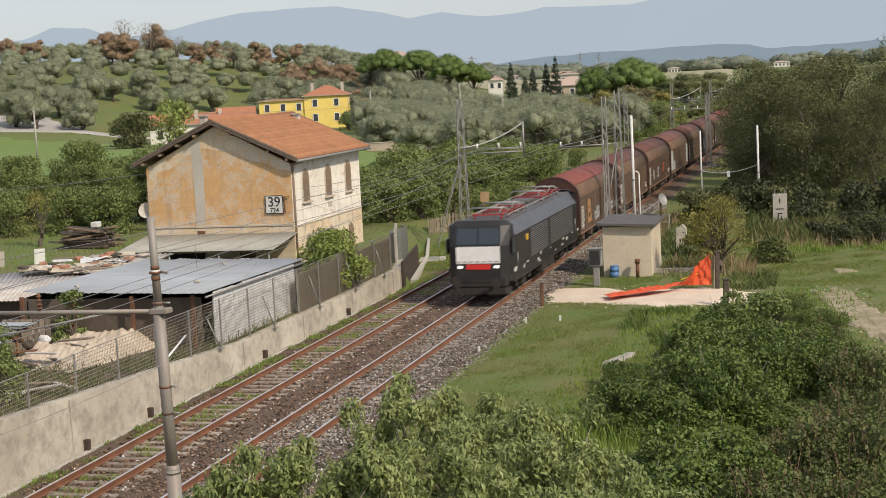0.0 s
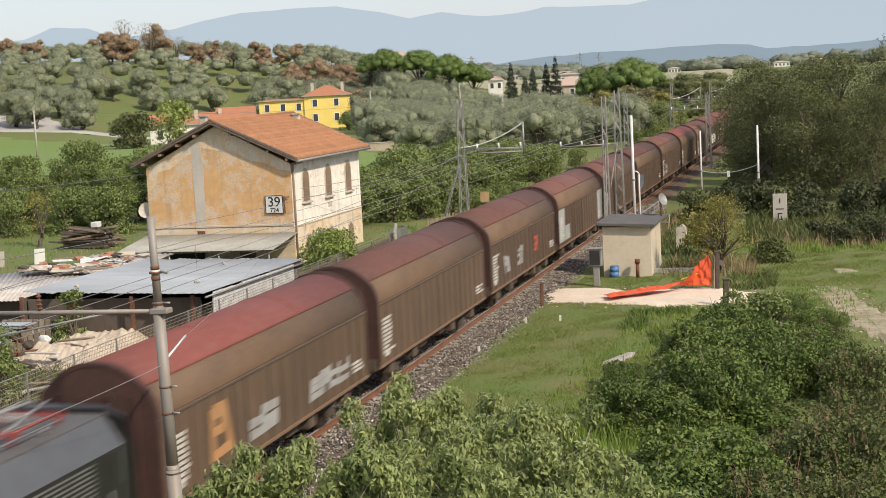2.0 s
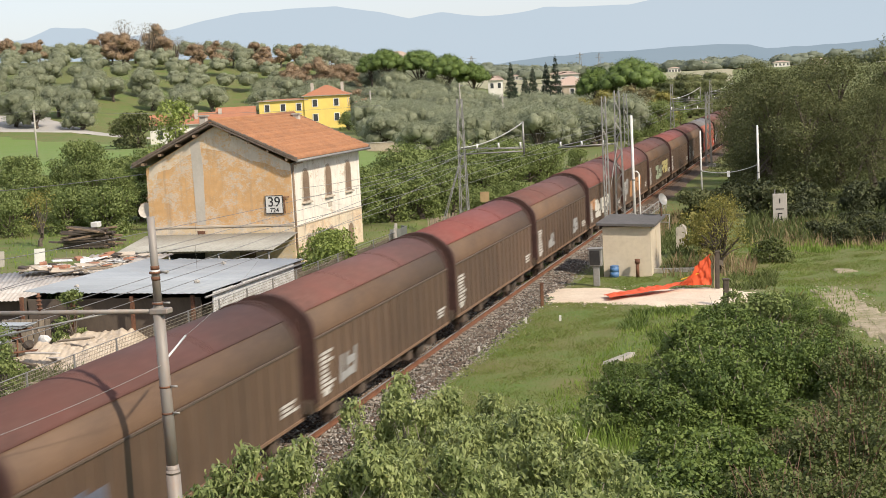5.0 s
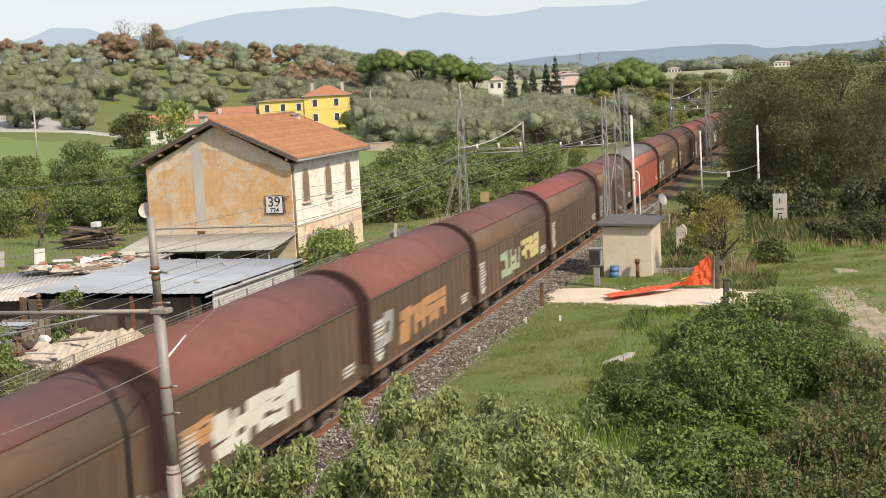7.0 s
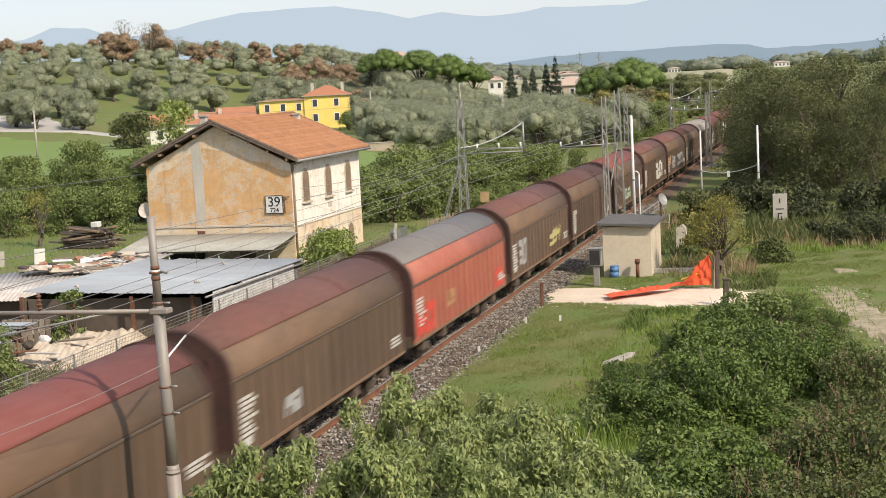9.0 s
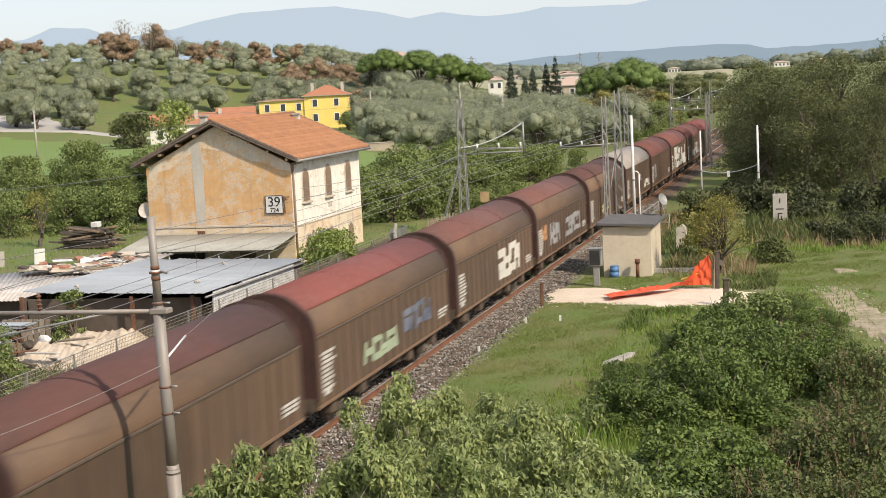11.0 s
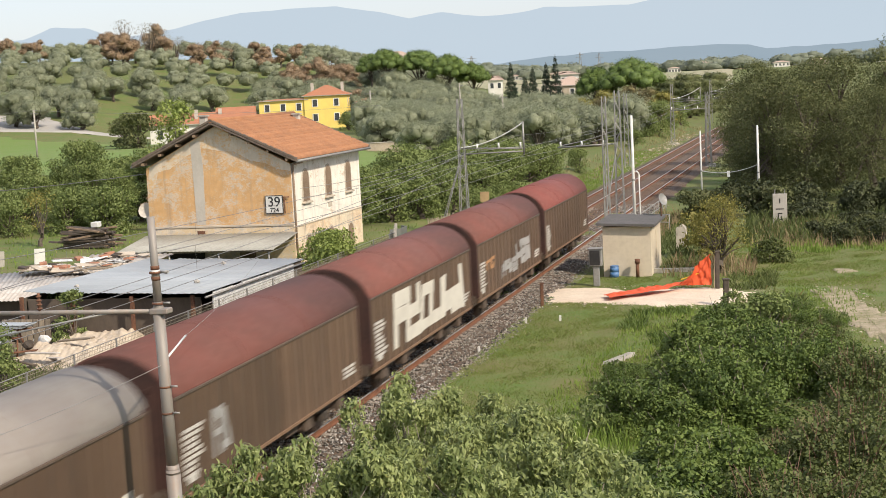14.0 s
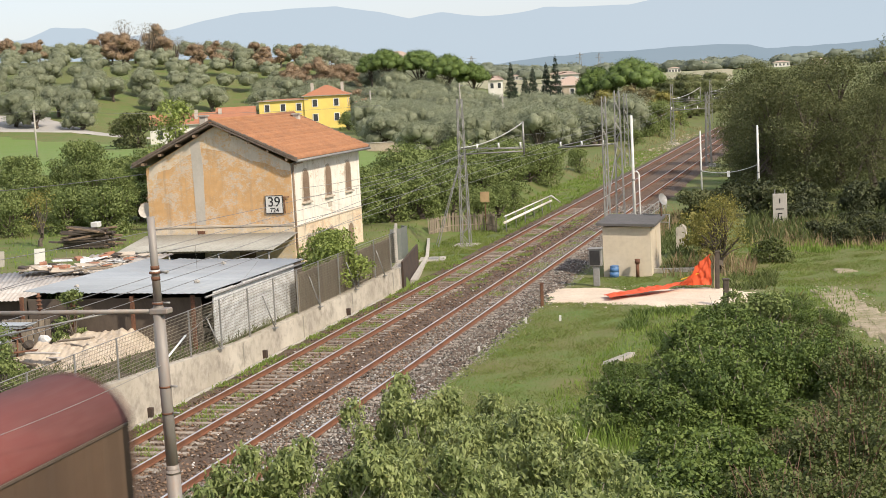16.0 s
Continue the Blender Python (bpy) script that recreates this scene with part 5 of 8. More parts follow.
def house():
    t = thing("railway_house", pose(0, 0, 0), "old two-storey railway house with peeling orange plaster and tiled roof", "house")
    # walls with thickness: gable pair and side pair
    gable = [(HXL, HZ - 0.4), (HX, HZ - 0.4), (HX, EAVE), (HM, PEAK), (HXL, EAVE)]
    for y0, y1 in ((HY0, HY0 + 0.45), (HY1 - 0.45, HY1)):
        bm = bmesh.new()
        prism(bm, gable, "y", y0, y1)
        part("gable_wall", bm, M_PLASTER, t, "orange plaster peeling to grey")
    for x0, x1, m_ in ((HX - 0.45, HX + 0.003, M_CREAM), (HXL - 0.003, HXL + 0.45, M_CREAM)):
        bm = boxed(x0, x1, HY0 + 0.003, HY1 - 0.003, HZ - 0.4, EAVE)
        part("side_wall", bm, m_, t, "cream render with rusty stains")
    yf = HY0
    part("lower_side_wall", boxed(HX + 0.003, HX + 0.012, HY0 + 0.003, HY1 - 0.003, HZ - 0.4, 2.62), M_STAINED, t, "rust-stained lower render")
    part("base_band", boxed(HXL + 0.0, HX, yf - 0.03, yf - 0.004, HZ - 0.4, 2.72), M_PLASTER_LOW, t, "paler ochre lower band")
    part("string_course", boxed(HXL - 0.03, HX + 0.03, yf - 0.07, yf + 0.0, 2.74, 2.86, 0.015), M_STONE_TRIM, t)
    part("string_course", boxed(HX, HX + 0.05, HY0, HY1, 2.62, 2.70, 0.015), M_STONE_TRIM, t)
    # cement strip of an old flue, and the cement top of the gable
    bm = bmesh.new()
    prism(bm, [(-32.95, 2.9), (-32.45, 2.9), (-32.38, 5.9), (-32.5, 7.35), (-33.05, 7.25), (-33.0, 5.9)], "y", yf - 0.012, yf - 0.002)
    part("flue_patch", bm, M_CEMENT, t, "grey cement strip")
    bm = bmesh.new()
    prism(bm, [(HXL + 0.02, 4.7), (HXL + 0.5, 5.1), (-35.0, 5.75), (-34.3, 5.9), (-33.4, 6.5), (-32.4, 6.95), (-31.3, 6.75), (-30.6, 6.72), (-29.7, 6.2), (-28.9, 6.05), (-28.2, 5.7), (HX - 0.02, 5.6), (HX - 0.02, EAVE - 0.02), (HM, PEAK - 0.05), (HXL + 0.2, EAVE + 0.05)], "y", yf - 0.007, yf - 0.002)
    part("gable_patch", bm, M_GABLE_TOP, t, "bare pale render below the roof")
    # side windows
    for y, z, hh, lab in ((74.05, 3.86, 1.65, 0), (77.65, 3.86, 1.65, 0), (81.1, 3.86, 1.65, 0), (74.1, 0.6, 1.45, 1), (77.7, 0.4, 1.7, 1), (81.1, 0.6, 1.35, 1)):
        w = part("window", _arch_bm(1.12, hh + 0.14, HX - 0.03, HX + 0.035, y, z - 0.04), M_STONE_TRIM, t, "arched stone window surround")
        part("shutter", _arch_bm(0.86, hh, HX + 0.02, HX + 0.05, y, z), M_SHUT, w, "closed brown shutter")
        bm = bmesh.new()
        for k in range(12):
            zz = z + 0.08 + k * (hh - 0.5) / 12
            for s in (-1, 1):
                box(bm, HX + 0.05, HX + 0.062, y + s * 0.21 - 0.17, y + s * 0.21 + 0.17, zz, zz + 0.05)
        part("shutter_slats", bm, M_SHUT, w)
        part("sill", boxed(HX - 0.02, HX + 0.16, y - 0.66, y + 0.66, z - 0.13, z - 0.04, 0.015), M_STONE_TRIM, w)
    part("niche", boxed(HX, HX + 0.02, 77.5, 78.1, 3.2, 3.48), M_STONE_TRIM, t)
    part("vent", boxed(-32.95, -32.5, yf - 0.04, yf, 2.2, 2.58, 0.01), M_RUST, t, "small rusty wall vent")
    # gable porch door, in the shade of the canopy
    part("door", boxed(-30.6, -29.7, yf - 0.05, yf - 0.03, HZ - 0.1, 1.95), M_SHUT, t, "closed brown door")
    # no real opening: a flat panel whose colour gives the darkness inside
    part("door", boxed(-34.6, -32.6, yf - 0.05, yf - 0.03, HZ - 0.1, 1.8), M_DARK, t, "flat dark panel for the shaded opening under the canopy")
    # roof: two slopes of tile courses
    for s in (-1, 1):
        xe = HM + s * (HX - HM + 0.53)
        # deck in the dark verge tone: shade of the soffit painted into it
        bm = bmesh.new()
        prism(bm, [(xe, 6.18), (HM, 8.28), (HM, 8.18), (xe, 6.08)], "y", HY0 - 0.55, HY1 + 0.45)
        part("roof_deck", bm, M_VERGE, t)
        courses = 13
        for c in range(courses):
            u0, u1 = c / courses, (c + 1) / courses + 0.012
            xa, xb = xe + (HM - xe) * u0, xe + (HM - xe) * u1
            za, zb = 6.20 + 2.11 * u0, 6.20 + 2.11 * u1
            vs, fs = [], []
            n = 58
            step = (HY1 - HY0 + 1.0) / n
            prof = ((0.0, 0.0), (0.16, 0.055), (0.5, 0.085), (0.84, 0.055))
            k = 0
            for i in range(n):
                for a, b in prof:
                    y = HY0 - 0.55 + (i + a) * step
                    j = 0.012 * noise.noise(Vector((i * 1.7, c * 2.3, s)))
                    vs += [(xa, y, za + b + 0.065 + j), (xb, y, zb + b + j), (xa, y, za + 0.0)]
            m_ = n * 4
            for i in range(m_ - 1):
                fs += [(3 * i, 3 * i + 3, 3 * i + 4, 3 * i + 1), (3 * i + 2, 3 * i + 5, 3 * i + 3, 3 * i)]
            np_part("tile_course", vs, fs, M_TILE, t)
        # verge tiles along both gables
        for y in (HY0 - 0.56, HY1 + 0.36):
            bm = bmesh.new()
            prism(bm, [(xe + s * 0.02, 6.18), (HM, 8.32), (HM, 8.43), (xe + s * 0.02, 6.30)], "y", y, y + 0.2)
            part("verge", bm, M_VERGE, t, "dark weathered verge tiles")
        bm = tubed((xe + s * 0.07, HY0 - 0.5, 6.11), (xe + s * 0.07, HY1 + 0.4, 6.11), 0.07)
        part("gutter", bm, M_GALV, t)
        for k in range(4):
            u = 0.12 + 0.22 * k
            xr, zr = xe + (HM - xe) * u, 6.08 + 2.10 * u
            part("purlin_end", boxed(xr - 0.07, xr + 0.07, HY0 - 0.5, HY0, zr - 0.18, zr - 0.04), M_SHUT, t)
    part("ridge", tubed((HM, HY0 - 0.55, 8.36), (HM, HY1 + 0.45, 8.36), 0.13, 0.13, 10), M_TILE, t, "rounded ridge tiles")
    for x, y, z1 in ((HXL + 2.6, 74.0, 8.55), (HX - 3.4, 82.4, 8.3)):
        c = part("chimney", boxed(x - 0.18, x + 0.18, y - 0.18, y + 0.18, 7.0, z1, 0.02), M_CEMENT, t, "grey chimney")
        part("cap", boxed(x - 0.25, x + 0.25, y - 0.25, y + 0.25, z1, z1 + 0.08), M_CONC, c)
    bm = tubed((HX + 0.08, HY0 + 0.12, HZ), (HX + 0.08, HY0 + 0.12, 5.9), 0.055)
    tube(bm, (HX + 0.08, HY0 + 0.12, 5.9), (HX + 0.62, HY0 + 0.12, 6.03), 0.055)
    part("downpipe", bm, M_SHUT, t, "brown downpipe")
    bm = tubed((HX - 0.42, yf - 0.08, 3.4), (HX - 0.42, yf - 0.08, 4.25), 0.03)
    tube(bm, (HX - 0.55, yf - 0.08, 4.25), (HX - 0.15, yf - 0.08, 4.25), 0.03)
    part("wall_bracket", bm, M_RUST, t)
    d = part("satellite_dish", dish_bm(0.42), M_CEMENT, t, "grey satellite dish")
    d.matrix_basis = pose(HXL - 0.3, HY0 + 0.3, 3.7, 75, 0, 20)
    part("dish_arm", tubed((HXL, HY0 + 0.4, 3.5), (HXL - 0.3, HY0 + 0.3, 3.6), 0.03), M_GALV, t)


def _arch_bm(w, hgt, x0, x1, y, z):
    bm = bmesh.new()
    prism(bm, [(y + a, z + b) for a, b in arched(w, hgt)], "x", x0, x1)
    return bm


def dish_bm(r):
    bm = bmesh.new()
    n = 16
    rings = []
    for k in range(5):
        q = r * k / 4
        rings.append([bm.verts.new((q * math.cos(2 * math.pi * i / n), q * math.sin(2 * math.pi * i / n), 0.25 * (q / r) ** 2 * r)) for i in range(n)])
    for a, b in zip(rings, rings[1:]):
        for i in range(n):
            bm.faces.new((a[i], a[(i + 1) % n], b[(i + 1) % n], b[i]))
    bmesh.ops.remove_doubles(bm, verts=bm.verts[:], dist=0.001)
    bmesh.ops.solidify(bm, geom=bm.faces[:], thickness=0.015)
    return bm


house()


def text_bm(body, size, ob_name):
    cu = bpy.data.curves.new(ob_name, "FONT")
    cu.body, cu.size, cu.extrude, cu.align_x, cu.align_y = body, size, 0.004, "CENTER", "CENTER"
    cu.offset = 0.006
    tmp = bpy.data.objects.new(ob_name, cu)
    scene.collection.objects.link(tmp)
    me = bpy.data.meshes.new_from_object(tmp.evaluated_get(bpy.context.evaluated_depsgraph_get()))
    bpy.data.objects.remove(tmp)
    bm = bmesh.new()
    bm.from_mesh(me)
    return bm


def kilometre_sign():
    s = thing("kilometre_sign", pose(-28.5, HY0 - 0.05, 3.87, 90, 0, 0), "white square kilometre board with black figures on the gable", "sign")
    part("board", boxed(-0.5, 0.5, -0.48, 0.48, -0.02, 0.02, 0.01), M_WHITE, s)
    for x0, x1, y0, y1 in ((-0.5, 0.5, 0.44, 0.48), (-0.5, 0.5, -0.48, -0.44), (-0.5, -0.46, -0.44, 0.44), (0.46, 0.5, -0.44, 0.44)):
        part("border", boxed(x0, x1, y0, y1, 0.02, 0.03), M_BLACK, s)
    a = part("figures", text_bm("39", 0.72, "figures"), M_BLACK, s, "large black figures")
    a.location = (0, 0.12, 0.026)
    b = part("figures", text_bm("724", 0.33, "small_figures"), M_BLACK, s, "small black figures")
    b.location = (0, -0.30, 0.026)


kilometre_sign()


def canopy():
    c = thing("porch_canopy", pose(0, 0, 0), "fibre cement porch canopy on thin posts against the gable", "canopy")
    corrugated("sheet", ((-27.3, 68.3, 1.92), (-27.3, 71.95, 2.40), (-35.9, 71.95, 2.40), (-35.9, 68.3, 1.92)), 40, M_ETERNIT, c, depth=0.018)
    for x in (-27.6, -30.3, -33.0, -35.6):
        part("post", tubed((x, 68.5, h(x, 68.5)), (x, 68.5, 1.94), 0.05), M_GALV, c)
    part("beam", boxed(-35.7, -27.4, 68.42, 68.54, 1.82, 1.91), M_WOOD, c)
    part("low_wall", boxed(-30.4, -27.5, 68.6, 68.75, 0.3, 1.15), M_PLASTER_LOW, c)


canopy()
for i, (x, y) in enumerate(((-33.4, 69.2), (-29.0, 67.4), (-28.3, 67.6))):
    k = thing("plastic_drum", pose(x, y, h(x, y), 0, 0, 0), "dark plastic drum by the porch", "drum", "drums by the porch")
    bm = tubed((0, 0, 0), (0, 0, 0.85), 0.27, 0.27, 14)
    part("drum", bm, M_BOGIE if i else M_BLUE, k)
# ---- masts, wires and lineside things ----
def lattice_mast(name, x, y, hgt, label, w0=0.55, w1=0.28, stays=(), top_beam=None):
    t = thing(name, pose(x, y, -0.36), label, "catenary mast", "catenary masts")
    for sx in (-1, 1):
        for sy in (-1, 1):
            part("leg", tubed((sx * w0 / 2, sy * w0 / 2, 0), (sx * w1 / 2, sy * w1 / 2, hgt), 0.035, 0.03, 5), M_GALV, t)
    bm = bmesh.new()
    n = 14
    for i in range(n):
        a, b = i / n, (i + 1) / n
        wa, wb = w0 + (w1 - w0) * a, w0 + (w1 - w0) * b
        s = 1 if i % 2 else -1
        for q in (-1, 1):
            tube(bm, (-s * wa / 2, q * wa / 2, a * hgt), (s * wb / 2, q * wb / 2, b * hgt), 0.018, 0.018, 4)
            tube(bm, (q * wa / 2, -s * wa / 2, a * hgt), (q * wb / 2, s * wb / 2, b * hgt), 0.018, 0.018, 4)
    part("lacing", bm, M_GALV, t)
    part("base", boxed(-0.75, 0.75, -0.75, 0.75, -0.3, 0.08, 0.04), M_CONC, t, "concrete foot")
    for dx, dy, z in stays:
        part("stay", tubed((dx, dy, 0), (0, 0, z), 0.03, 0.03, 6), M_GALV, t)
    if top_beam:
        side, z = top_beam
        bm = tubed((0, 0, z), (side * 3.9, 0, z - 0.12), 0.05)
        if side > 0:
            tube(bm, (side * 3.9, 0, z - 0.5), (side * 3.9, 0, z + 1.5), 0.06)
            tube(bm, (0, 0, z - 0.35), (side * 3.9, 0, z - 0.3), 0.045)
        arm = part("cantilever", bm, M_GALV, t)
        for k in (0.25, 0.6, 0.95):
            part("insulator", tubed((side * 3.9 * k, 0, z - 0.05), (side * 3.9 * k, 0, z + 0.25), 0.06), M_INSUL, arm)
        bm = bmesh.new()
        wire(bm, (0, 0, z + 0.05) if side > 0 else (0, 0, z + 0.9), (side * 3.9, 0, z + 1.45) if side > 0 else (side * 3.6, 0, z), 0.3 if side > 0 else 0.1, 0.035, 8)
        part("tie_rod", bm, M_INSUL if side > 0 else M_GALV, arm)
    return t


lattice_mast("catenary_mast", -22.5, 88.4, 9.05, "grey lattice catenary mast with stays on a concrete foot", stays=((-1.5, -1.2, 5.6), (-1.9, -0.2, 5.7)), top_beam=(1, 6.0))
lattice_mast("catenary_mast", -13.6, 93.7, 9.05, "tall grey lattice catenary mast beside the hut", stays=((-0.9, -1.8, 6.0), (-1.1, -1.0, 6.0)), top_beam=(-1, 5.7))
lattice_mast("catenary_mast", -13.6, 88.2, 8.8, "thin grey lattice catenary mast with stays", w0=0.34, w1=0.22, stays=((0.2, -1.4, 6.2),))
for x, y, hh, bm_ in ((-13.6, 159.5, 7.7, (-1, 6.0)), (-13.2, 156.0, 7.4, None), (-22.3, 206.0, 8.3, (1, 6.2)), (-22.3, 160.0, 7.9, None), (-13.4, 214.0, 8.2, (-1, 6.0)), (-13.4, 268.0, 8.2, (-1, 6.0)), (-22.3, 270.0, 8.2, (1, 6.0))):
    lattice_mast("catenary_mast", x, y, hh, "distant grey lattice catenary mast by the track", top_beam=bm_)


def near_pole():
    # a tubular mast in three drawn sections, leaning a little
    x, y = -12.6, 25.75
    z0 = h(x, y) - 0.1
    t = thing("tubular_mast", pose(x, y, z0, 0, -1.0, 0), "grey tubular catenary mast with rust and a long bracket", "catenary mast", "catenary masts")
    top = 7.48 - z0
    for a, b, r0, r1 in ((0, 3.0, 0.15, 0.14), (3.0, 6.2, 0.115, 0.11), (6.2, top, 0.08, 0.075)):
        part("tube_section", tubed((0, 0, a), (0, 0, b), r0, r1, 16), M_POLE, t)
    for z in (3.0, 6.2):
        part("swage", tubed((0, 0, z - 0.08), (0, 0, z + 0.1), 0.145 if z < 4 else 0.112, 0.118 if z < 4 else 0.082, 16), M_POLE, t)
    for z in (4.1, 4.62, 6.25, 7.0 - 0.15):
        k = part("collar", tubed((0, 0, z), (0, 0, z + 0.04), 0.12, 0.12, 14), M_RUST, t)
        part("bolt", tubed((0.12, -0.02, z + 0.03), (0.26, -0.02, z + 0.03), 0.02), M_GALV, k)
    for z, c in ((6.72, M_RUST), (6.85, M_WHITE), (6.93, M_RUST)):
        part("painted_band", tubed((0, 0, z), (0, 0, z + 0.07), 0.086, 0.086, 14), c, t, "faded painted band")
    zc = 5.66 - z0
    b = part("bracket_tube", tubed((0, 0, zc), (-4.6, 0, zc + 0.06), 0.045), M_POLE, t)
    part("bracket_clamp", boxed(-0.15, 0.24, -0.13, 0.13, zc - 0.05, zc + 0.06, 0.02), M_POLE, b)
    ins = part("insulator", tubed((-2.55, 0, zc + 0.05), (-2.55, 0, zc + 0.42), 0.03), M_RUST, b, "brown insulator")
    for k in range(4):
        part("shed", tubed((-2.55, 0, zc + 0.1 + 0.08 * k), (-2.55, 0, zc + 0.13 + 0.08 * k), 0.055), M_RUST, ins)
    part("tie", tubed((-1.0, 0, zc), (-4.6, 0.0, zc - 0.6), 0.02), M_GALV, b)
    # registration wire with small insulators
    za = 4.62 - z0
    s = part("stay_wire", tubed((0.0, -0.1, za), (-0.25, 1.6, za + 0.28), 0.022), M_INSUL, t, "white insulated stay")
    bm = bmesh.new()
    wire(bm, (0, -0.1, za), (-1.2, -4.5, za - 0.4), 0.05, 0.006)
    part("wire", bm, M_GALV, s)
    bm = bmesh.new()
    wire(bm, (-0.25, 1.6, za + 0.28), (-1.6, 9.0, za + 0.9), 0.1, 0.005)
    part("wire", bm, M_GALV, s)


near_pole()


def overhead_wires():
    w = thing("overhead_wires", pose(0, 0, 0), "overhead contact and feeder wires above the tracks", "wires")
    spans = [25.75, 88.4, 159.5, 206.0, 268.0, 330.0]
    for xc in CENTRES:
        prev = -34.0
        for y in spans:
            bm = bmesh.new()
            wire(bm, (xc, prev, 5.45), (xc, y, 5.45), 0.06, 0.008, 6)
            part("contact_wire", bm, M_WIRE, w)
            bm = bmesh.new()
            wire(bm, (xc, prev, 6.3), (xc, y, 6.3), 0.55, 0.008, 12)
            part("messenger_wire", bm, M_WIRE, w)
            bm = bmesh.new()
            for k in range(1, 8):
                f = k / 8
                yy = prev + (y - prev) * f
                tube(bm, (xc, yy, 5.45 - 0.24 * f * (1 - f)), (xc, yy, 6.3 - 2.2 * f * (1 - f)), 0.004, 0.004, 3, False)
            tagged(part("droppers", bm, M_WIRE, w), kind="stuff")
            prev = y
    # feeders on the house side
    for x0, z0, x1, z1 in ((-22.4, 5.4, -22.2, 4.2), (-22.6, 4.6, -22.4, 3.6)):
        bm = bmesh.new()
        wire(bm, (x1, 20.0, z1), (x0, 88.4, z0), 0.9, 0.011, 16)
        part("feeder_wire", bm, M_WIRE, w)
        bm = bmesh.new()
        wire(bm, (x0, 88.4, z0), (-22.6, 206.0, z0 - 0.3), 1.0, 0.011, 16)
        part("feeder_wire", bm, M_WIRE, w)
    for z in (4.1, 4.6):
        bm = bmesh.new()
        wire(bm, (-27.4, 73.0, z), (-22.6, 92.0, z + 1.2), 0.4, 0.012, 10)
        part("service_wire", bm, M_WIRE, w)
    bm = bmesh.new()
    wire(bm, (HXL, HY0 + 0.2, 5.7), (-75.0, 84.0, 4.6), 0.7, 0.02, 14)
    part("service_wire", bm, M_WIRE, w)
    bm = bmesh.new()
    wire(bm, (-108.4, 185.6, 8.7), (-62.0, 200.0, 7.0), 0.8, 0.02, 14)
    part("service_wire", bm, M_WIRE, w)
    bm = bmesh.new()
    wire(bm, (-108.4, 185.6, 8.7), (-150.0, 176.0, 8.9), 0.8, 0.02, 14)
    part("service_wire", bm, M_WIRE, w)


overhead_wires()


def white_pole(x, y, z1, r, label, hook=False):
    z0 = h(x, y)
    t = thing("white_pole", pose(x, y, z0), label, "pole", "white poles")
    part("shaft", tubed((0, 0, -0.2), (0, 0, z1 - z0), r, r * 0.75, 12), M_WHITE, t)
    part("collar", tubed((0, 0, (z1 - z0) * 0.45), (0, 0, (z1 - z0) * 0.45 + 0.1), r * 1.25, r * 1.25, 12), M_GALV, t)
    if hook:
        bm = bmesh.new()
        pts = [(0.36, 0, 0), (0.36, 0, 3.75), (0.26, 0, 3.92), (0.08, 0, 3.92)]
        for a, b in zip(pts, pts[1:]):
            tube(bm, a, b, 0.042, 0.042, 8)
        part("bent_pipe", bm, M_WHITE, t, "white bent cable pipe")
        for dx in (-0.3, -0.05):
            part("relay_box", boxed(dx - 0.1, dx + 0.1, -0.35, -0.15, 0.2, 1.3, 0.02), M_GALV, t)
    return t


white_pole(-12.65, 93.2, 7.1, 0.105, "tall white tubular pole with a bent pipe by the line", True)
white_pole(-10.1, 112.0, 5.2, 0.075, "slim white pole beside the track")
white_pole(-5.55, 105.0, 5.7, 0.09, "slim white pole before the trees")
cable = thing("hanging_cable", pose(0, 0, 0), "sagging white cable between two poles", "cable")
bm = bmesh.new()
wire(bm, (-10.1, 112, 2.2), (-5.55, 105, 3.0), 0.35, 0.025, 12)
part("cable", bm, M_INSUL, cable)
part("junction_box", boxed(-7.95, -7.75, 108.4, 108.6, 1.95, 2.35), M_INSUL, cable)

M_HUT = mat("beige_hut_plaster", (0.62, 0.53, 0.40), (0.57, 0.48, 0.36), (0.48, 0.40, 0.30), s1=0.8, s2=4, rough=0.92, bump=0.15)
M_HUTROOF = mat("dark_felt_roof", (0.115, 0.105, 0.10), (0.085, 0.08, 0.075), (0.16, 0.15, 0.14), s1=1.5, s2=8, rough=0.9)


def hut():
    t = thing("equipment_hut", pose(0, 0, 0), "small beige plastered hut with a dark flat roof", "hut")
    x0, x1, y0, y1 = -11.6, -9.2, 73.3, 77.5
    for a, b, c, d in ((x0, x1, y0, y0 + 0.2), (x0, x1, y1 - 0.2, y1), (x0, x0 + 0.2, y0 + 0.2, y1 - 0.2), (x1 - 0.2, x1, y0 + 0.2, y1 - 0.2)):
        part("wall", boxed(a, b, c, d, -0.5, 2.15), M_HUT, t)
    bm = bmesh.new()
    prism(bm, [(x0 - 0.28, 2.26), (x1 + 0.25, 2.13), (x1 + 0.25, 2.25), (x0 - 0.28, 2.38)], "y", y0 - 0.3, y1 + 0.3)
    part("roof", bm, M_HUTROOF, t, "dark felt roof slab")
    part("door", boxed(x1, x1 + 0.03, 75.4, 76.3, -0.3, 1.75), M_HUT, t)
    part("plinth", boxed(x1, x1 + 2.2, 74.2, 74.5, -0.42, -0.12), M_CONC, t, "low concrete step")
    d = part("satellite_dish", dish_bm(0.33), M_GALV, t, "grey satellite dish")
    d.matrix_basis = pose(-9.05, 77.2, 3.1, 70, 0, 60)
    part("dish_mast", tubed((-9.1, 77.2, 2.2), (-9.1, 77.2, 3.1), 0.035), M_RUST, t)


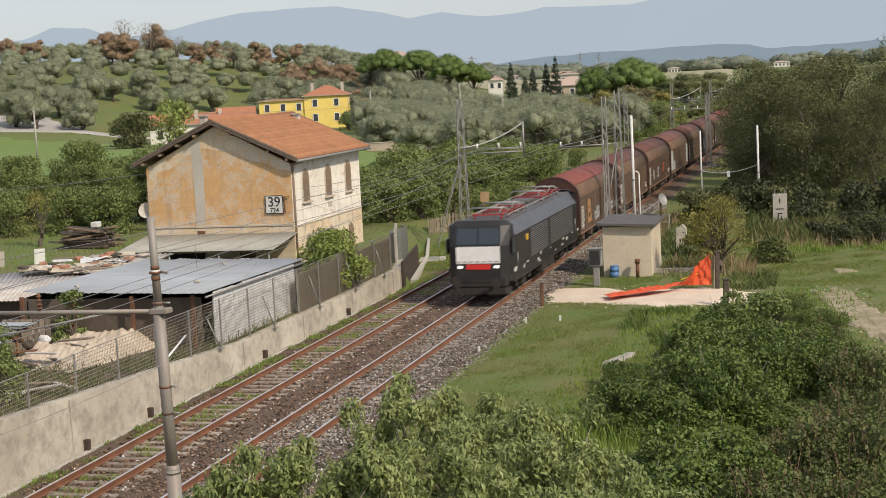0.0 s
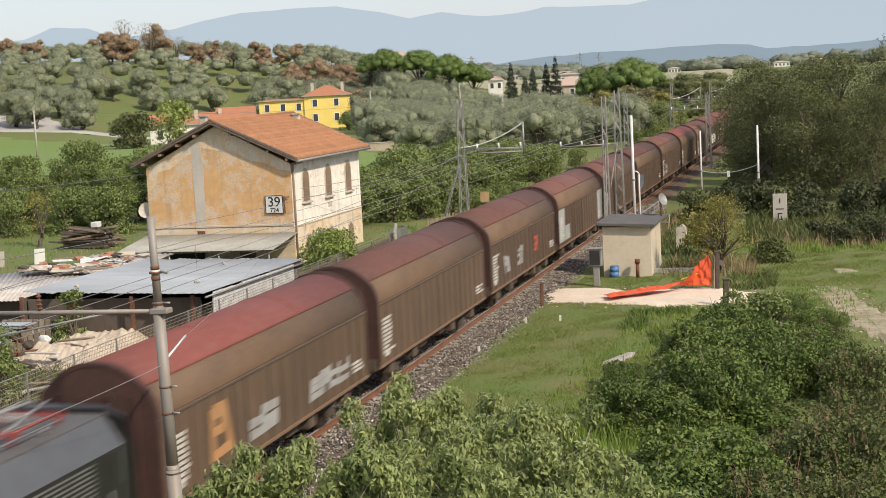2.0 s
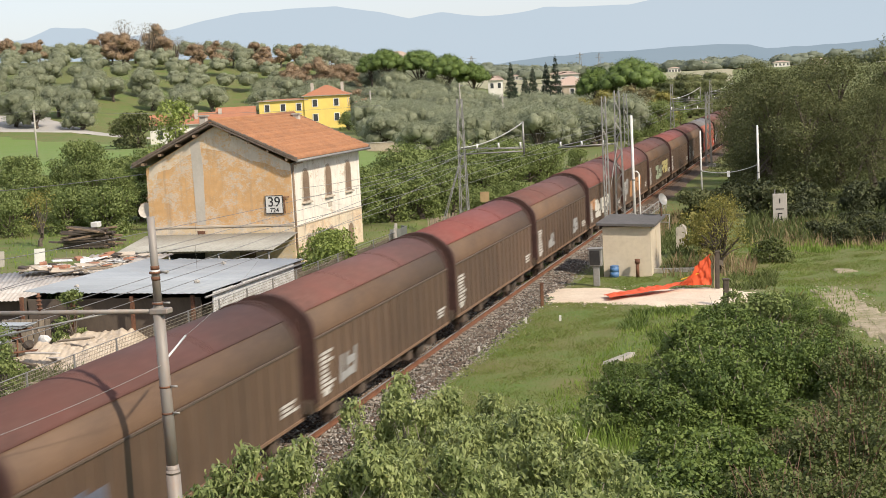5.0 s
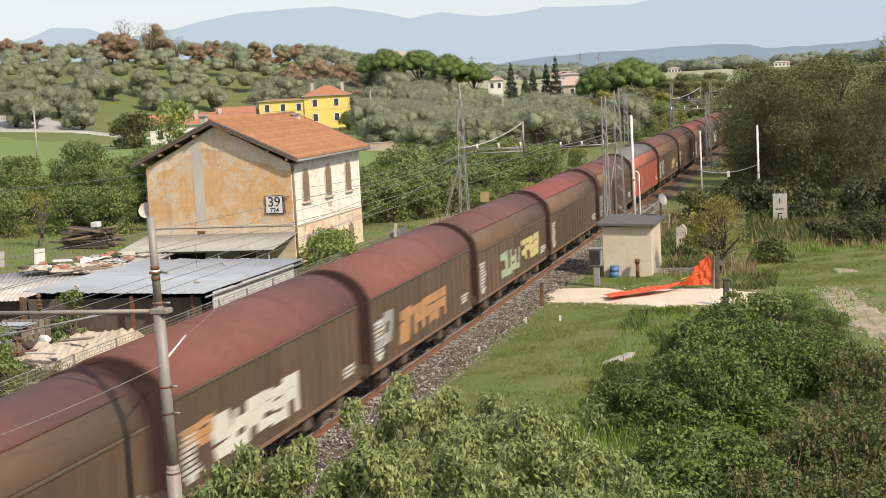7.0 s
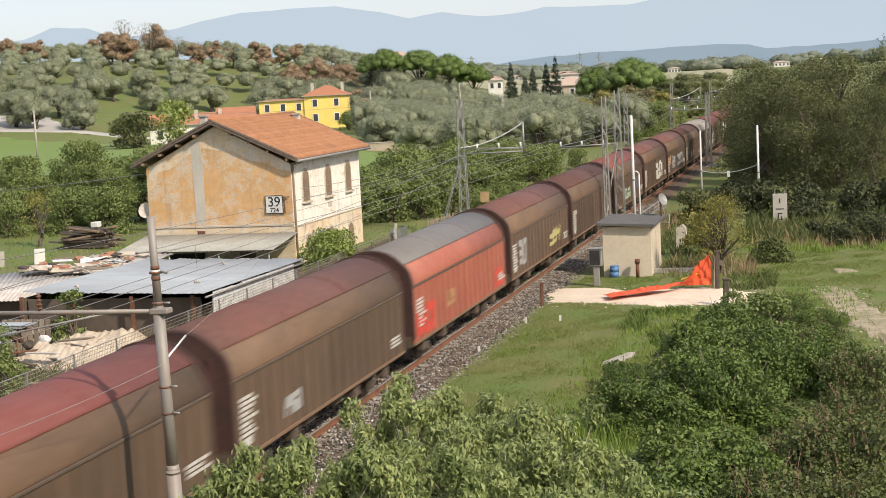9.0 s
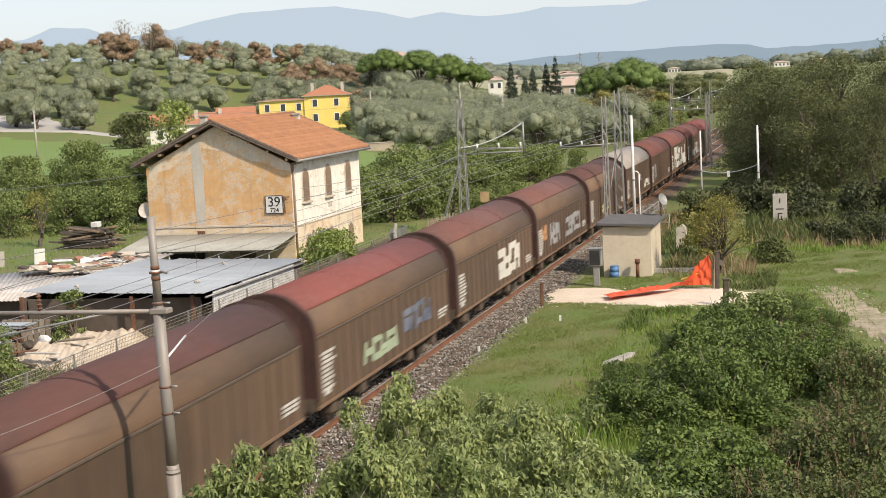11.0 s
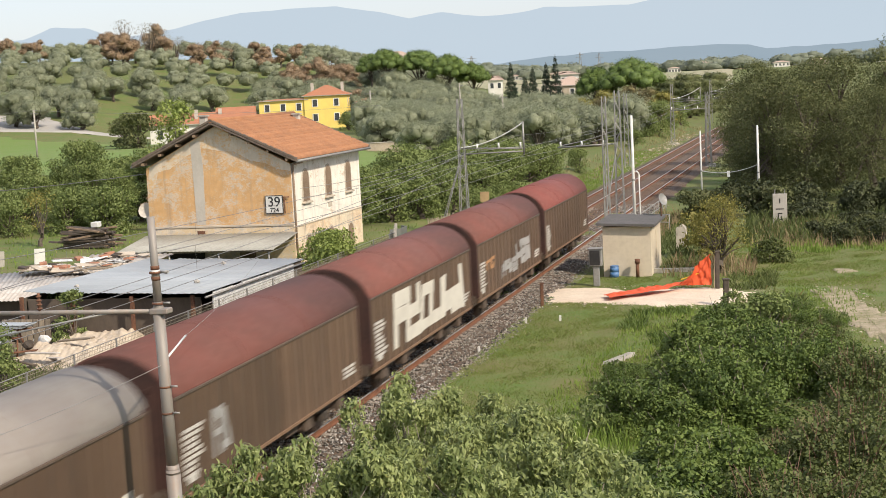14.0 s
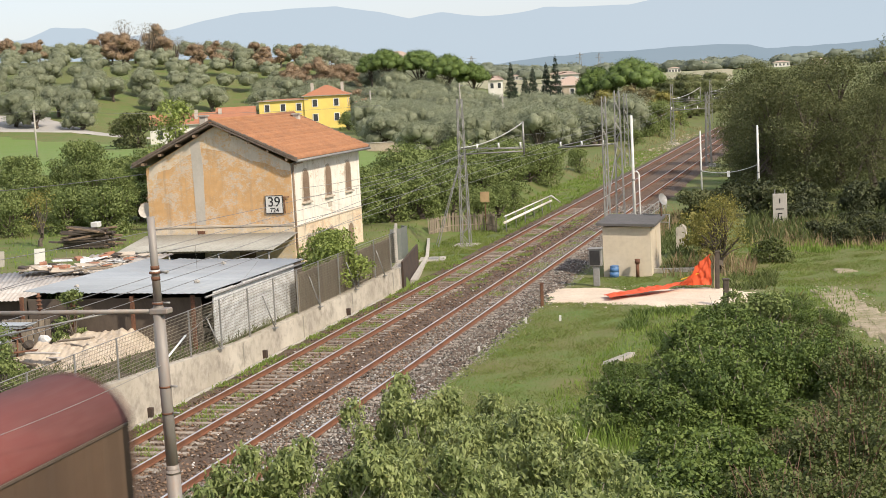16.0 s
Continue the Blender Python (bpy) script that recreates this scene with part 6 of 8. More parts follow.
hut()
t = thing("control_box", pose(-11.42, 69.9, -0.36), "dark control cabinet on a grey post", "cabinet")
part("post", boxed(-0.15, 0.15, -0.12, 0.12, 0, 1.0, 0.03), M_GALV, t)
cab_ = part("cabinet", boxed(-0.32, 0.30, -0.2, 0.2, 1.0, 1.82, 0.03), M_GALV, t)
part("front_plate", boxed(-0.27, 0.22, -0.25, -0.19, 1.07, 1.76, 0.01), M_BLACK, cab_, "dark front plate")
part("lid", boxed(-0.36, 0.34, -0.25, 0.24, 1.82, 1.87, 0.01), M_GALV, cab_)
t = thing("blue_barrel", pose(-11.02, 74.0 - 1.0, -0.36), "faded blue plastic barrel by the hut wall", "barrel")
bm = tubed((0, 0, 0), (0, 0, 0.28), 0.22, 0.24, 16)
tube(bm, (0, 0, 0.28), (0, 0, 0.55), 0.24, 0.21, 16)
part("barrel", bm, M_BLUE, t)
part("rim", tubed((0, 0, 0.55), (0, 0, 0.59), 0.225, 0.225, 16), M_BLUE, t)
t = thing("standpipe", pose(-9.85, 72.9, -0.36), "rusty iron standpipe with a wider head", "pipe")
part("pipe", tubed((0, 0, 0), (0, 0, 0.7), 0.09, 0.09, 10), M_RUST, t)
part("head", tubed((0, 0, 0.7), (0, 0, 0.92), 0.13, 0.13, 10), M_RUST, t)
for x, y, hh, w, lab in ((-12.95, 64.0, 1.05, 0.07, "short grey metal post by the ballast"), (-4.86, 63.5, 1.2, 0.11, "charred black wooden post by the sand"), (-5.6, 68.4, 1.8, 0.09, "charred dark stake behind the orange net")):
    t = thing("post", pose(x, y, h(x, y) - 0.05, 2, 1, 15), lab, "post")
    part("shaft", boxed(-w, w, -w, w, 0, hh, 0.02), M_RUST if w < 0.08 else M_BOGIE, t)
    part("top", boxed(-w * 1.3, w * 1.3, -w * 1.3, w * 1.3, hh, hh + 0.05), M_RUST if w < 0.08 else M_BOGIE, t)
t = thing("marker_stones", pose(0, 0, 0), "small white lineside marker stakes", "stake", kind="stuff")
bm = bmesh.new()
for x, y in ((-12.75, 59.5), (-13.2, 53.0), (-11.4, 60.0)):
    box(bm, x - 0.045, x + 0.045, y - 0.04, y + 0.04, -0.4, -0.12, 0.01)
part("stake", bm, M_WHITE, t)

M_NET = mat("orange_safety_net", (0.72, 0.105, 0.028), (0.60, 0.085, 0.025), (0.46, 0.065, 0.022), s1=2.0, s2=25, rough=0.6)


def orange_net():
    t = thing("safety_net", pose(0, 0, 0), "crumpled orange plastic safety net lying on the sand", "safety net")
    line = [(-10.5, 65.8, -0.18, 0.5), (-9.4, 66.6, -0.12, 0.5), (-8.5, 67.5, -0.08, 0.55), (-7.6, 68.0, -0.14, 0.5), (-6.9, 68.1, -0.14, 0.75), (-6.3, 68.2, -0.14, 1.1), (-5.85, 68.3, -0.16, 1.45)]
    n, k = 60, 10
    vs = []
    for i in range(n + 1):
        u = i / n * (len(line) - 1)
        a, b = line[min(int(u), len(line) - 2)], line[min(int(u) + 1, len(line) - 1)]
        f = u - min(int(u), len(line) - 2)
        p = [a[q] + (b[q] - a[q]) * f for q in range(4)]
        for j in range(k + 1):
            v = j / k
            up = max(0.0, min(1.0, (i / n - 0.38) / 0.4))
            wr = 0.13 * noise.noise(Vector((i * 0.33, j * 0.5, 1.0))) + 0.04 * noise.noise(Vector((i * 1.1, j * 1.0, 4.0)))
            flat = (1 - up) * v * p[3] * 2.1
            vs.append((p[0] + flat * 0.45 + wr, p[1] - flat * 0.9 + wr, p[2] + up * v * p[3] + 0.15 * abs(noise.noise(Vector((i * 0.25, j * 0.6, 5)))) * (0.3 + min(1, 4 * v * (1 - v))) + 0.05 * abs(noise.noise(Vector((i * 0.9, j * 1.3, 2)))) + 0.03))
    fs = [(i * (k + 1) + j, (i + 1) * (k + 1) + j, (i + 1) * (k + 1) + j + 1, i * (k + 1) + j + 1) for i in range(n) for j in range(k)]
    ob = np_part("net", vs, fs, M_NET, t)
    part("yellow_tape", tubed((-7.2, 67.9, 0.2), (-5.85, 68.35, 0.62), 0.025, 0.025, 6), M_YELLOW, t, "yellow tape")
    for x, y in ((-5.85, 68.45), (-5.72, 68.2)):
        part("stick", tubed((x, y, -0.4), (x + 0.06, y, 1.2), 0.03, 0.02, 6), M_WOOD, t)


orange_net()

# whistle board, wooden fence, pipes and small boards
t = thing("whistle_board", pose(-3.75, 95.0, h(-3.75, 95) - 0.05), "tall pale grey signal board with black marks", "sign")
part("board", boxed(-0.44, 0.44, -0.04, 0.04, 0.1, 2.15, 0.02), M_CEMENT, t)
for x in (-0.3, 0.3):
    part("upright", boxed(x - 0.03, x + 0.03, 0.04, 0.1, 0, 2.4), M_GALV, t)
bm = boxed(-0.03, 0.03, -0.055, -0.045, 1.55, 1.85)
box(bm, -0.25, 0.25, -0.055, -0.045, 1.16, 1.22)
box(bm, -0.14, 0.1, -0.055, -0.045, 0.5, 0.56)
box(bm, -0.14, -0.08, -0.055, -0.045, 0.5, 0.9)
box(bm, -0.14, 0.14, -0.055, -0.045, 0.88, 0.94)
box(bm, 0.06, 0.12, -0.055, -0.045, 0.5, 0.75)
part("marks", bm, M_BLACK, t, "plain black marks")
t = thing("concrete_bollard", pose(-8.9, 85.0, -0.4), "pale concrete bollard with a pyramid top", "bollard")
bm = bmesh.new()
prism(bm, [(-0.3, 0), (0.3, 0), (0.28, 1.15), (0.1, 1.4), (-0.28, 1.2)], "y", -0.3, 0.3)
part("bollard", bm, M_PALECONC, t)


def picket_fence():
    t = thing("wooden_fence", pose(0, 0, 0), "weathered wooden paling fence at the track side", "fence")
    runs = (((-26.0, 92.6), (-25.6, 96.5)), ((-25.6, 96.5), (-23.2, 97.0)), ((-23.2, 97.0), (-22.1, 95.4)))
    for (xa, ya), (xb, yb) in runs:
        n = int(math.hypot(xb - xa, yb - ya) / 0.17)
        for i in range(n):
            f = i / n
            x, y = xa + (xb - xa) * f, ya + (yb - ya) * f
            ob = part("paling", boxed(-0.055, 0.055, -0.015, 0.015, 0, 1.25 + random.uniform(-0.12, 0.1)), M_WOOD, t)
            ob.matrix_basis = pose(x, y, -0.36, random.uniform(-4, 4), random.uniform(-3, 3), math.degrees(math.atan2(yb - ya, xb - xa)))
        for z in (0.1, 0.7):
            part("rail", tubed((xa, ya, z), (xb, yb, z), 0.04, 0.04, 6), M_WOOD, t)


picket_fence()
t = thing("steel_railing", pose(0, 0, -0.36), "grey tubular railing beside the track behind the hut", "railing")
for z in (0.55, 1.05):
    part("rail", tubed((-12.55, 95.0, z), (-12.35, 108.0, z), 0.035), M_GALV, t)
    part("rail", tubed((-12.35, 95.0, z), (-10.6, 94.2, z), 0.03), M_GALV, t)
for y in np.arange(95.0, 108.1, 2.15):
    part("post", tubed((-12.5 + 0.012 * (y - 95), y, -0.1), (-12.5 + 0.012 * (y - 95), y, 1.08), 0.03), M_GALV, t)
part("post", tubed((-10.6, 94.2, -0.1), (-10.6, 94.2, 1.08), 0.03), M_GALV, t)
t = thing("brown_sign", pose(-23.05, 96.2, -0.36), "small tan board on a thin post", "sign")
part("post", tubed((0, 0, 0), (0, 0, 2.1), 0.03), M_RUST, t)
part("board", boxed(-0.3, 0.3, -0.03, 0.03, 2.0, 2.7, 0.01), mat("tan_board", (0.48, 0.33, 0.17), (0.40, 0.27, 0.14), s1=3), t, "tan board")
t = thing("pipe_railing", pose(0, 0, 0), "cream pipe railing sloping beside the track", "railing")
part("handrail", tubed((-21.5, 95.0, 0.75), (-21.4, 111.0, 0.75), 0.05), M_WHITE, t)
part("lower_pipe", tubed((-21.5, 95.0, 0.35), (-21.4, 111.0, 0.35), 0.09), M_CREAM, t)
part("end_bend", tubed((-21.4, 111.0, 0.75), (-21.0, 112.5, 0.1), 0.06), M_WHITE, t)
for y in np.arange(95.2, 112, 3.1):
    part("post", tubed((-21.45, y, -0.4), (-21.45, y, 0.78), 0.04), M_GALV, t)
t = thing("manhole_slab", pose(-22.7, 81.2, -0.36, 0, 0, 12), "pale concrete manhole slab in the grass", "slab")
part("slab", boxed(-0.75, 0.75, -0.9, 0.9, -0.02, 0.12, 0.03), M_CONC, t)
part("cover", boxed(-0.35, 0.35, -0.4, 0.4, 0.12, 0.15, 0.01), M_GALV, t)
t = thing("sheet_screen", pose(-22.2, 73.6, 0), "bent dark green-grey sheet against the fence end", "sheet")
bm = bmesh.new()
prism(bm, [(-0.3, -1.0), (0.15, -0.6), (0.1, 0.8), (-0.25, 1.1), (-0.3, 1.05), (0.05, 0.75), (0.1, -0.55), (-0.33, -0.95)], "z", 0.6, 2.35)
part("sheet", bm, mat("dark_green_sheet", (0.12, 0.14, 0.12), (0.16, 0.17, 0.15), (0.2, 0.19, 0.17), s1=1.5, rough=0.7), t)
for i in range(9):
    y = 70.3 + 0.42 * i
    ob = thing("fence_panel", pose(-21.9 - 0.12 * i, y + 1.2, 0.5), "grey weathered upright slab in the fence end", "panel", "fence end slabs")
    part("slab", boxed(-0.03, 0.03, -0.19, 0.19, 0, 1.75 + 0.1 * (i % 3), 0.01), M_CONC, ob)
# ---- plants ----
M_BARK = mat("grey_brown_bark", (0.13, 0.105, 0.08), (0.09, 0.07, 0.055), (0.18, 0.15, 0.12), s1=2, s2=12, rough=0.95, bump=0.5)
M_CANE = mat("red_brown_cane", (0.17, 0.085, 0.055), (0.26, 0.17, 0.12), rough=0.85, s1=3)
M_TWIG = mat("dry_twig", (0.22, 0.18, 0.14), (0.30, 0.26, 0.21), rough=0.9, s1=3)
L_OLIVE = leaf_mat("olive_leaf", (0.215, 0.235, 0.14), (0.43, 0.455, 0.31), through=0.42, spread=0.45)
L_BROAD = leaf_mat("broad_leaf", (0.090, 0.135, 0.032), (0.405, 0.445, 0.175), (0.52, 0.46, 0.18), 0.3, 0.45)
L_BRAMBLE = leaf_mat("bramble_leaf", (0.050, 0.086, 0.019), (0.18, 0.24, 0.060), (0.24, 0.19, 0.075), 0.25, 0.5)
L_DULL = leaf_mat("dull_shrub_leaf", (0.058, 0.080, 0.023), (0.165, 0.192, 0.062), (0.33, 0.21, 0.10))
L_WOOD = leaf_mat("woodland_leaf", (0.082, 0.100, 0.038), (0.198, 0.208, 0.085), (0.27, 0.23, 0.10))
L_BROWN = leaf_mat("brownish_autumn_leaf", (0.16, 0.135, 0.055), (0.27, 0.23, 0.11), (0.34, 0.2, 0.1))
L_LIGHT = leaf_mat("young_bramble_leaf", (0.070, 0.115, 0.024), (0.215, 0.275, 0.070), (0.28, 0.22, 0.09))
L_SHRUB = leaf_mat("fresh_shrub_leaf", (0.105, 0.148, 0.040), (0.285, 0.335, 0.115))
# darker leaf copy; the shade below the wood is put into its colour
L_BANK = leaf_mat("bank_leaf_painted_shade", (0.038, 0.050, 0.022), (0.105, 0.115, 0.048), (0.2, 0.13, 0.07), through=0.1)
L_VINE = leaf_mat("vine_leaf", (0.15, 0.20, 0.04), (0.36, 0.42, 0.12))
L_DEAD = leaf_mat("dead_grass", (0.22, 0.18, 0.085), (0.36, 0.31, 0.16), through=0.1)
L_PINE = leaf_mat("pine_needles", (0.055, 0.095, 0.022), (0.165, 0.225, 0.055), through=0.1, spread=0.5)
L_FIR = leaf_mat("fir_needles", (0.022, 0.038, 0.024), (0.055, 0.075, 0.042), through=0.05)
L_RUSSET = leaf_mat("russet_leaf", (0.31, 0.225, 0.14), (0.52, 0.385, 0.255), through=0.4, spread=0.5)
L_TWIGGY = leaf_mat("sparse_brown_leaf", (0.20, 0.17, 0.12), (0.30, 0.27, 0.19), through=0.1)
L_YELLOW = leaf_mat("yellowing_leaf", (0.15, 0.165, 0.04), (0.36, 0.31, 0.09), (0.46, 0.27, 0.09))
L_DRY = leaf_mat("dry_stalk", (0.24, 0.17, 0.09), (0.34, 0.26, 0.15), through=0.1)
L_LAWN = leaf_mat("lawn_blade", (0.135, 0.185, 0.034), (0.225, 0.265, 0.070), (0.34, 0.27, 0.12), spread=0.5)
L_GRASS = leaf_mat("grass_blade", (0.135, 0.215, 0.032), (0.25, 0.325, 0.075), (0.36, 0.30, 0.12))


def leaves(lobes, n, size, slim, seed, droop=0.2, shell=0.5, up=0.3, out=0.9):
    """Many small folded leaves spread through lobes (centre, radii); returns vertices and quads."""
    g = np.random.default_rng(seed)
    C = np.array([l[0] for l in lobes], float)
    R = np.array([l[1] for l in lobes], float)
    w = R[:, 0] * R[:, 1] + R[:, 1] * R[:, 2]
    k = g.choice(len(lobes), n, p=w / w.sum())
    d = g.normal(size=(n, 3))
    d /= np.linalg.norm(d, axis=1)[:, None]
    d[:, 2] = np.where(d[:, 2] < -0.75, -d[:, 2], d[:, 2])
    rr = shell + (1 - shell) * g.random(n) ** 0.5
    # knobbly outline: sprigs stick out
    rr = rr * (0.82 + 0.36 * g.random(n) ** 3)
    P = C[k] + d * R[k] * rr[:, None]
    nrm = d * out + g.normal(size=(n, 3)) * 0.75 + np.array([0, 0, up])
    nrm /= np.linalg.norm(nrm, axis=1)[:, None]
    a = g.normal(size=(n, 3)) + np.array([0, 0, -droop * 3])
    a -= nrm * (a * nrm).sum(1)[:, None]
    a /= np.linalg.norm(a, axis=1)[:, None] + 1e-9
    b = np.cross(nrm, a)
    s = size * (0.6 + 0.8 * g.random(n))[:, None]
    fold = nrm * s * 0.18
    v = np.stack([P - a * s * 0.5, P + b * s * slim * 0.5 + fold, P + a * s * 0.5 - nrm * s * 0.12, P - b * s * slim * 0.5 + fold], 1).reshape(-1, 3)
    f = np.arange(4 * n).reshape(n, 4)
    return v, f


def cores(lobes, seed, k=4, fill=0.8):
    """Uneven inner masses of a dense crown, one lump for each lobe, in quads."""
    base, quads = [], []
    for axis in range(3):
        for s in (-1, 1):
            o = len(base)
            for i in range(k + 1):
                for j in range(k + 1):
                    q = [0, 0, 0]
                    q[axis], q[(axis + 1) % 3], q[(axis + 2) % 3] = s, (2 * i / k - 1) * s, 2 * j / k - 1
                    base.append(Vector(q).normalized())
            quads += [(o + i * (k + 1) + j, o + (i + 1) * (k + 1) + j, o + (i + 1) * (k + 1) + j + 1, o + i * (k + 1) + j + 1) for i in range(k) for j in range(k)]
    vs, fs = [], []
    for n, (c, r) in enumerate(lobes):
        o = len(vs)
        for b in base:
            g = fill * (1 + 0.4 * noise.noise(b * 2.2 + Vector((n * 3.7, seed, 0))) + 0.45 * noise.noise(b * 5.5 + Vector((seed, n * 1.9, 0))))
            vs.append((c[0] + b.x * r[0] * g, c[1] + b.y * r[1] * g, c[2] + b.z * r[2] * g))
        fs += [tuple(o + i for i in q) for q in quads]
    return np.array(vs), np.array(fs)


def with_core(lobes, v, f, seed, k=4, fill=0.8):
    a, b = cores(lobes, seed, k, fill)
    return np.concatenate([v, a]), np.concatenate([f, b + len(v)])


def trunk_bm(top, r, limbs, seed):
    """A tapered crooked trunk with limbs that reach the lobes."""
    g = random.Random(seed)
    bm = bmesh.new()
    p, rr = Vector((0, 0, -0.15)), r
    n = 4
    stem = [p]
    for i in range(n):
        q = Vector((g.uniform(-1, 1) * r, g.uniform(-1, 1) * r, top * (i + 1) / n))
        tube(bm, p, q, rr, rr * 0.85, 7, False)
        p, rr = q, rr * 0.85
        stem.append(p)
    for l in limbs:
        s = stem[g.choice((2, 3, 4))]
        e = Vector(l)
        m_ = s.lerp(e, 0.5) + Vector((g.uniform(-0.2, 0.2), g.uniform(-0.2, 0.2), 0.1))
        tube(bm, s, m_, rr * 0.6, rr * 0.4, 5, False)
        tube(bm, m_, e, rr * 0.4, rr * 0.12, 5, False)
    return bm


def tree(name, m, label, category, group, hgt, width, n, size, slim, lmat, seed, lobes=9, trunk=0.3, low=0.3, flat=0.75, droop=0.2, shell=0.5, out=0.9, core=0.0):
    g = random.Random(seed)
    t = thing(name, m, label, category, group)
    L = []
    for i in range(lobes):
        a = i * 2.4 + g.uniform(-0.4, 0.4)
        q = (i / lobes) ** 0.5
        zc = hgt * (low + (0.92 - low) * g.random()) if i else hgt * 0.72
        taper = 1 - 0.45 * max(0, (zc / hgt - 0.55) / 0.45)
        r = width * 0.5 * g.uniform(0.36, 0.5)
        rad = (width * 0.5 - r * 0.8) * q * taper
        L.append(((rad * math.cos(a), rad * math.sin(a), min(zc, hgt - r * flat)), (r, r, r * flat)))
    part("trunk", trunk_bm(hgt * trunk, width * 0.045 + 0.03, [l[0] for l in L], seed), M_BARK, t)
    v, f = leaves(L, n, size, slim, seed, droop, shell, 0.3, out)
    if core:
        v, f = with_core(L, v, f, seed, 5, core)
    np_part("crown", v, f, lmat, t, smooth=bool(core))
    return t


def put(proto, x, y, s=1.0, rz=0.0, sz=1.0, dz=0.0):
    return copy_thing(proto, pose(x, y, h(x, y) + dz, 0, 0, rz) @ Matrix.Diagonal((s, s, s * sz, 1)))


# olive grove on the hill and in the flat
OLIVES = [tree("olive_tree", pose(-52 - 5 * i, 221 + i, h(-52 - 5 * i, 221 + i)), "grey-green rounded olive tree in the grove", "olive tree", "olive grove", 5.0 + 0.4 * i, 7.2 + 0.4 * i, 6200, 0.21, 0.42, L_OLIVE, 100 + i, lobes=22, low=0.22, trunk=0.25, flat=0.95, shell=0.6, out=1.3, core=0.5) for i in range(4)]
RUSSETS = [tree("russet_tree", pose(-150 + 12 * i, 372, h(-150 + 12 * i, 372)), "russet-brown autumn tree on the hill top", "tree", "russet trees", 6.0 + i, 6.0, 2600, 0.27, 0.55, L_RUSSET, 140 + i, lobes=13, low=0.25, out=1.6, core=0.55) for i in range(2)]


FAR_LOBES = [((0, 0, 2.5), (2.5, 2.5, 1.7)), ((1.2, 1, 3.2), (1.6, 1.6, 1.2)), ((-1.2, 0.6, 3.1), (1.6, 1.6, 1.3)), ((0.3, -1.5, 2.6), (1.5, 1.4, 1.3)), ((-0.4, 0.2, 3.9), (1.3, 1.3, 0.9))]


def orchard():
    g = random.Random(21)
    far_v, far_f, k, far_n = [], [], 0, 0
    count = 0
    for row in range(0, 42):
        for col in range(-34, 38):
            y = 176 + 7.2 * row + g.uniform(-1.6, 1.6)
            x = -85 + 7.2 * col + (4 if row % 2 else 0) + g.uniform(-1.8, 1.8)
            d, b = math.hypot(x, y), float(bearing(x, y))
            if not (-0.33 < b < 0.135) or d > 455 or x > -27:
                continue
            # fields, road, yards and houses stay clear
            if b < -0.075 and d < 252:
                continue
            if b < -0.02 and d < 205 or d < 186:
                continue
            if -0.30 < b < -0.262 and d < 285:
                continue
            if -0.215 < b < -0.045 and d < 320:
                continue
            # wide rows with grass strips on the hill, a closer grove beside the line
            if b < -0.075 and (row % 2 or g.random() < 0.22):
                continue
            if b > 0.015 and d > 316:
                continue
            s = g.uniform(0.95, 1.25) if b < -0.06 else g.uniform(0.8, 1.1)
            if d < 350 and count < 290:
                put(g.choice(OLIVES), x, y, s, g.uniform(0, 360), g.uniform(0.9, 1.1))
                count += 1
            else:
                v, f = leaves(FAR_LOBES, 900, 0.28, 0.45, k, shell=0.72, out=1.7)
                v, f = with_core(FAR_LOBES, v, f, k, 4, 0.68)
                far_v.append(v * s + np.array([x, y, h(x, y)]))
                far_f.append(f + far_n)
                far_n += len(v)
                k += 1
    if k:
        tagged(np_part("far_olive_trees", np.concatenate(far_v), np.concatenate(far_f), L_OLIVE, smooth=True), "far grey-green olive trees up the hill", "trees", kind="stuff")


orchard()
g_ = random.Random(5)


def on_hill(proto, b, d, s, dz=0.0):
    a = math.atan(b) - radians(15.193)
    put(proto, d * math.sin(a), d * math.cos(a), s, g_.uniform(0, 360), g_.uniform(0.85, 1.1), dz)


# russet trees along the hill top, tall in two clumps
for n, b0, b1, d0, d1, s0, s1 in ((12, -0.235, -0.168, 388, 408, 0.95, 1.45), (12, -0.165, -0.10, 385, 402, 0.7, 1.0), (12, -0.105, -0.052, 340, 362, 0.9, 1.4), (5, -0.068, -0.03, 318, 332, 0.7, 1.0), (4, -0.30, -0.25, 396, 410, 0.8, 1.1)):
    for _ in range(n):
        on_hill(g_.choice(RUSSETS), g_.uniform(b0, b1), g_.uniform(d0, d1), g_.uniform(s0, s1))
BARE = tree("bare_tree", pose(-163.5, 352.0, h(-163.5, 352)), "half-bare grey-brown tree on the hill top", "tree", "bare trees", 8.5, 7.0, 700, 0.24, 0.5, L_TWIGGY, 149, lobes=22, low=0.4, trunk=0.45)
for b, d, s in ((-0.19, 398, 1.2), (-0.182, 402, 1.25), (-0.205, 400, 1.25), (-0.134, 396, 0.8), (-0.139, 399, 0.7), (-0.155, 398, 0.75), (-0.07, 362, 1.15)):
    on_hill(BARE, b, d, s)


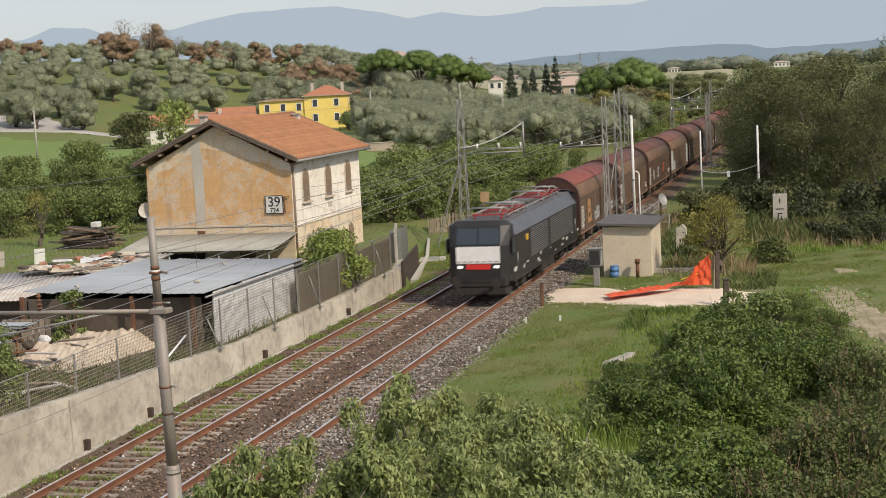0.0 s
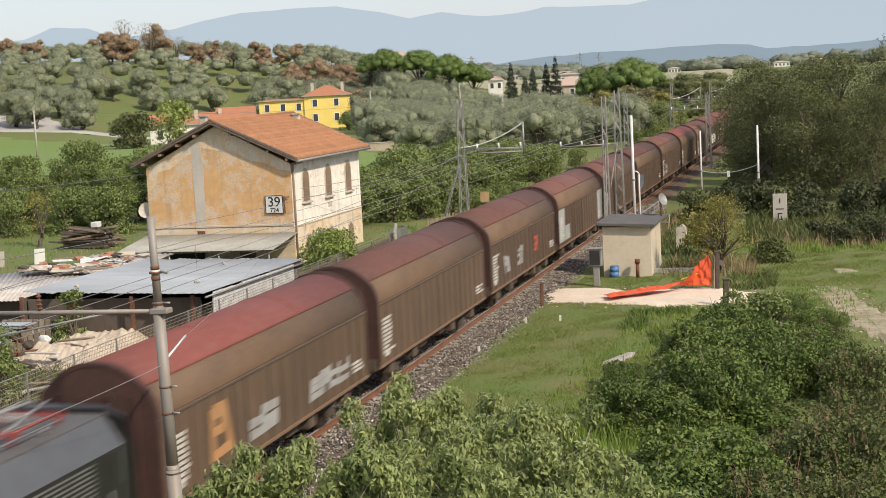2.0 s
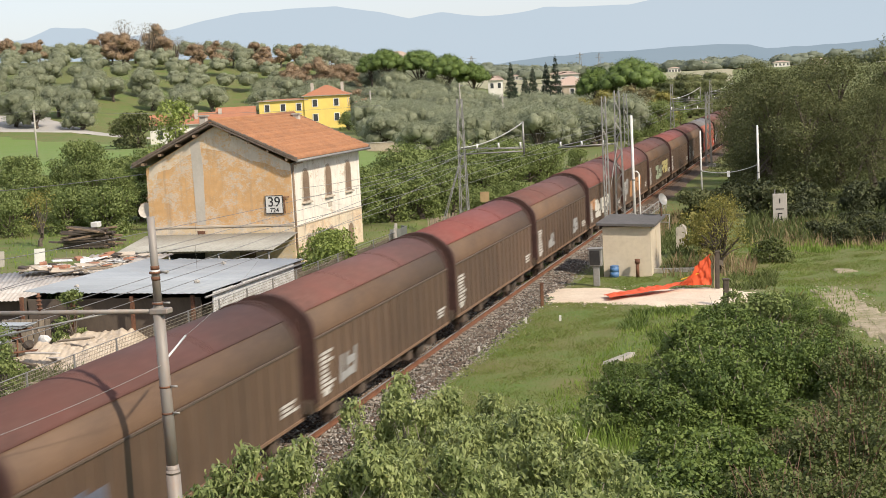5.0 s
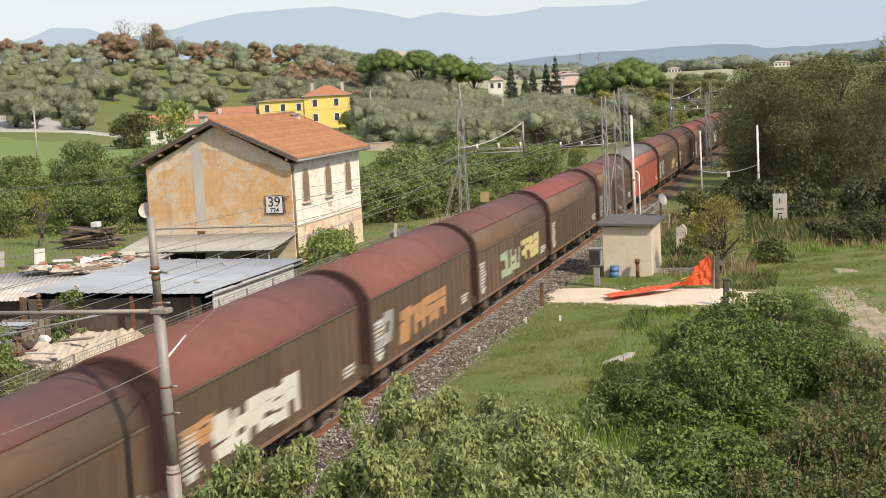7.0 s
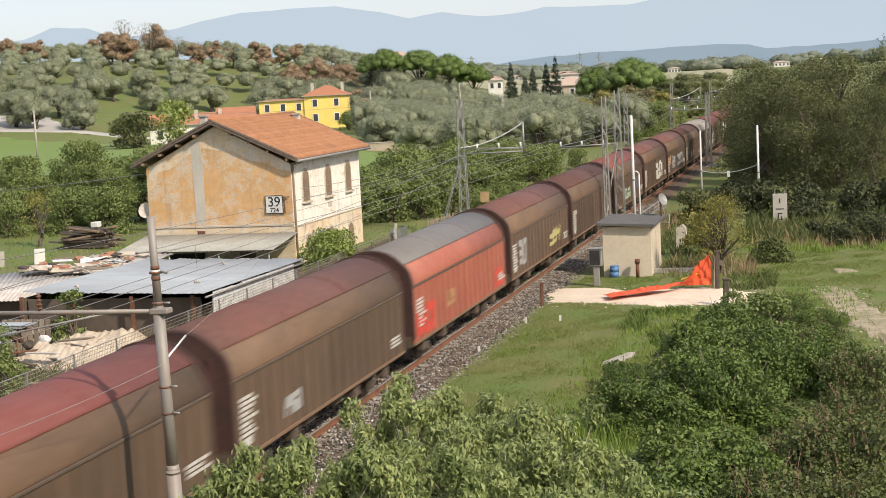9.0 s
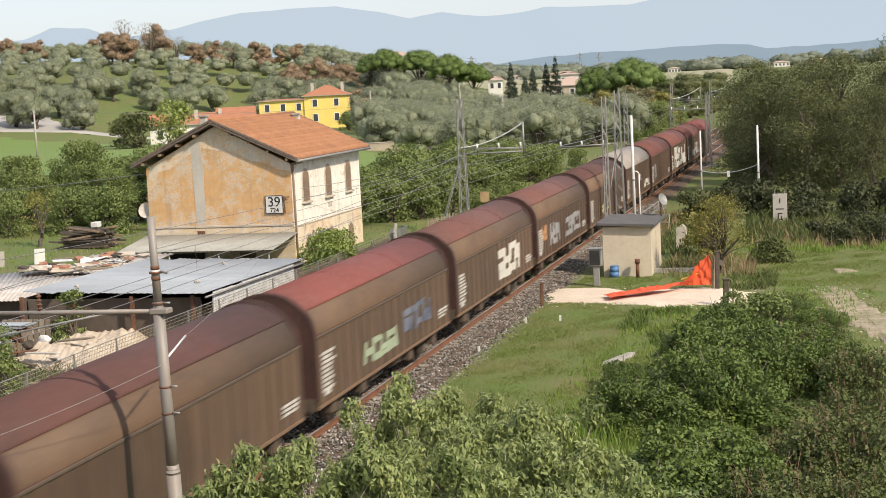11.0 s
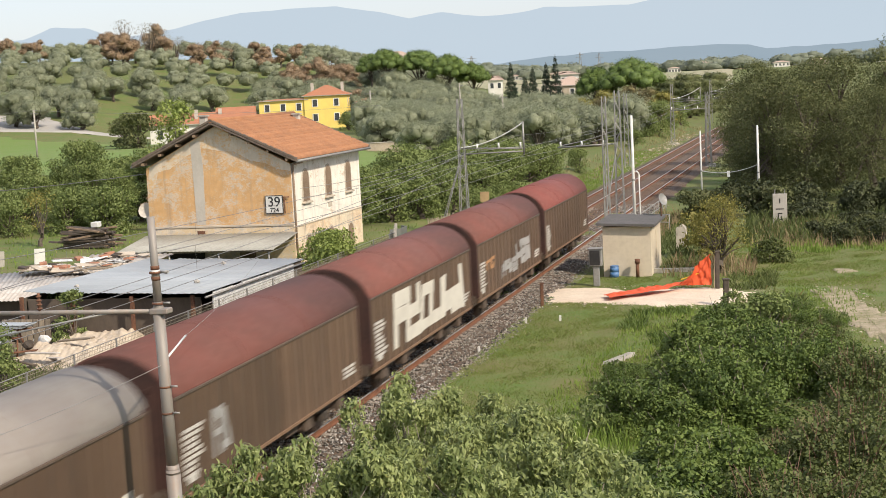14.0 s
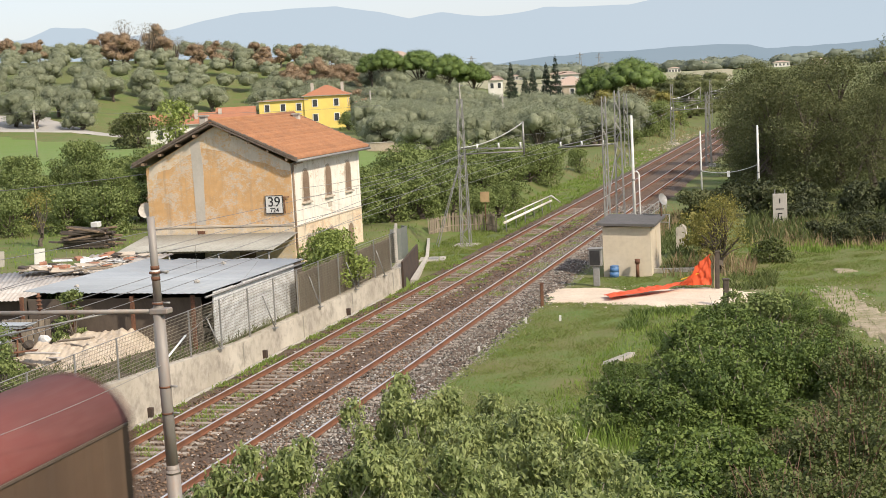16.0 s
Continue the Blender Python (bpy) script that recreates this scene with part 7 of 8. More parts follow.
def umbrella_pine(m, hgt, width, label, seed):
    g = random.Random(seed)
    t = thing("umbrella_pine", m, label, "pine tree", "umbrella pines")
    L = []
    for i in range(34):
        a, q = i * 2.4, (i / 34) ** 0.5
        L.append(((q * width * 0.38 * math.cos(a), q * width * 0.38 * math.sin(a), hgt * (0.86 - 0.27 * q * q) + g.uniform(-0.3, 0.3)), (width * 0.15, width * 0.15, hgt * 0.12)))
    part("trunk", trunk_bm(hgt * 0.62, 0.30, [l[0] for l in L], seed), M_BARK, t)
    v, f = leaves(L, 7600, 0.26, 0.4, seed, 0.0, 0.7, 0.6, 1.2)
    v, f = with_core(L, v, f, seed, 4, 0.62)
    np_part("crown", v, f, L_PINE, t, smooth=True)
    return t


for i, (x, y, hh, w) in enumerate(((-96, 314, 11, 10), (-89.5, 318, 11.5, 12), (-82.5, 316, 11.5, 11), (-78.5, 322, 10.5, 9), (-102, 322, 10, 8), (-34.5, 258, 12.6, 13.5), (-41.5, 262, 11.2, 8.5))):
    umbrella_pine(pose(x, y, h(x, y)), hh, w, "dark green umbrella pine with a flat wide crown", 200 + i)


def fir(m, hgt, width, seed):
    t = thing("fir_tree", m, "dark pointed fir tree near the farmhouse", "fir tree", "fir trees")
    part("trunk", tubed((0, 0, -0.2), (0, 0, hgt), 0.2, 0.03, 6), M_BARK, t)
    L = []
    for i in range(9):
        z = hgt * (0.15 + 0.095 * i)
        r = width * 0.5 * (1 - i / 10.0)
        for k in range(5):
            a = k * 1.257 + i
            L.append(((r * 0.55 * math.cos(a), r * 0.55 * math.sin(a), z - 0.25 + 0.5 * ((k * 7 + i * 3) % 5) / 5), (r * 0.5, r * 0.5, 0.7)))
    v, f = leaves(L, 5200, 0.32, 0.4, seed, 0.5, 0.2, 0.1)
    np_part("crown", v, f, L_FIR, t)


for i, (x, y, hh) in enumerate(((-60.5, 325, 13.4), (-63.0, 327, 11.8), (-65.5, 324, 11.0), (-68.5, 330, 9.0), (-76.5, 352, 11.5))):
    fir(pose(x, y, h(x, y)), hh, 4.6, 220 + i)

AUTUMN = [tree("autumn_tree", pose(-33.5 - 4.5 * i, 246 + 4 * i, h(-33.5 - 4.5 * i, 246 + 4 * i)), "brownish green autumn tree below the pine", "tree", "autumn trees", 7.6 - 0.6 * i, 6.8, 3600, 0.22, 0.55, (L_BROWN, L_YELLOW)[i], 231 + i, lobes=20, low=0.15, out=1.5, core=0.45) for i in range(2)]
for x, y, s, k in ((-30.0, 240, 0.95, 0), (-37.0, 238, 0.8, 0), (-28.5, 252, 0.9, 1), (-41.5, 247, 0.85, 1), (-45.5, 252, 0.75, 0), (-30.5, 226, 0.6, 1), (-34.5, 222, 0.55, 0)):
    put(AUTUMN[k], x, y, s, 63 * s + x)
DARK = tree("dark_tree", pose(-27.5, 285, h(-27.5, 285)), "dark green round tree beside the far line", "tree", "dark lineside trees", 7.6, 7.6, 4200, 0.24, 0.55, L_WOOD, 236, lobes=18, low=0.1, out=1.5, core=0.6)
for x, y, s in ((-31.5, 292, 1.0), (-25.5, 300, 1.05), (-30.0, 312, 1.1), (-26.0, 330, 1.1), (-35, 310, 1.0)):
    put(DARK, x, y, s, 40 * s + x)

# wood on the bank beside the line
WOODS = [tree("woodland_tree", pose(-5.0 + 5 * i, 114 + 3 * i, h(-5.0 + 5 * i, 114 + 3 * i)), "dense dark green woodland tree beside the line", "tree", "wood beside the line", 9.4 + 0.6 * i, 7.6 + 0.4 * i, 17000, 0.17, 0.5, L_WOOD, 300 + i, lobes=30, low=0.02, trunk=0.5, shell=0.35, out=1.3) for i in range(3)]
for x, y, s in ((-6.4, 122.5, 0.9), (-6.2, 131, 0.98), (-2.5, 110, 0.86), (2.0, 108, 0.72), (6.5, 112, 0.76), (10.5, 110, 0.8), (14.5, 116, 0.8), (-3.0, 122, 0.97), (3.0, 126, 0.8), (9, 128, 0.8), (15, 130, 0.85), (20, 124, 0.85), (-8.2, 142, 1.0), (-9.0, 156, 0.9), (-7.4, 172, 0.95), (-8.0, 190, 1.0), (-2, 150, 1.0), (-9.5, 212, 0.95), (-10.2, 236, 0.95)):
    put(g_.choice(WOODS), x, y, s * g_.uniform(0.95, 1.05), g_.uniform(0, 360))

# shrubs between the house and the line, hedge behind the house
SHRUBS = [tree("shrub", pose(-27.5 - 3.2 * i, 106 + 2 * i, h(-27.5 - 3.2 * i, 106)), "leafy green shrub at the edge of the field", "shrub", "lineside shrubs", 3.2 + 0.3 * i, 4.2, 4200, 0.17, 0.6, L_SHRUB, 330 + i, lobes=18, low=0.0, trunk=0.2, out=1.2) for i in range(3)]
for x, y, s in ((-29, 112, 1.1), (-32.5, 110, 1.2), (-34, 116, 1.2), (-31, 120, 1.2), (-28, 126, 1.15), (-33, 128, 1.2), (-29, 134, 1.1), (-27, 141, 0.9), (-26.5, 119, 1.0), (-25.8, 112, 0.85), (-25.2, 104, 0.8), (-27.4, 100, 0.95), (-30, 102, 1.0), (-26.0, 150, 0.7), (-31, 142, 1.0), (-26, 133, 0.9)):
    put(g_.choice(SHRUBS), x, y, s * g_.uniform(0.9, 1.05), g_.uniform(0, 360), 1.05)
for x, y, s in ((-30.6, 91.5, 1.0), (-29.2, 94.5, 1.15), (-27.6, 96.5, 1.1), (-31.8, 96.0, 1.25), (-26.2, 99.5, 1.0), (-29.0, 99.0, 1.3), (-32.5, 101.0, 1.3), (-24.6, 100.5, 0.75), (-24.4, 106.0, 0.9), (-24.6, 112.0, 0.85)):
    put(g_.choice(SHRUBS), x, y, 0.82 * s, g_.uniform(0, 360), 1.0)
for _ in range(34):
    x, y = g_.uniform(-43, -26), g_.uniform(102, 146)
    if x > -0.30 * y:
        put(g_.choice(SHRUBS), x, y, g_.uniform(0.8, 1.15), g_.uniform(0, 360), g_.uniform(0.75, 1.0))
for _ in range(34):
    x, y = g_.uniform(-40, -25.5), g_.uniform(190, 340)
    put(g_.choice(SHRUBS), x, y, g_.uniform(0.7, 1.5), g_.uniform(0, 360), g_.uniform(0.8, 1.3))
BIG = [tree("garden_tree", pose(-50 - 5 * i, 101, h(-50, 101)), "green garden tree behind the old house", "tree", "garden trees", 5.4 + 0.7 * i, 5.2, 7000, 0.18, 0.55, L_SHRUB, 350 + i, lobes=22, low=0.0, trunk=0.3) for i in range(2)]
for x, y, s in ((-46.5, 97, 0.85), (-49.5, 95, 0.9), (-53.5, 99, 0.95), (-57.5, 97, 1.0), (-61.0, 102, 1.0), (-65, 100, 1.0), (-69, 106, 1.0), (-44.5, 104, 1.0), (-48, 108, 0.95), (-55, 110, 1.0), (-63, 112, 1.0), (-73, 112, 1.1), (-41.5, 108, 0.8)):
    put(g_.choice(BIG), x, y, s * g_.uniform(0.8, 0.95), g_.uniform(0, 360), 0.9)
for _ in range(14):
    put(g_.choice(SHRUBS), g_.uniform(-66, -47), g_.uniform(88.5, 94), g_.uniform(0.7, 1.0), g_.uniform(0, 360))
for _ in range(24):
    put(g_.choice(SHRUBS), g_.uniform(-74, -40), g_.uniform(93, 118), g_.uniform(0.8, 1.3), g_.uniform(0, 360), g_.uniform(0.8, 1.1))
tree("poplar_tree", pose(-45.6, 97.0, h(-45.6, 97)), "pale green slender poplar behind the house", "poplar", "", 9.0, 4.4, 2300, 0.20, 0.75, L_VINE, 370, lobes=16, low=0.3, flat=1.1)
tree("bare_orchard_tree", pose(-49.6, 84.5, h(-49.6, 84.5)), "half-bare young fruit tree on the lawn", "fruit tree", "", 3.6, 3.0, 420, 0.15, 0.6, L_YELLOW, 371, lobes=10)
tree("bare_orchard_tree", pose(-45.2, 92.0, h(-45.2, 92)), "pinkish withering shrub on the lawn", "fruit tree", "", 3.2, 2.2, 800, 0.18, 0.5, L_RUSSET, 372, lobes=7)
tree("dark_yard_tree", pose(-103, 206, h(-103, 206)), "dark green tree in the yard by the road", "tree", "yard trees", 5.6, 8.5, 2600, 0.4, 0.6, L_WOOD, 373, lobes=12, low=0.0)
tree("dark_yard_tree", pose(-109, 214, h(-109, 214)), "dark green tree in the yard by the road", "tree", "yard trees", 5.6, 7.0, 2200, 0.4, 0.6, L_WOOD, 374, lobes=12, low=0.0)
for x, y, s in ((-88, 262, 1.1), (-84, 268, 1.2), (-80, 262, 1.1), (-77, 270, 1.1), (-73, 262, 1.0), (-70, 268, 0.9), (-91, 270, 0.9)):
    put(SHRUBS[1], x, y, s, 50 * s)

# vine bush over the fence, yard saplings
tree("vine_bush", pose(-23.6, 66.5, h(-23.6, 66.5)), "bright green vine bush spilling over the fence", "bush", "", 2.5, 3.6, 4200, 0.14, 0.7, L_VINE, 380, lobes=18, low=0.25, trunk=0.35)
tree("vine_bush", pose(-22.0, 62.8, h(-22.0, 62.8)), "bright green vine bush spilling over the fence", "bush", "", 2.3, 3.4, 3600, 0.14, 0.7, L_VINE, 381, lobes=14, low=0.15, trunk=0.3)
for i, (x, y, hh, w) in enumerate(((-26.0, 41.2, 2.0, 2.2), (-29.6, 50.8, 1.9, 1.3), (-27.2, 48.0, 2.6, 1.6), (-27.6, 43.4, 2.0, 2.2), (-24.9, 39.5, 1.6, 2.0))):
    tree("yard_sapling", pose(x, y, h(x, y)), "scrubby sapling among the scrap behind the fence", "sapling", "yard saplings", hh, w, 1300, 0.12, 0.5, L_SHRUB, 385 + i, lobes=8, low=0.2)

# shrub beside the hut, dry weeds
tree("yellowing_shrub", pose(-5.9, 74.0, h(-5.9, 74)), "yellowing green shrub beside the hut", "shrub", "", 4.1, 4.0, 3800, 0.11, 0.5, L_YELLOW, 390, lobes=34, low=0.3, trunk=0.3, shell=0.15)
tree("yellowing_shrub", pose(-7.2, 80.5, h(-7.2, 80)), "yellowing green shrub behind the hut", "shrub", "", 2.6, 3.2, 1700, 0.2, 0.6, L_YELLOW, 391, lobes=10, low=0.0, trunk=0.3)
tree("yellowing_shrub", pose(-3.6, 78.0, h(-3.6, 78)), "dull green shrub at the edge of the meadow", "shrub", "", 1.3, 2.6, 1700, 0.14, 0.6, L_DULL, 392, lobes=10, low=0.0, trunk=0.3)
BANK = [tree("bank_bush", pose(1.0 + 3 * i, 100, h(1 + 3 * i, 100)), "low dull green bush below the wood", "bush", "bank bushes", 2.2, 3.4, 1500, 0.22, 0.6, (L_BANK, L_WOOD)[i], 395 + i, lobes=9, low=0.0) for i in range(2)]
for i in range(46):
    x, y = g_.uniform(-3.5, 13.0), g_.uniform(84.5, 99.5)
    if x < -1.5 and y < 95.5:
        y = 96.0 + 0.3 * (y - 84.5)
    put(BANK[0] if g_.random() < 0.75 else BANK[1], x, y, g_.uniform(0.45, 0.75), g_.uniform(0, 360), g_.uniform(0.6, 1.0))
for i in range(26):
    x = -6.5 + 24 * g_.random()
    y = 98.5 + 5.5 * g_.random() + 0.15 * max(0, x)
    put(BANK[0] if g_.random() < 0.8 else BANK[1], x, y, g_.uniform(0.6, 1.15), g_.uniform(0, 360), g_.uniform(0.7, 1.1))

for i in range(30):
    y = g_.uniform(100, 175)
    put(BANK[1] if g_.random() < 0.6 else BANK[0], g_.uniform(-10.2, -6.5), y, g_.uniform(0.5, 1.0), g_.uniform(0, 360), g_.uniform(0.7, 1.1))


def stalks(name, n, region, hgt, material, label, seed, width=0.02, bend=0.35, category="grass", level=-0.22, lift=0.0):
    """Blades or stalks rooted in a region given as (x0, x1, y0, y1) boxes."""
    g = np.random.default_rng(seed)
    ws = np.array([(b - a) * (d - c) for a, b, c, d in region])
    k = g.choice(len(region), n, p=ws / ws.sum())
    B = np.array(region)[k]
    x = B[:, 0] + (B[:, 1] - B[:, 0]) * g.random(n)
    y = B[:, 2] + (B[:, 3] - B[:, 2]) * g.random(n)
    keep = np.array([noise.noise(Vector((a * 0.8, b * 0.8, seed))) for a, b in zip(x, y)]) > level
    x, y = x[keep], y[keep]
    n = len(x)
    z = height(x, y) + lift
    a = g.random(n) * 6.28
    hh = hgt * (0.4 + 0.9 * g.random(n) ** 2)
    w = width * (0.6 + 0.8 * g.random(n))
    dx, dy = np.cos(a), np.sin(a)
    bx, by = bend * hh * (g.random(n) - 0.5) * 2, bend * hh * (g.random(n) - 0.5) * 2
    v = np.stack([np.stack([x - dx * w, y - dy * w, z - 0.02], 1), np.stack([x + dx * w, y + dy * w, z - 0.02], 1), np.stack([x + bx * 0.5 + dx * w * 0.8, y + by * 0.5 + dy * w * 0.8, z + hh * 0.6], 1), np.stack([x + bx, y + by, z + hh], 1)], 1).reshape(-1, 3)
    f = np.arange(4 * n).reshape(n, 4)
    tagged(np_part(name, v, f, material), label, category, kind="stuff")


stalks("lawn_grass", 270000, [(-12.9, -4.5, 40, 65), (-12.6, -8.6, 67, 73), (-8, 4, 69, 86), (3, 12, 48, 86)], 0.055, L_LAWN, "short rough green lawn grass", 1, 0.011, 1.6, level=-1)
stalks("dead_lawn_grass", 60000, [(-12.9, -3.5, 40, 65), (-8, 4, 69, 92), (3, 12, 48, 96)], 0.06, L_DEAD, "withered yellow-brown patches in the lawn", 11, 0.011, 1.4, level=0.0)
stalks("verge_grass", 24000, [(-21.0, -20.0, 22, 80), (-24.5, -20.1, 76, 97), (-21.2, -20.6, 97, 130)], 0.09, L_LAWN, "weedy grass strip along the wall foot", 2, 0.018, lift=0.06)
stalks("track_weeds", 42000, [(-19.6, -18.45, 26, 105), (-20.9, -20.0, 24, 80), (-18.0, -17.0, 66, 105), (-16.1, -14.8, 66, 105)], 0.10, L_GRASS, "green weeds between the rails", 3, 0.018, 0.8, level=0.08, lift=0.15)
stalks("dry_weeds", 9000, [(-8.6, -4.2, 72.5, 79), (-5, 12, 83, 97), (-12.8, -10.5, 88, 105)], 0.6, L_DRY, "dry yellow-brown weeds and stalks", 4, 0.02)
stalks("far_yard_grass", 14000, [(-55, -22, 60, 92), (-58, -30, 92, 150)], 0.2, L_GRASS, "mown green grass round the old house", 5, 0.03)

stalks("embankment_weeds", 16000, [(-25.5, -21.2, 97, 190)], 0.2, L_GRASS, "low green weeds on the embankment", 12, 0.035, 0.8)
stalks("dry_embankment_weeds", 7000, [(-28, -21.4, 140, 260)], 0.4, L_DEAD, "withered weeds on the far embankment", 18, 0.04, level=0.1)
stalks("bank_weeds", 9000, [(-5, 12, 81.5, 92)], 0.3, L_GRASS, "green weeds at the foot of the bank", 13, 0.03)

stalks("lawn_weeds", 5200, [(-8.8, -4.6, 56.0, 62.8), (-7.0, -4.4, 54.0, 57)], 0.26, L_BRAMBLE, "dark leafy weeds between lawn and brambles", 14, 0.025, 0.9, level=0.06)
stalks("stake_weeds", 2600, [(-5.2, -3.0, 68.0, 73.5), (-4.0, -1.6, 61.5, 66.0)], 0.3, L_DULL, "dull low weeds round the charred stakes", 15, 0.02, 0.9)
stalks("path_grass", 26000, [(-3.4, 3.6, 54, 69)], 0.06, L_LAWN, "short grass round the beaten path", 16, 0.011, 1.3, level=0.0)
stalks("hut_weeds", 8000, [(-13.0, -7.2, 78.5, 104), (-9.0, -5.5, 74, 79)], 0.4, L_DULL, "dull green and brown weeds behind the hut", 19, 0.025, 0.7)
stalks("board_weeds", 6500, [(-6.0, 2.5, 86, 99)], 0.75, L_DULL, "tall dull weeds round the signal board", 20, 0.03, 0.6)
stalks("yard_weeds", 9000, [(-28, -21.8, 36, 49), (-21.95, -21.6, 42, 69.5)], 0.3, L_DULL, "weeds growing behind the fence", 17, 0.02, 0.8)

pebbles("verge_stones", 500, [(-24.8, 150), (-21.3, 150), (-21.3, 235), (-23.5, 235)], 0.08, 0.28, M_PEBBLE, "pale stones along the far verge", 33)

# bramble thicket on the lawn
BRAMBLE_AREA = [(-7.7, 46.5), (-6.2, 50.5), (-3.9, 55), (-2.6, 62.6), (-0.9, 62.4), (0.4, 52), (1.8, 46), (2.4, 36), (2.2, 25), (-2.0, 25), (-5.8, 27.0), (-6.8, 38.5)]


def bramble(m, seed, lmat, hgt, w, n, size):
    g = random.Random(seed)
    t = thing("bramble_bush", m, "dense dark green bramble bush on the meadow" if lmat is L_BRAMBLE else "dull green bramble bush with dry stems", "bush", "bramble thicket")
    L = []
    for i in range(15):
        a, q = i * 2.4, (i / 15) ** 0.5 * w * 0.42
        r = w * g.uniform(0.11, 0.2)
        L.append(((q * math.cos(a), q * math.sin(a), hgt * g.uniform(0.22, 0.78)), (r, r, r * 0.85)))
    bm = bmesh.new()
    for l in L * (3 if lmat is L_DULL else 1):
        e = Vector(l[0]) + Vector((g.uniform(-0.3, 0.3), g.uniform(-0.3, 0.3), 0))
        tube(bm, (e.x * 0.3, e.y * 0.3, -0.1), e * 0.7, 0.02, 0.015, 4, False)
        tube(bm, e * 0.7, e + Vector((g.uniform(-0.5, 0.5), g.uniform(-0.5, 0.5), g.uniform(0.2, 0.7))), 0.015, 0.006, 4, False)
    part("cane_tangle", bm, M_CANE if lmat is L_DULL else M_TWIG, t)
    v, f = leaves(L, n, size, 0.7, seed, 0.1, 0.5, 0.9, 0.6)
    np_part("foliage", v, f, lmat, t)
    return t


BR = [bramble(pose(-4 + 0.8 * i, 44 + 3 * i, h(-4, 44)), 400 + i, (L_BRAMBLE, L_LIGHT, L_DULL)[i], 1.7, 3.2, (5200, 4800, 3000)[i], (0.105, 0.12, 0.10)[i]) for i in range(3)]
gb = random.Random(77)
placed = 0
while placed < 104:
    x, y = gb.uniform(-9, 2.4), gb.uniform(25, 63)
    if not inside(x, y, BRAMBLE_AREA):
        continue
    dry = (x > -1.4 and y < 56)
    edge = all(inside(x + dx, y + dy, BRAMBLE_AREA) for dx, dy in ((1.3, 0), (-1.3, 0), (0, 3), (0, -3)))
    put(BR[2] if dry and gb.random() < 0.55 else BR[0 if gb.random() < 0.5 else 1], x, y, (gb.uniform(0.75, 1.05) if y < 52 else gb.uniform(0.5, 0.65)) if edge else gb.uniform(0.36, 0.52), gb.uniform(0, 360), gb.uniform(0.45, 1.3))
    placed += 1
bramble(pose(-3.2, 56.8, h(-3.2, 56.8)), 410, L_SHRUB, 1.7, 3.0, 4000, 0.13)

# broad-leaved young trees in front, on the slope below the viewpoint
FORE = [
    [((-8.2, 16.4, 4.05), 0.75), ((-8.15, 17.5, 3.85), 0.75), ((-7.9, 18.8, 3.95), 0.85), ((-7.2, 19.0, 3.95), 0.85), ((-6.5, 19.2, 3.85), 0.85), ((-7.3, 18.0, 3.3), 1.1), ((-6.3, 17.8, 3.2), 1.1), ((-5.6, 19.4, 3.4), 1.0)],
    [((-7.9, 24.1, 3.35), 0.85), ((-7.45, 25.3, 3.45), 0.9), ((-6.7, 25.4, 3.4), 0.9), ((-7.0, 23.6, 2.9), 1.2), ((-6.2, 23.8, 3.0), 1.2), ((-7.6, 22.4, 2.7), 1.1), ((-5.9, 25.3, 3.0), 1.0)],
    [((-5.75, 20.5, 3.5), 0.95), ((-5.4, 23.6, 3.2), 1.0), ((-4.8, 20.7, 3.3), 0.95), ((-4.1, 21.8, 3.25), 0.95), ((-4.9, 24.6, 3.05), 0.9), ((-3.5, 20.7, 3.1), 0.9), ((-4.9, 22.2, 2.8), 1.2), ((-3.9, 19.6, 2.9), 1.1), ((-5.0, 18.8, 3.0), 1.1), ((-3.0, 22.6, 2.4), 0.9)],
]


def fore_tree(lobes, seed, lift):
    g = random.Random(seed)
    cx = sum(l[0][0] for l in lobes) / len(lobes)
    cy = sum(l[0][1] for l in lobes) / len(lobes)
    z0 = h(cx, cy)
    t = thing("broadleaf_bush", pose(cx, cy, z0), "pale green broad-leaved bush with drooping leaves", "bush", "bushes on the slope")
    L = []
    for c, r in lobes:
        # each lobe is a cluster of small sprays with gaps between them
        for _ in range(14):
            o = Vector((g.uniform(-1, 1), g.uniform(-1, 1), g.uniform(-0.9, 0.95))) * r * 0.72
            rr = r * g.uniform(0.22, 0.36)
            L.append(((c[0] - cx + o.x, c[1] - cy + o.y, c[2] - z0 + o.z + lift), (rr, rr, rr * 1.1)))
    part("trunk", trunk_bm(1.4, 0.09, [l[0] for l in L], seed), M_TWIG, t)
    v, f = leaves(L, 4600 * len(lobes), 0.115, 0.34, seed, 0.6, 0.1, 0.25)
    np_part("foliage", v, f, L_BROAD, t)


for i, l in enumerate(FORE):
    fore_tree(l, 500 + i, (0.12, 0.1, 0.2)[i])

# pebbles on the path and rough weeds at its edges
stalks("path_weeds", 4200, [(-2.6, 4.6, 47, 74)], 0.12, L_GRASS, "weeds at the edge of the stony path", 6, 0.02)
stalks("bramble_skirt_weeds", 5000, [(-9.0, -5.5, 40, 52), (-8.5, -3.5, 52, 63), (-2.5, 0.5, 58, 68)], 0.2, L_GRASS, "tall weeds round the brambles", 7, 0.025)
stalks("slope_weeds", 9000, [(-4.5, 2.5, 26, 34), (-7.5, -2.5, 32, 42)], 0.7, L_GRASS, "tall grass on the slope below", 8, 0.015)
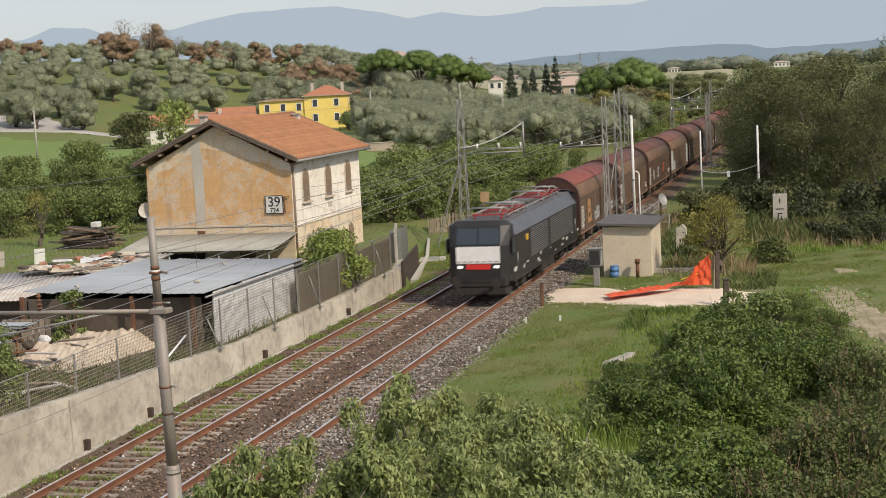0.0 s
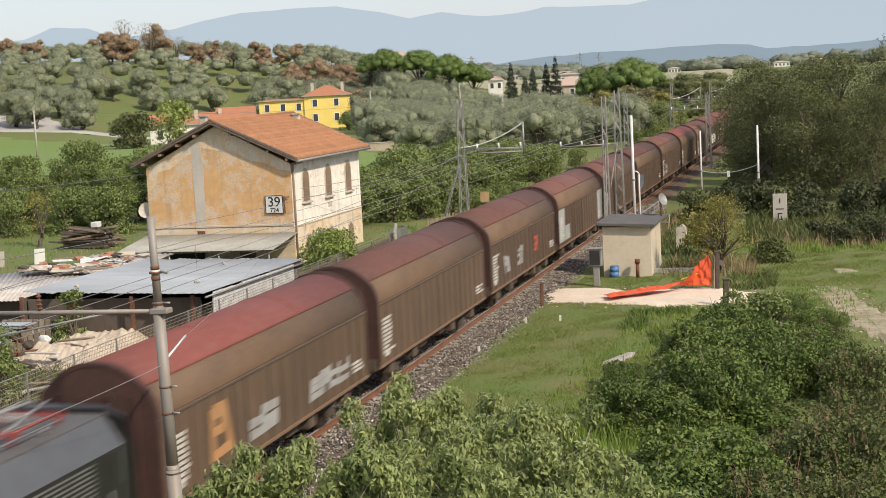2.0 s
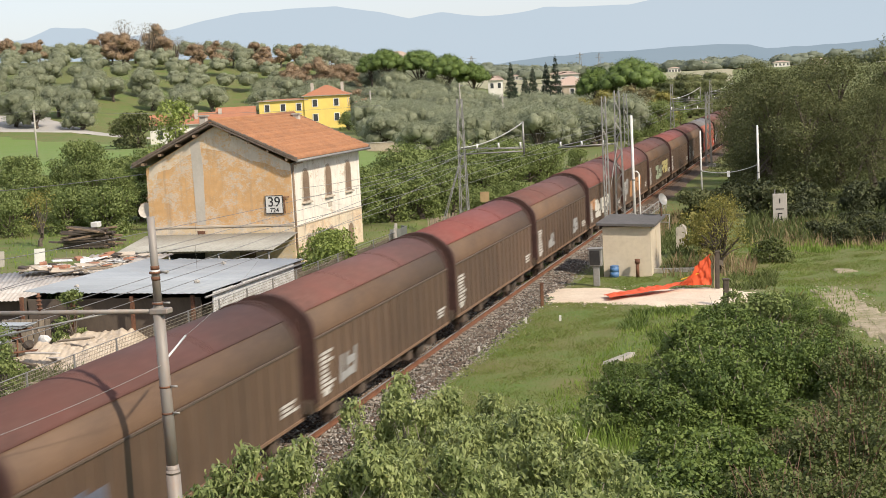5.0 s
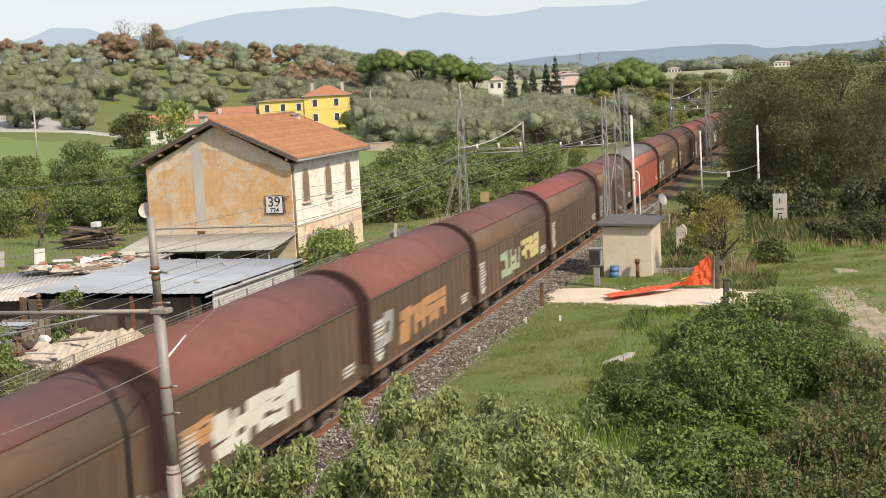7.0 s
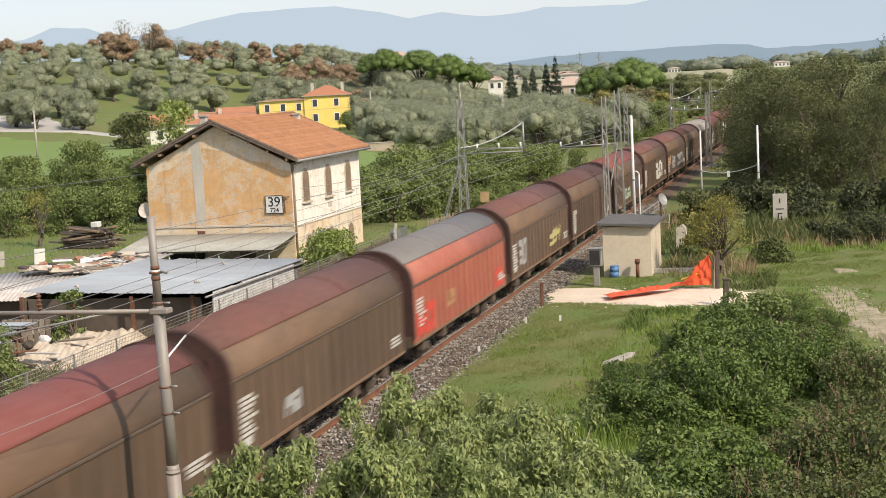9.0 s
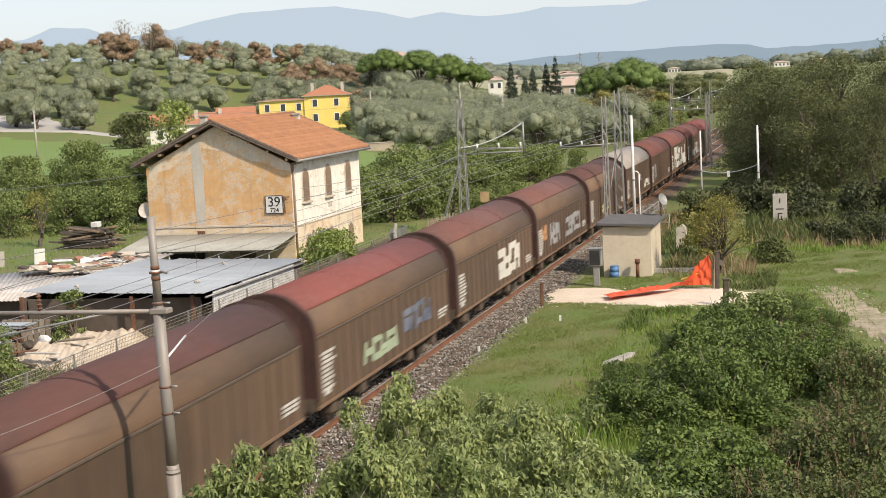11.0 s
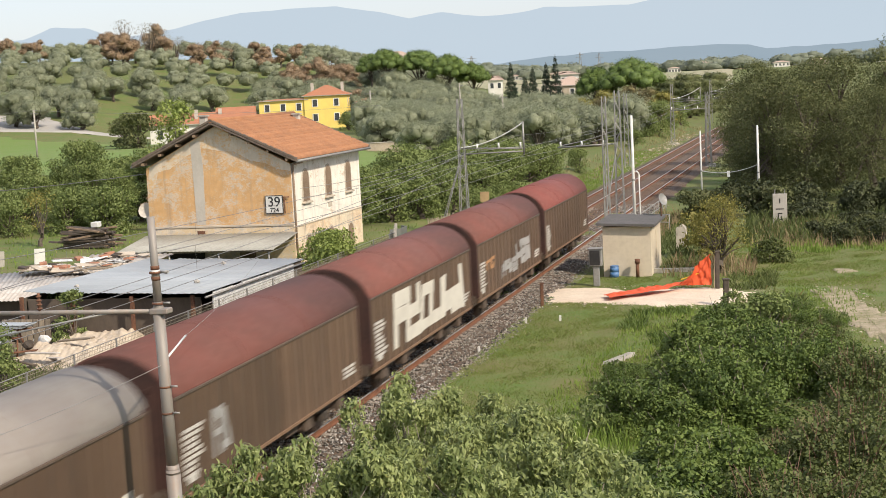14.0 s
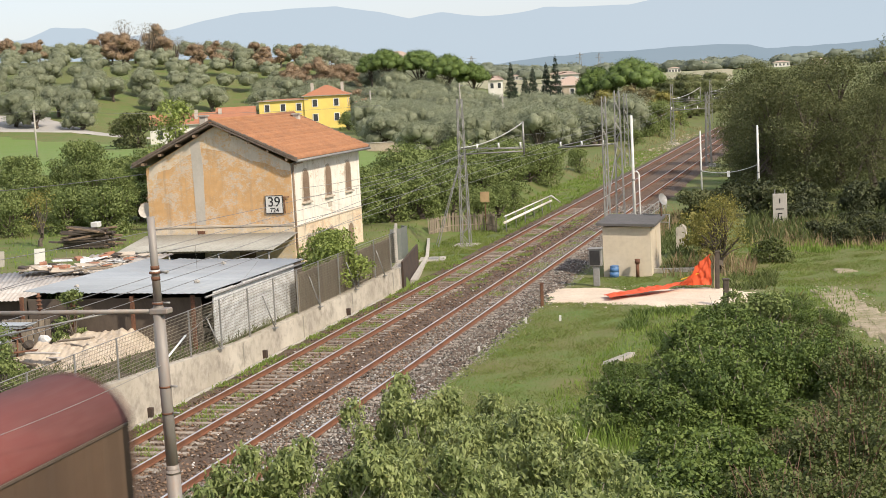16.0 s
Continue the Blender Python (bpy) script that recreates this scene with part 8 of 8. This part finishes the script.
# ---- far houses, woodpile and pylons ----
M_YWALL = mat("yellow_render", (0.84, 0.64, 0.17), (0.78, 0.58, 0.16), rough=0.85, s1=0.5)
M_WWALL = mat("white_render", (0.74, 0.71, 0.66), (0.66, 0.62, 0.56), rough=0.85, s1=0.5)
M_BWALL = mat("beige_stone_wall", (0.46, 0.38, 0.28), (0.38, 0.32, 0.24), (0.52, 0.45, 0.35), s1=0.8, s2=4, rough=0.9)
M_FROOF = mat("far_tile_roof", (0.42, 0.17, 0.085), (0.34, 0.14, 0.075), (0.48, 0.25, 0.15), s1=0.7, s2=6, rough=0.9, stretch=(1, 3, 1))
# paler roof for the most distant houses, air haze mixed into the colour
M_HROOF = mat("hazy_far_roof", (0.46, 0.34, 0.27), (0.42, 0.32, 0.26), rough=0.9, s1=0.1)
M_PANE = glass_mat("far_window_glass", (0.05, 0.055, 0.06), 0.15)


def far_house(x, y, rz, w, d, hgt, rise, wall, label, rows=2, cols=4, hip=True, chimneys=(), group="far houses"):
    z = h(x, y)
    t = thing("house", pose(x, y, z, 0, 0, rz), label, "house", group)
    part("wall", boxed(-w / 2, w / 2, -d / 2, d / 2, -1.5, hgt), wall, t)
    bm = bmesh.new()
    e = 0.45
    k = d / 2 if hip else -e
    ev = [bm.verts.new(v) for v in ((-w / 2 - e, -d / 2 - e, hgt), (w / 2 + e, -d / 2 - e, hgt), (w / 2 + e, d / 2 + e, hgt), (-w / 2 - e, d / 2 + e, hgt))]
    rv = [bm.verts.new(v) for v in ((-w / 2 + k, 0, hgt + rise), (w / 2 - k, 0, hgt + rise))]
    for q in ((ev[0], ev[1], rv[1], rv[0]), (ev[2], ev[3], rv[0], rv[1]), (ev[1], ev[2], rv[1]), (ev[3], ev[0], rv[0]), (ev[3], ev[2], ev[1], ev[0])):
        bm.faces.new(q)
    bmesh.ops.recalc_face_normals(bm, faces=bm.faces[:])
    r = part("roof", bm, M_HROOF if y > 330 else M_FROOF, t, "terracotta tile roof")
    part("eave", boxed(-w / 2 - e, w / 2 + e, -d / 2 - e, d / 2 + e, hgt - 0.14, hgt - 0.01), M_CONC, t)
    for cx, cy in chimneys:
        c = part("chimney", boxed(cx - 0.28, cx + 0.28, cy - 0.28, cy + 0.28, hgt, hgt + rise + 0.5), M_CEMENT, r, "pale chimney")
    for row in range(rows):
        for c in range(cols):
            xx = -w / 2 + w * (c + 0.5) / cols
            zz = hgt - 2.2 - 2.9 * row
            if zz < 0:
                continue
            f = part("window", boxed(xx - 0.62, xx + 0.62, -d / 2 - 0.05, -d / 2, zz - 0.08, zz + 1.5), M_WWALL, t, "white window surround")
            part("pane", boxed(xx - 0.42, xx + 0.42, -d / 2 - 0.08, -d / 2 - 0.05, zz, zz + 1.38), M_PANE, f)
        for c in range(2):
            yy = -d / 2 + d * (c + 0.5) / 2
            zz = hgt - 2.2 - 2.9 * row
            if zz < 0:
                continue
            f = part("window", boxed(w / 2, w / 2 + 0.05, yy - 0.6, yy + 0.6, zz - 0.08, zz + 1.5), M_WWALL, t, "white window surround")
            part("pane", boxed(w / 2 + 0.05, w / 2 + 0.08, yy - 0.42, yy + 0.42, zz, zz + 1.38), M_PANE, f)
    return t


far_house(-100.6, 286.6, 14, 8.6, 8.0, 6.5, 2.0, M_YWALL, "bright yellow two-storey house with tile roof", cols=2, chimneys=((3.2, -0.5), (-3.0, 0.5)))
far_house(-108.9, 284.1, 14, 9.6, 6.5, 5.6, 0.25, M_YWALL, "yellow lower wing with flat tiled edge", cols=3)
far_house(-92.3, 289.0, 14, 5.0, 5.0, 3.0, 1.0, M_WWALL, "small white porch with tile roof", rows=1, cols=2)
far_house(-101.2, 225.4, 22, 16.0, 9.0, 3.0, 1.7, M_WWALL, "long white house with orange tile roof and chimneys", rows=1, cols=5, hip=False, chimneys=((-4.6, -1.5), (-0.6, -2.6), (3.2, -1.0)))
far_house(-101.5, 241.0, 20, 6.0, 6.0, 3.6, 1.6, M_WWALL, "white outbuilding with faded tile roof", rows=1, cols=3, hip=False)
far_house(-60.0, 341, 14, 9, 8, 6.2, 2.0, M_BWALL, "far house with terracotta roof among firs", cols=3, rows=1)
far_house(-55.2, 338, 14, 4, 5, 5.0, 1.2, M_BWALL, "far outbuilding with terracotta roof", cols=2, rows=1)
far_house(-65.5, 368, 14, 5, 7, 8.4, 0.6, M_WWALL, "far white house behind the firs", cols=2)
far_house(-91.8, 402, 14, 4.0, 6, 5.0, 1.2, M_WWALL, "far white house at the hill foot", cols=2)
far_house(-118, 396, 14, 9.5, 7, 5.2, 1.5, M_WWALL, "far white house below the pines", cols=3)
for i, (x, y, w, hh) in enumerate(((-190, 880, 34, 6), (-160, 884, 26, 7), (-125, 900, 22, 5), (-78, 900, 15, 9), (-96, 905, 12, 5), (-60, 930, 20, 6), (-35, 960, 16, 5), (-12, 940, 18, 6), (30, 980, 22, 6), (60, 960, 15, 6), (90, 1010, 26, 6), (-230, 900, 24, 5))):
    far_house(x, y, 10, w * 0.6, 7, hh * 0.55, 0.9, (M_WWALL, M_BWALL)[i % 2], "distant pale house on the plain", cols=4, rows=1, group="houses on the plain")
t = thing("boundary_wall", pose(-57.6, 192.0, h(-57.6, 192), 0, 0, 16), "low beige stone boundary wall by the field", "wall")
part("wall", boxed(-4.4, 4.4, -0.2, 0.2, -0.5, 1.35), M_BWALL, t)
part("coping", boxed(-4.5, 4.5, -0.28, 0.28, 1.35, 1.45), M_CONC, t)
for x, y, z1 in ((-108.4, 185.6, 8.8), (-74.0, 232.0, 9.0), (-66.0, 260.0, 9.5), (-47.0, 210.0, 7.6)):
    t = thing("utility_pole", pose(x, y, h(x, y)), "pale concrete utility pole in the field", "pole", "utility poles")
    part("shaft", tubed((0, 0, -0.3), (0, 0, z1 - h(x, y)), 0.16, 0.10, 8), M_CONC, t)
    part("crossarm", boxed(-0.6, 0.6, -0.06, 0.06, z1 - h(x, y) - 0.6, z1 - h(x, y) - 0.48), M_GALV, t)


def pylon(x, y, hgt):
    t = thing("power_pylon", pose(x, y, h(x, y) - 1), "distant grey steel power pylon", "pylon", "power pylons")
    for sx in (-1, 1):
        for sy in (-1, 1):
            part("leg", tubed((sx * 1.8, sy * 1.8, 0), (sx * 0.3, sy * 0.3, hgt), 0.16, 0.10, 4), M_GALV, t)
    bm = bmesh.new()
    for i in range(8):
        a, b = i / 8, (i + 1) / 8
        ra, rb = 1.8 - 1.5 * a, 1.8 - 1.5 * b
        s = 1 if i % 2 else -1
        for q in (-1, 1):
            tube(bm, (-s * ra, q * ra, a * hgt), (s * rb, q * rb, b * hgt), 0.08, 0.08, 4)
    part("lacing", bm, M_GALV, t)
    for z, w in ((hgt * 0.8, 3.6), (hgt * 0.9, 3.0)):
        part("crossarm", tubed((-w, 0, z), (w, 0, z), 0.14, 0.14, 5), M_GALV, t)


for b, d, hh in ((-0.1968, 700, 17), (-0.1438, 700, 13), (-0.129, 740, 11), (0.0113, 900, 16), (0.0255, 890, 16), (0.0982, 1200, 20), (0.111, 1250, 20), (0.21, 1400, 18)):
    a = math.atan(b) - radians(15.193)
    pylon(d * math.sin(a), d * math.cos(a), hh)

# woods and hedges far over the plain, distance haze put into the leaf colour
L_HAZE = leaf_mat("haze_pale_leaf", (0.17, 0.20, 0.14), (0.27, 0.29, 0.21))
g8 = np.random.default_rng(88)


def far_woods():
    vs, fs, k = [], [], 0
    for i in range(260):
        b = g8.uniform(0.0, 0.34)
        d = 880 + 1500 * g8.random() ** 1.3
        a = math.atan(b) - radians(15.193)
        x, y = d * math.sin(a), d * math.cos(a)
        if abs(x + 17.5) < 9:
            continue
        s = g8.uniform(0.8, 1.6) * (1 + d / 1500)
        lobes = [((0, 0, 1.9), (3.2, 2.8, 2.0)), ((2.6, 0, 1.5), (2.4, 2.2, 1.5)), ((-2.2, 0.5, 1.4), (2.2, 2.0, 1.4))]
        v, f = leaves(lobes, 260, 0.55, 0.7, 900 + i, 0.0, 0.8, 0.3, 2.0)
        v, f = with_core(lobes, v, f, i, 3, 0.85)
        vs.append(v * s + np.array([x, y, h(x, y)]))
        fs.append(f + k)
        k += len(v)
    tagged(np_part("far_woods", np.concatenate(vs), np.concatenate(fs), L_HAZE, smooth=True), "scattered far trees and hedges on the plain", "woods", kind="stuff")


far_woods()


def woodpile():
    t = thing("wood_pile", pose(-45.4, 83.2, h(-45.4, 83.2)), "long dark pile of old timber and pallets on the lawn", "wood pile")
    g = random.Random(12)
    for i in range(60):
        z = 0.08 + 0.14 * (i // 7)
        y = -0.8 + 0.26 * (i % 7) + g.uniform(-0.05, 0.05)
        L = g.uniform(1.3, 2.1) * (1 - 0.04 * (i // 7))
        bm = boxed(-L, L, -0.09, 0.09, -0.06, 0.06, 0.015)
        ob = part("timber", bm, M_SHUT if g.random() < 0.35 else M_BOGIE, t)
        ob.matrix_basis = pose(g.uniform(-0.3, 0.3), y, z, g.uniform(-14, 14), g.uniform(-9, 9), g.uniform(-22, 22))
    for x in (0.5,):
        part("white_crate", boxed(x - 0.22, x + 0.22, -0.3, 0.3, 1.28, 1.6, 0.02), M_WHITE, t, "white crate on top")


woodpile()
for i, (x, y) in enumerate(((-42.5, 90), (-41, 90.2), (-47.5, 74.5), (-46.2, 74.0), (-44.2, 75.0))):
    t = thing("garden_post", pose(x, y, h(x, y), 0, 3, 10 * i), "grey upright board on the lawn", "board", "garden boards")
    part("board", boxed(-0.3, 0.3, -0.04, 0.04, 0, 0.9, 0.01), (M_WHITE, M_CONC)[i % 2], t)

motions()
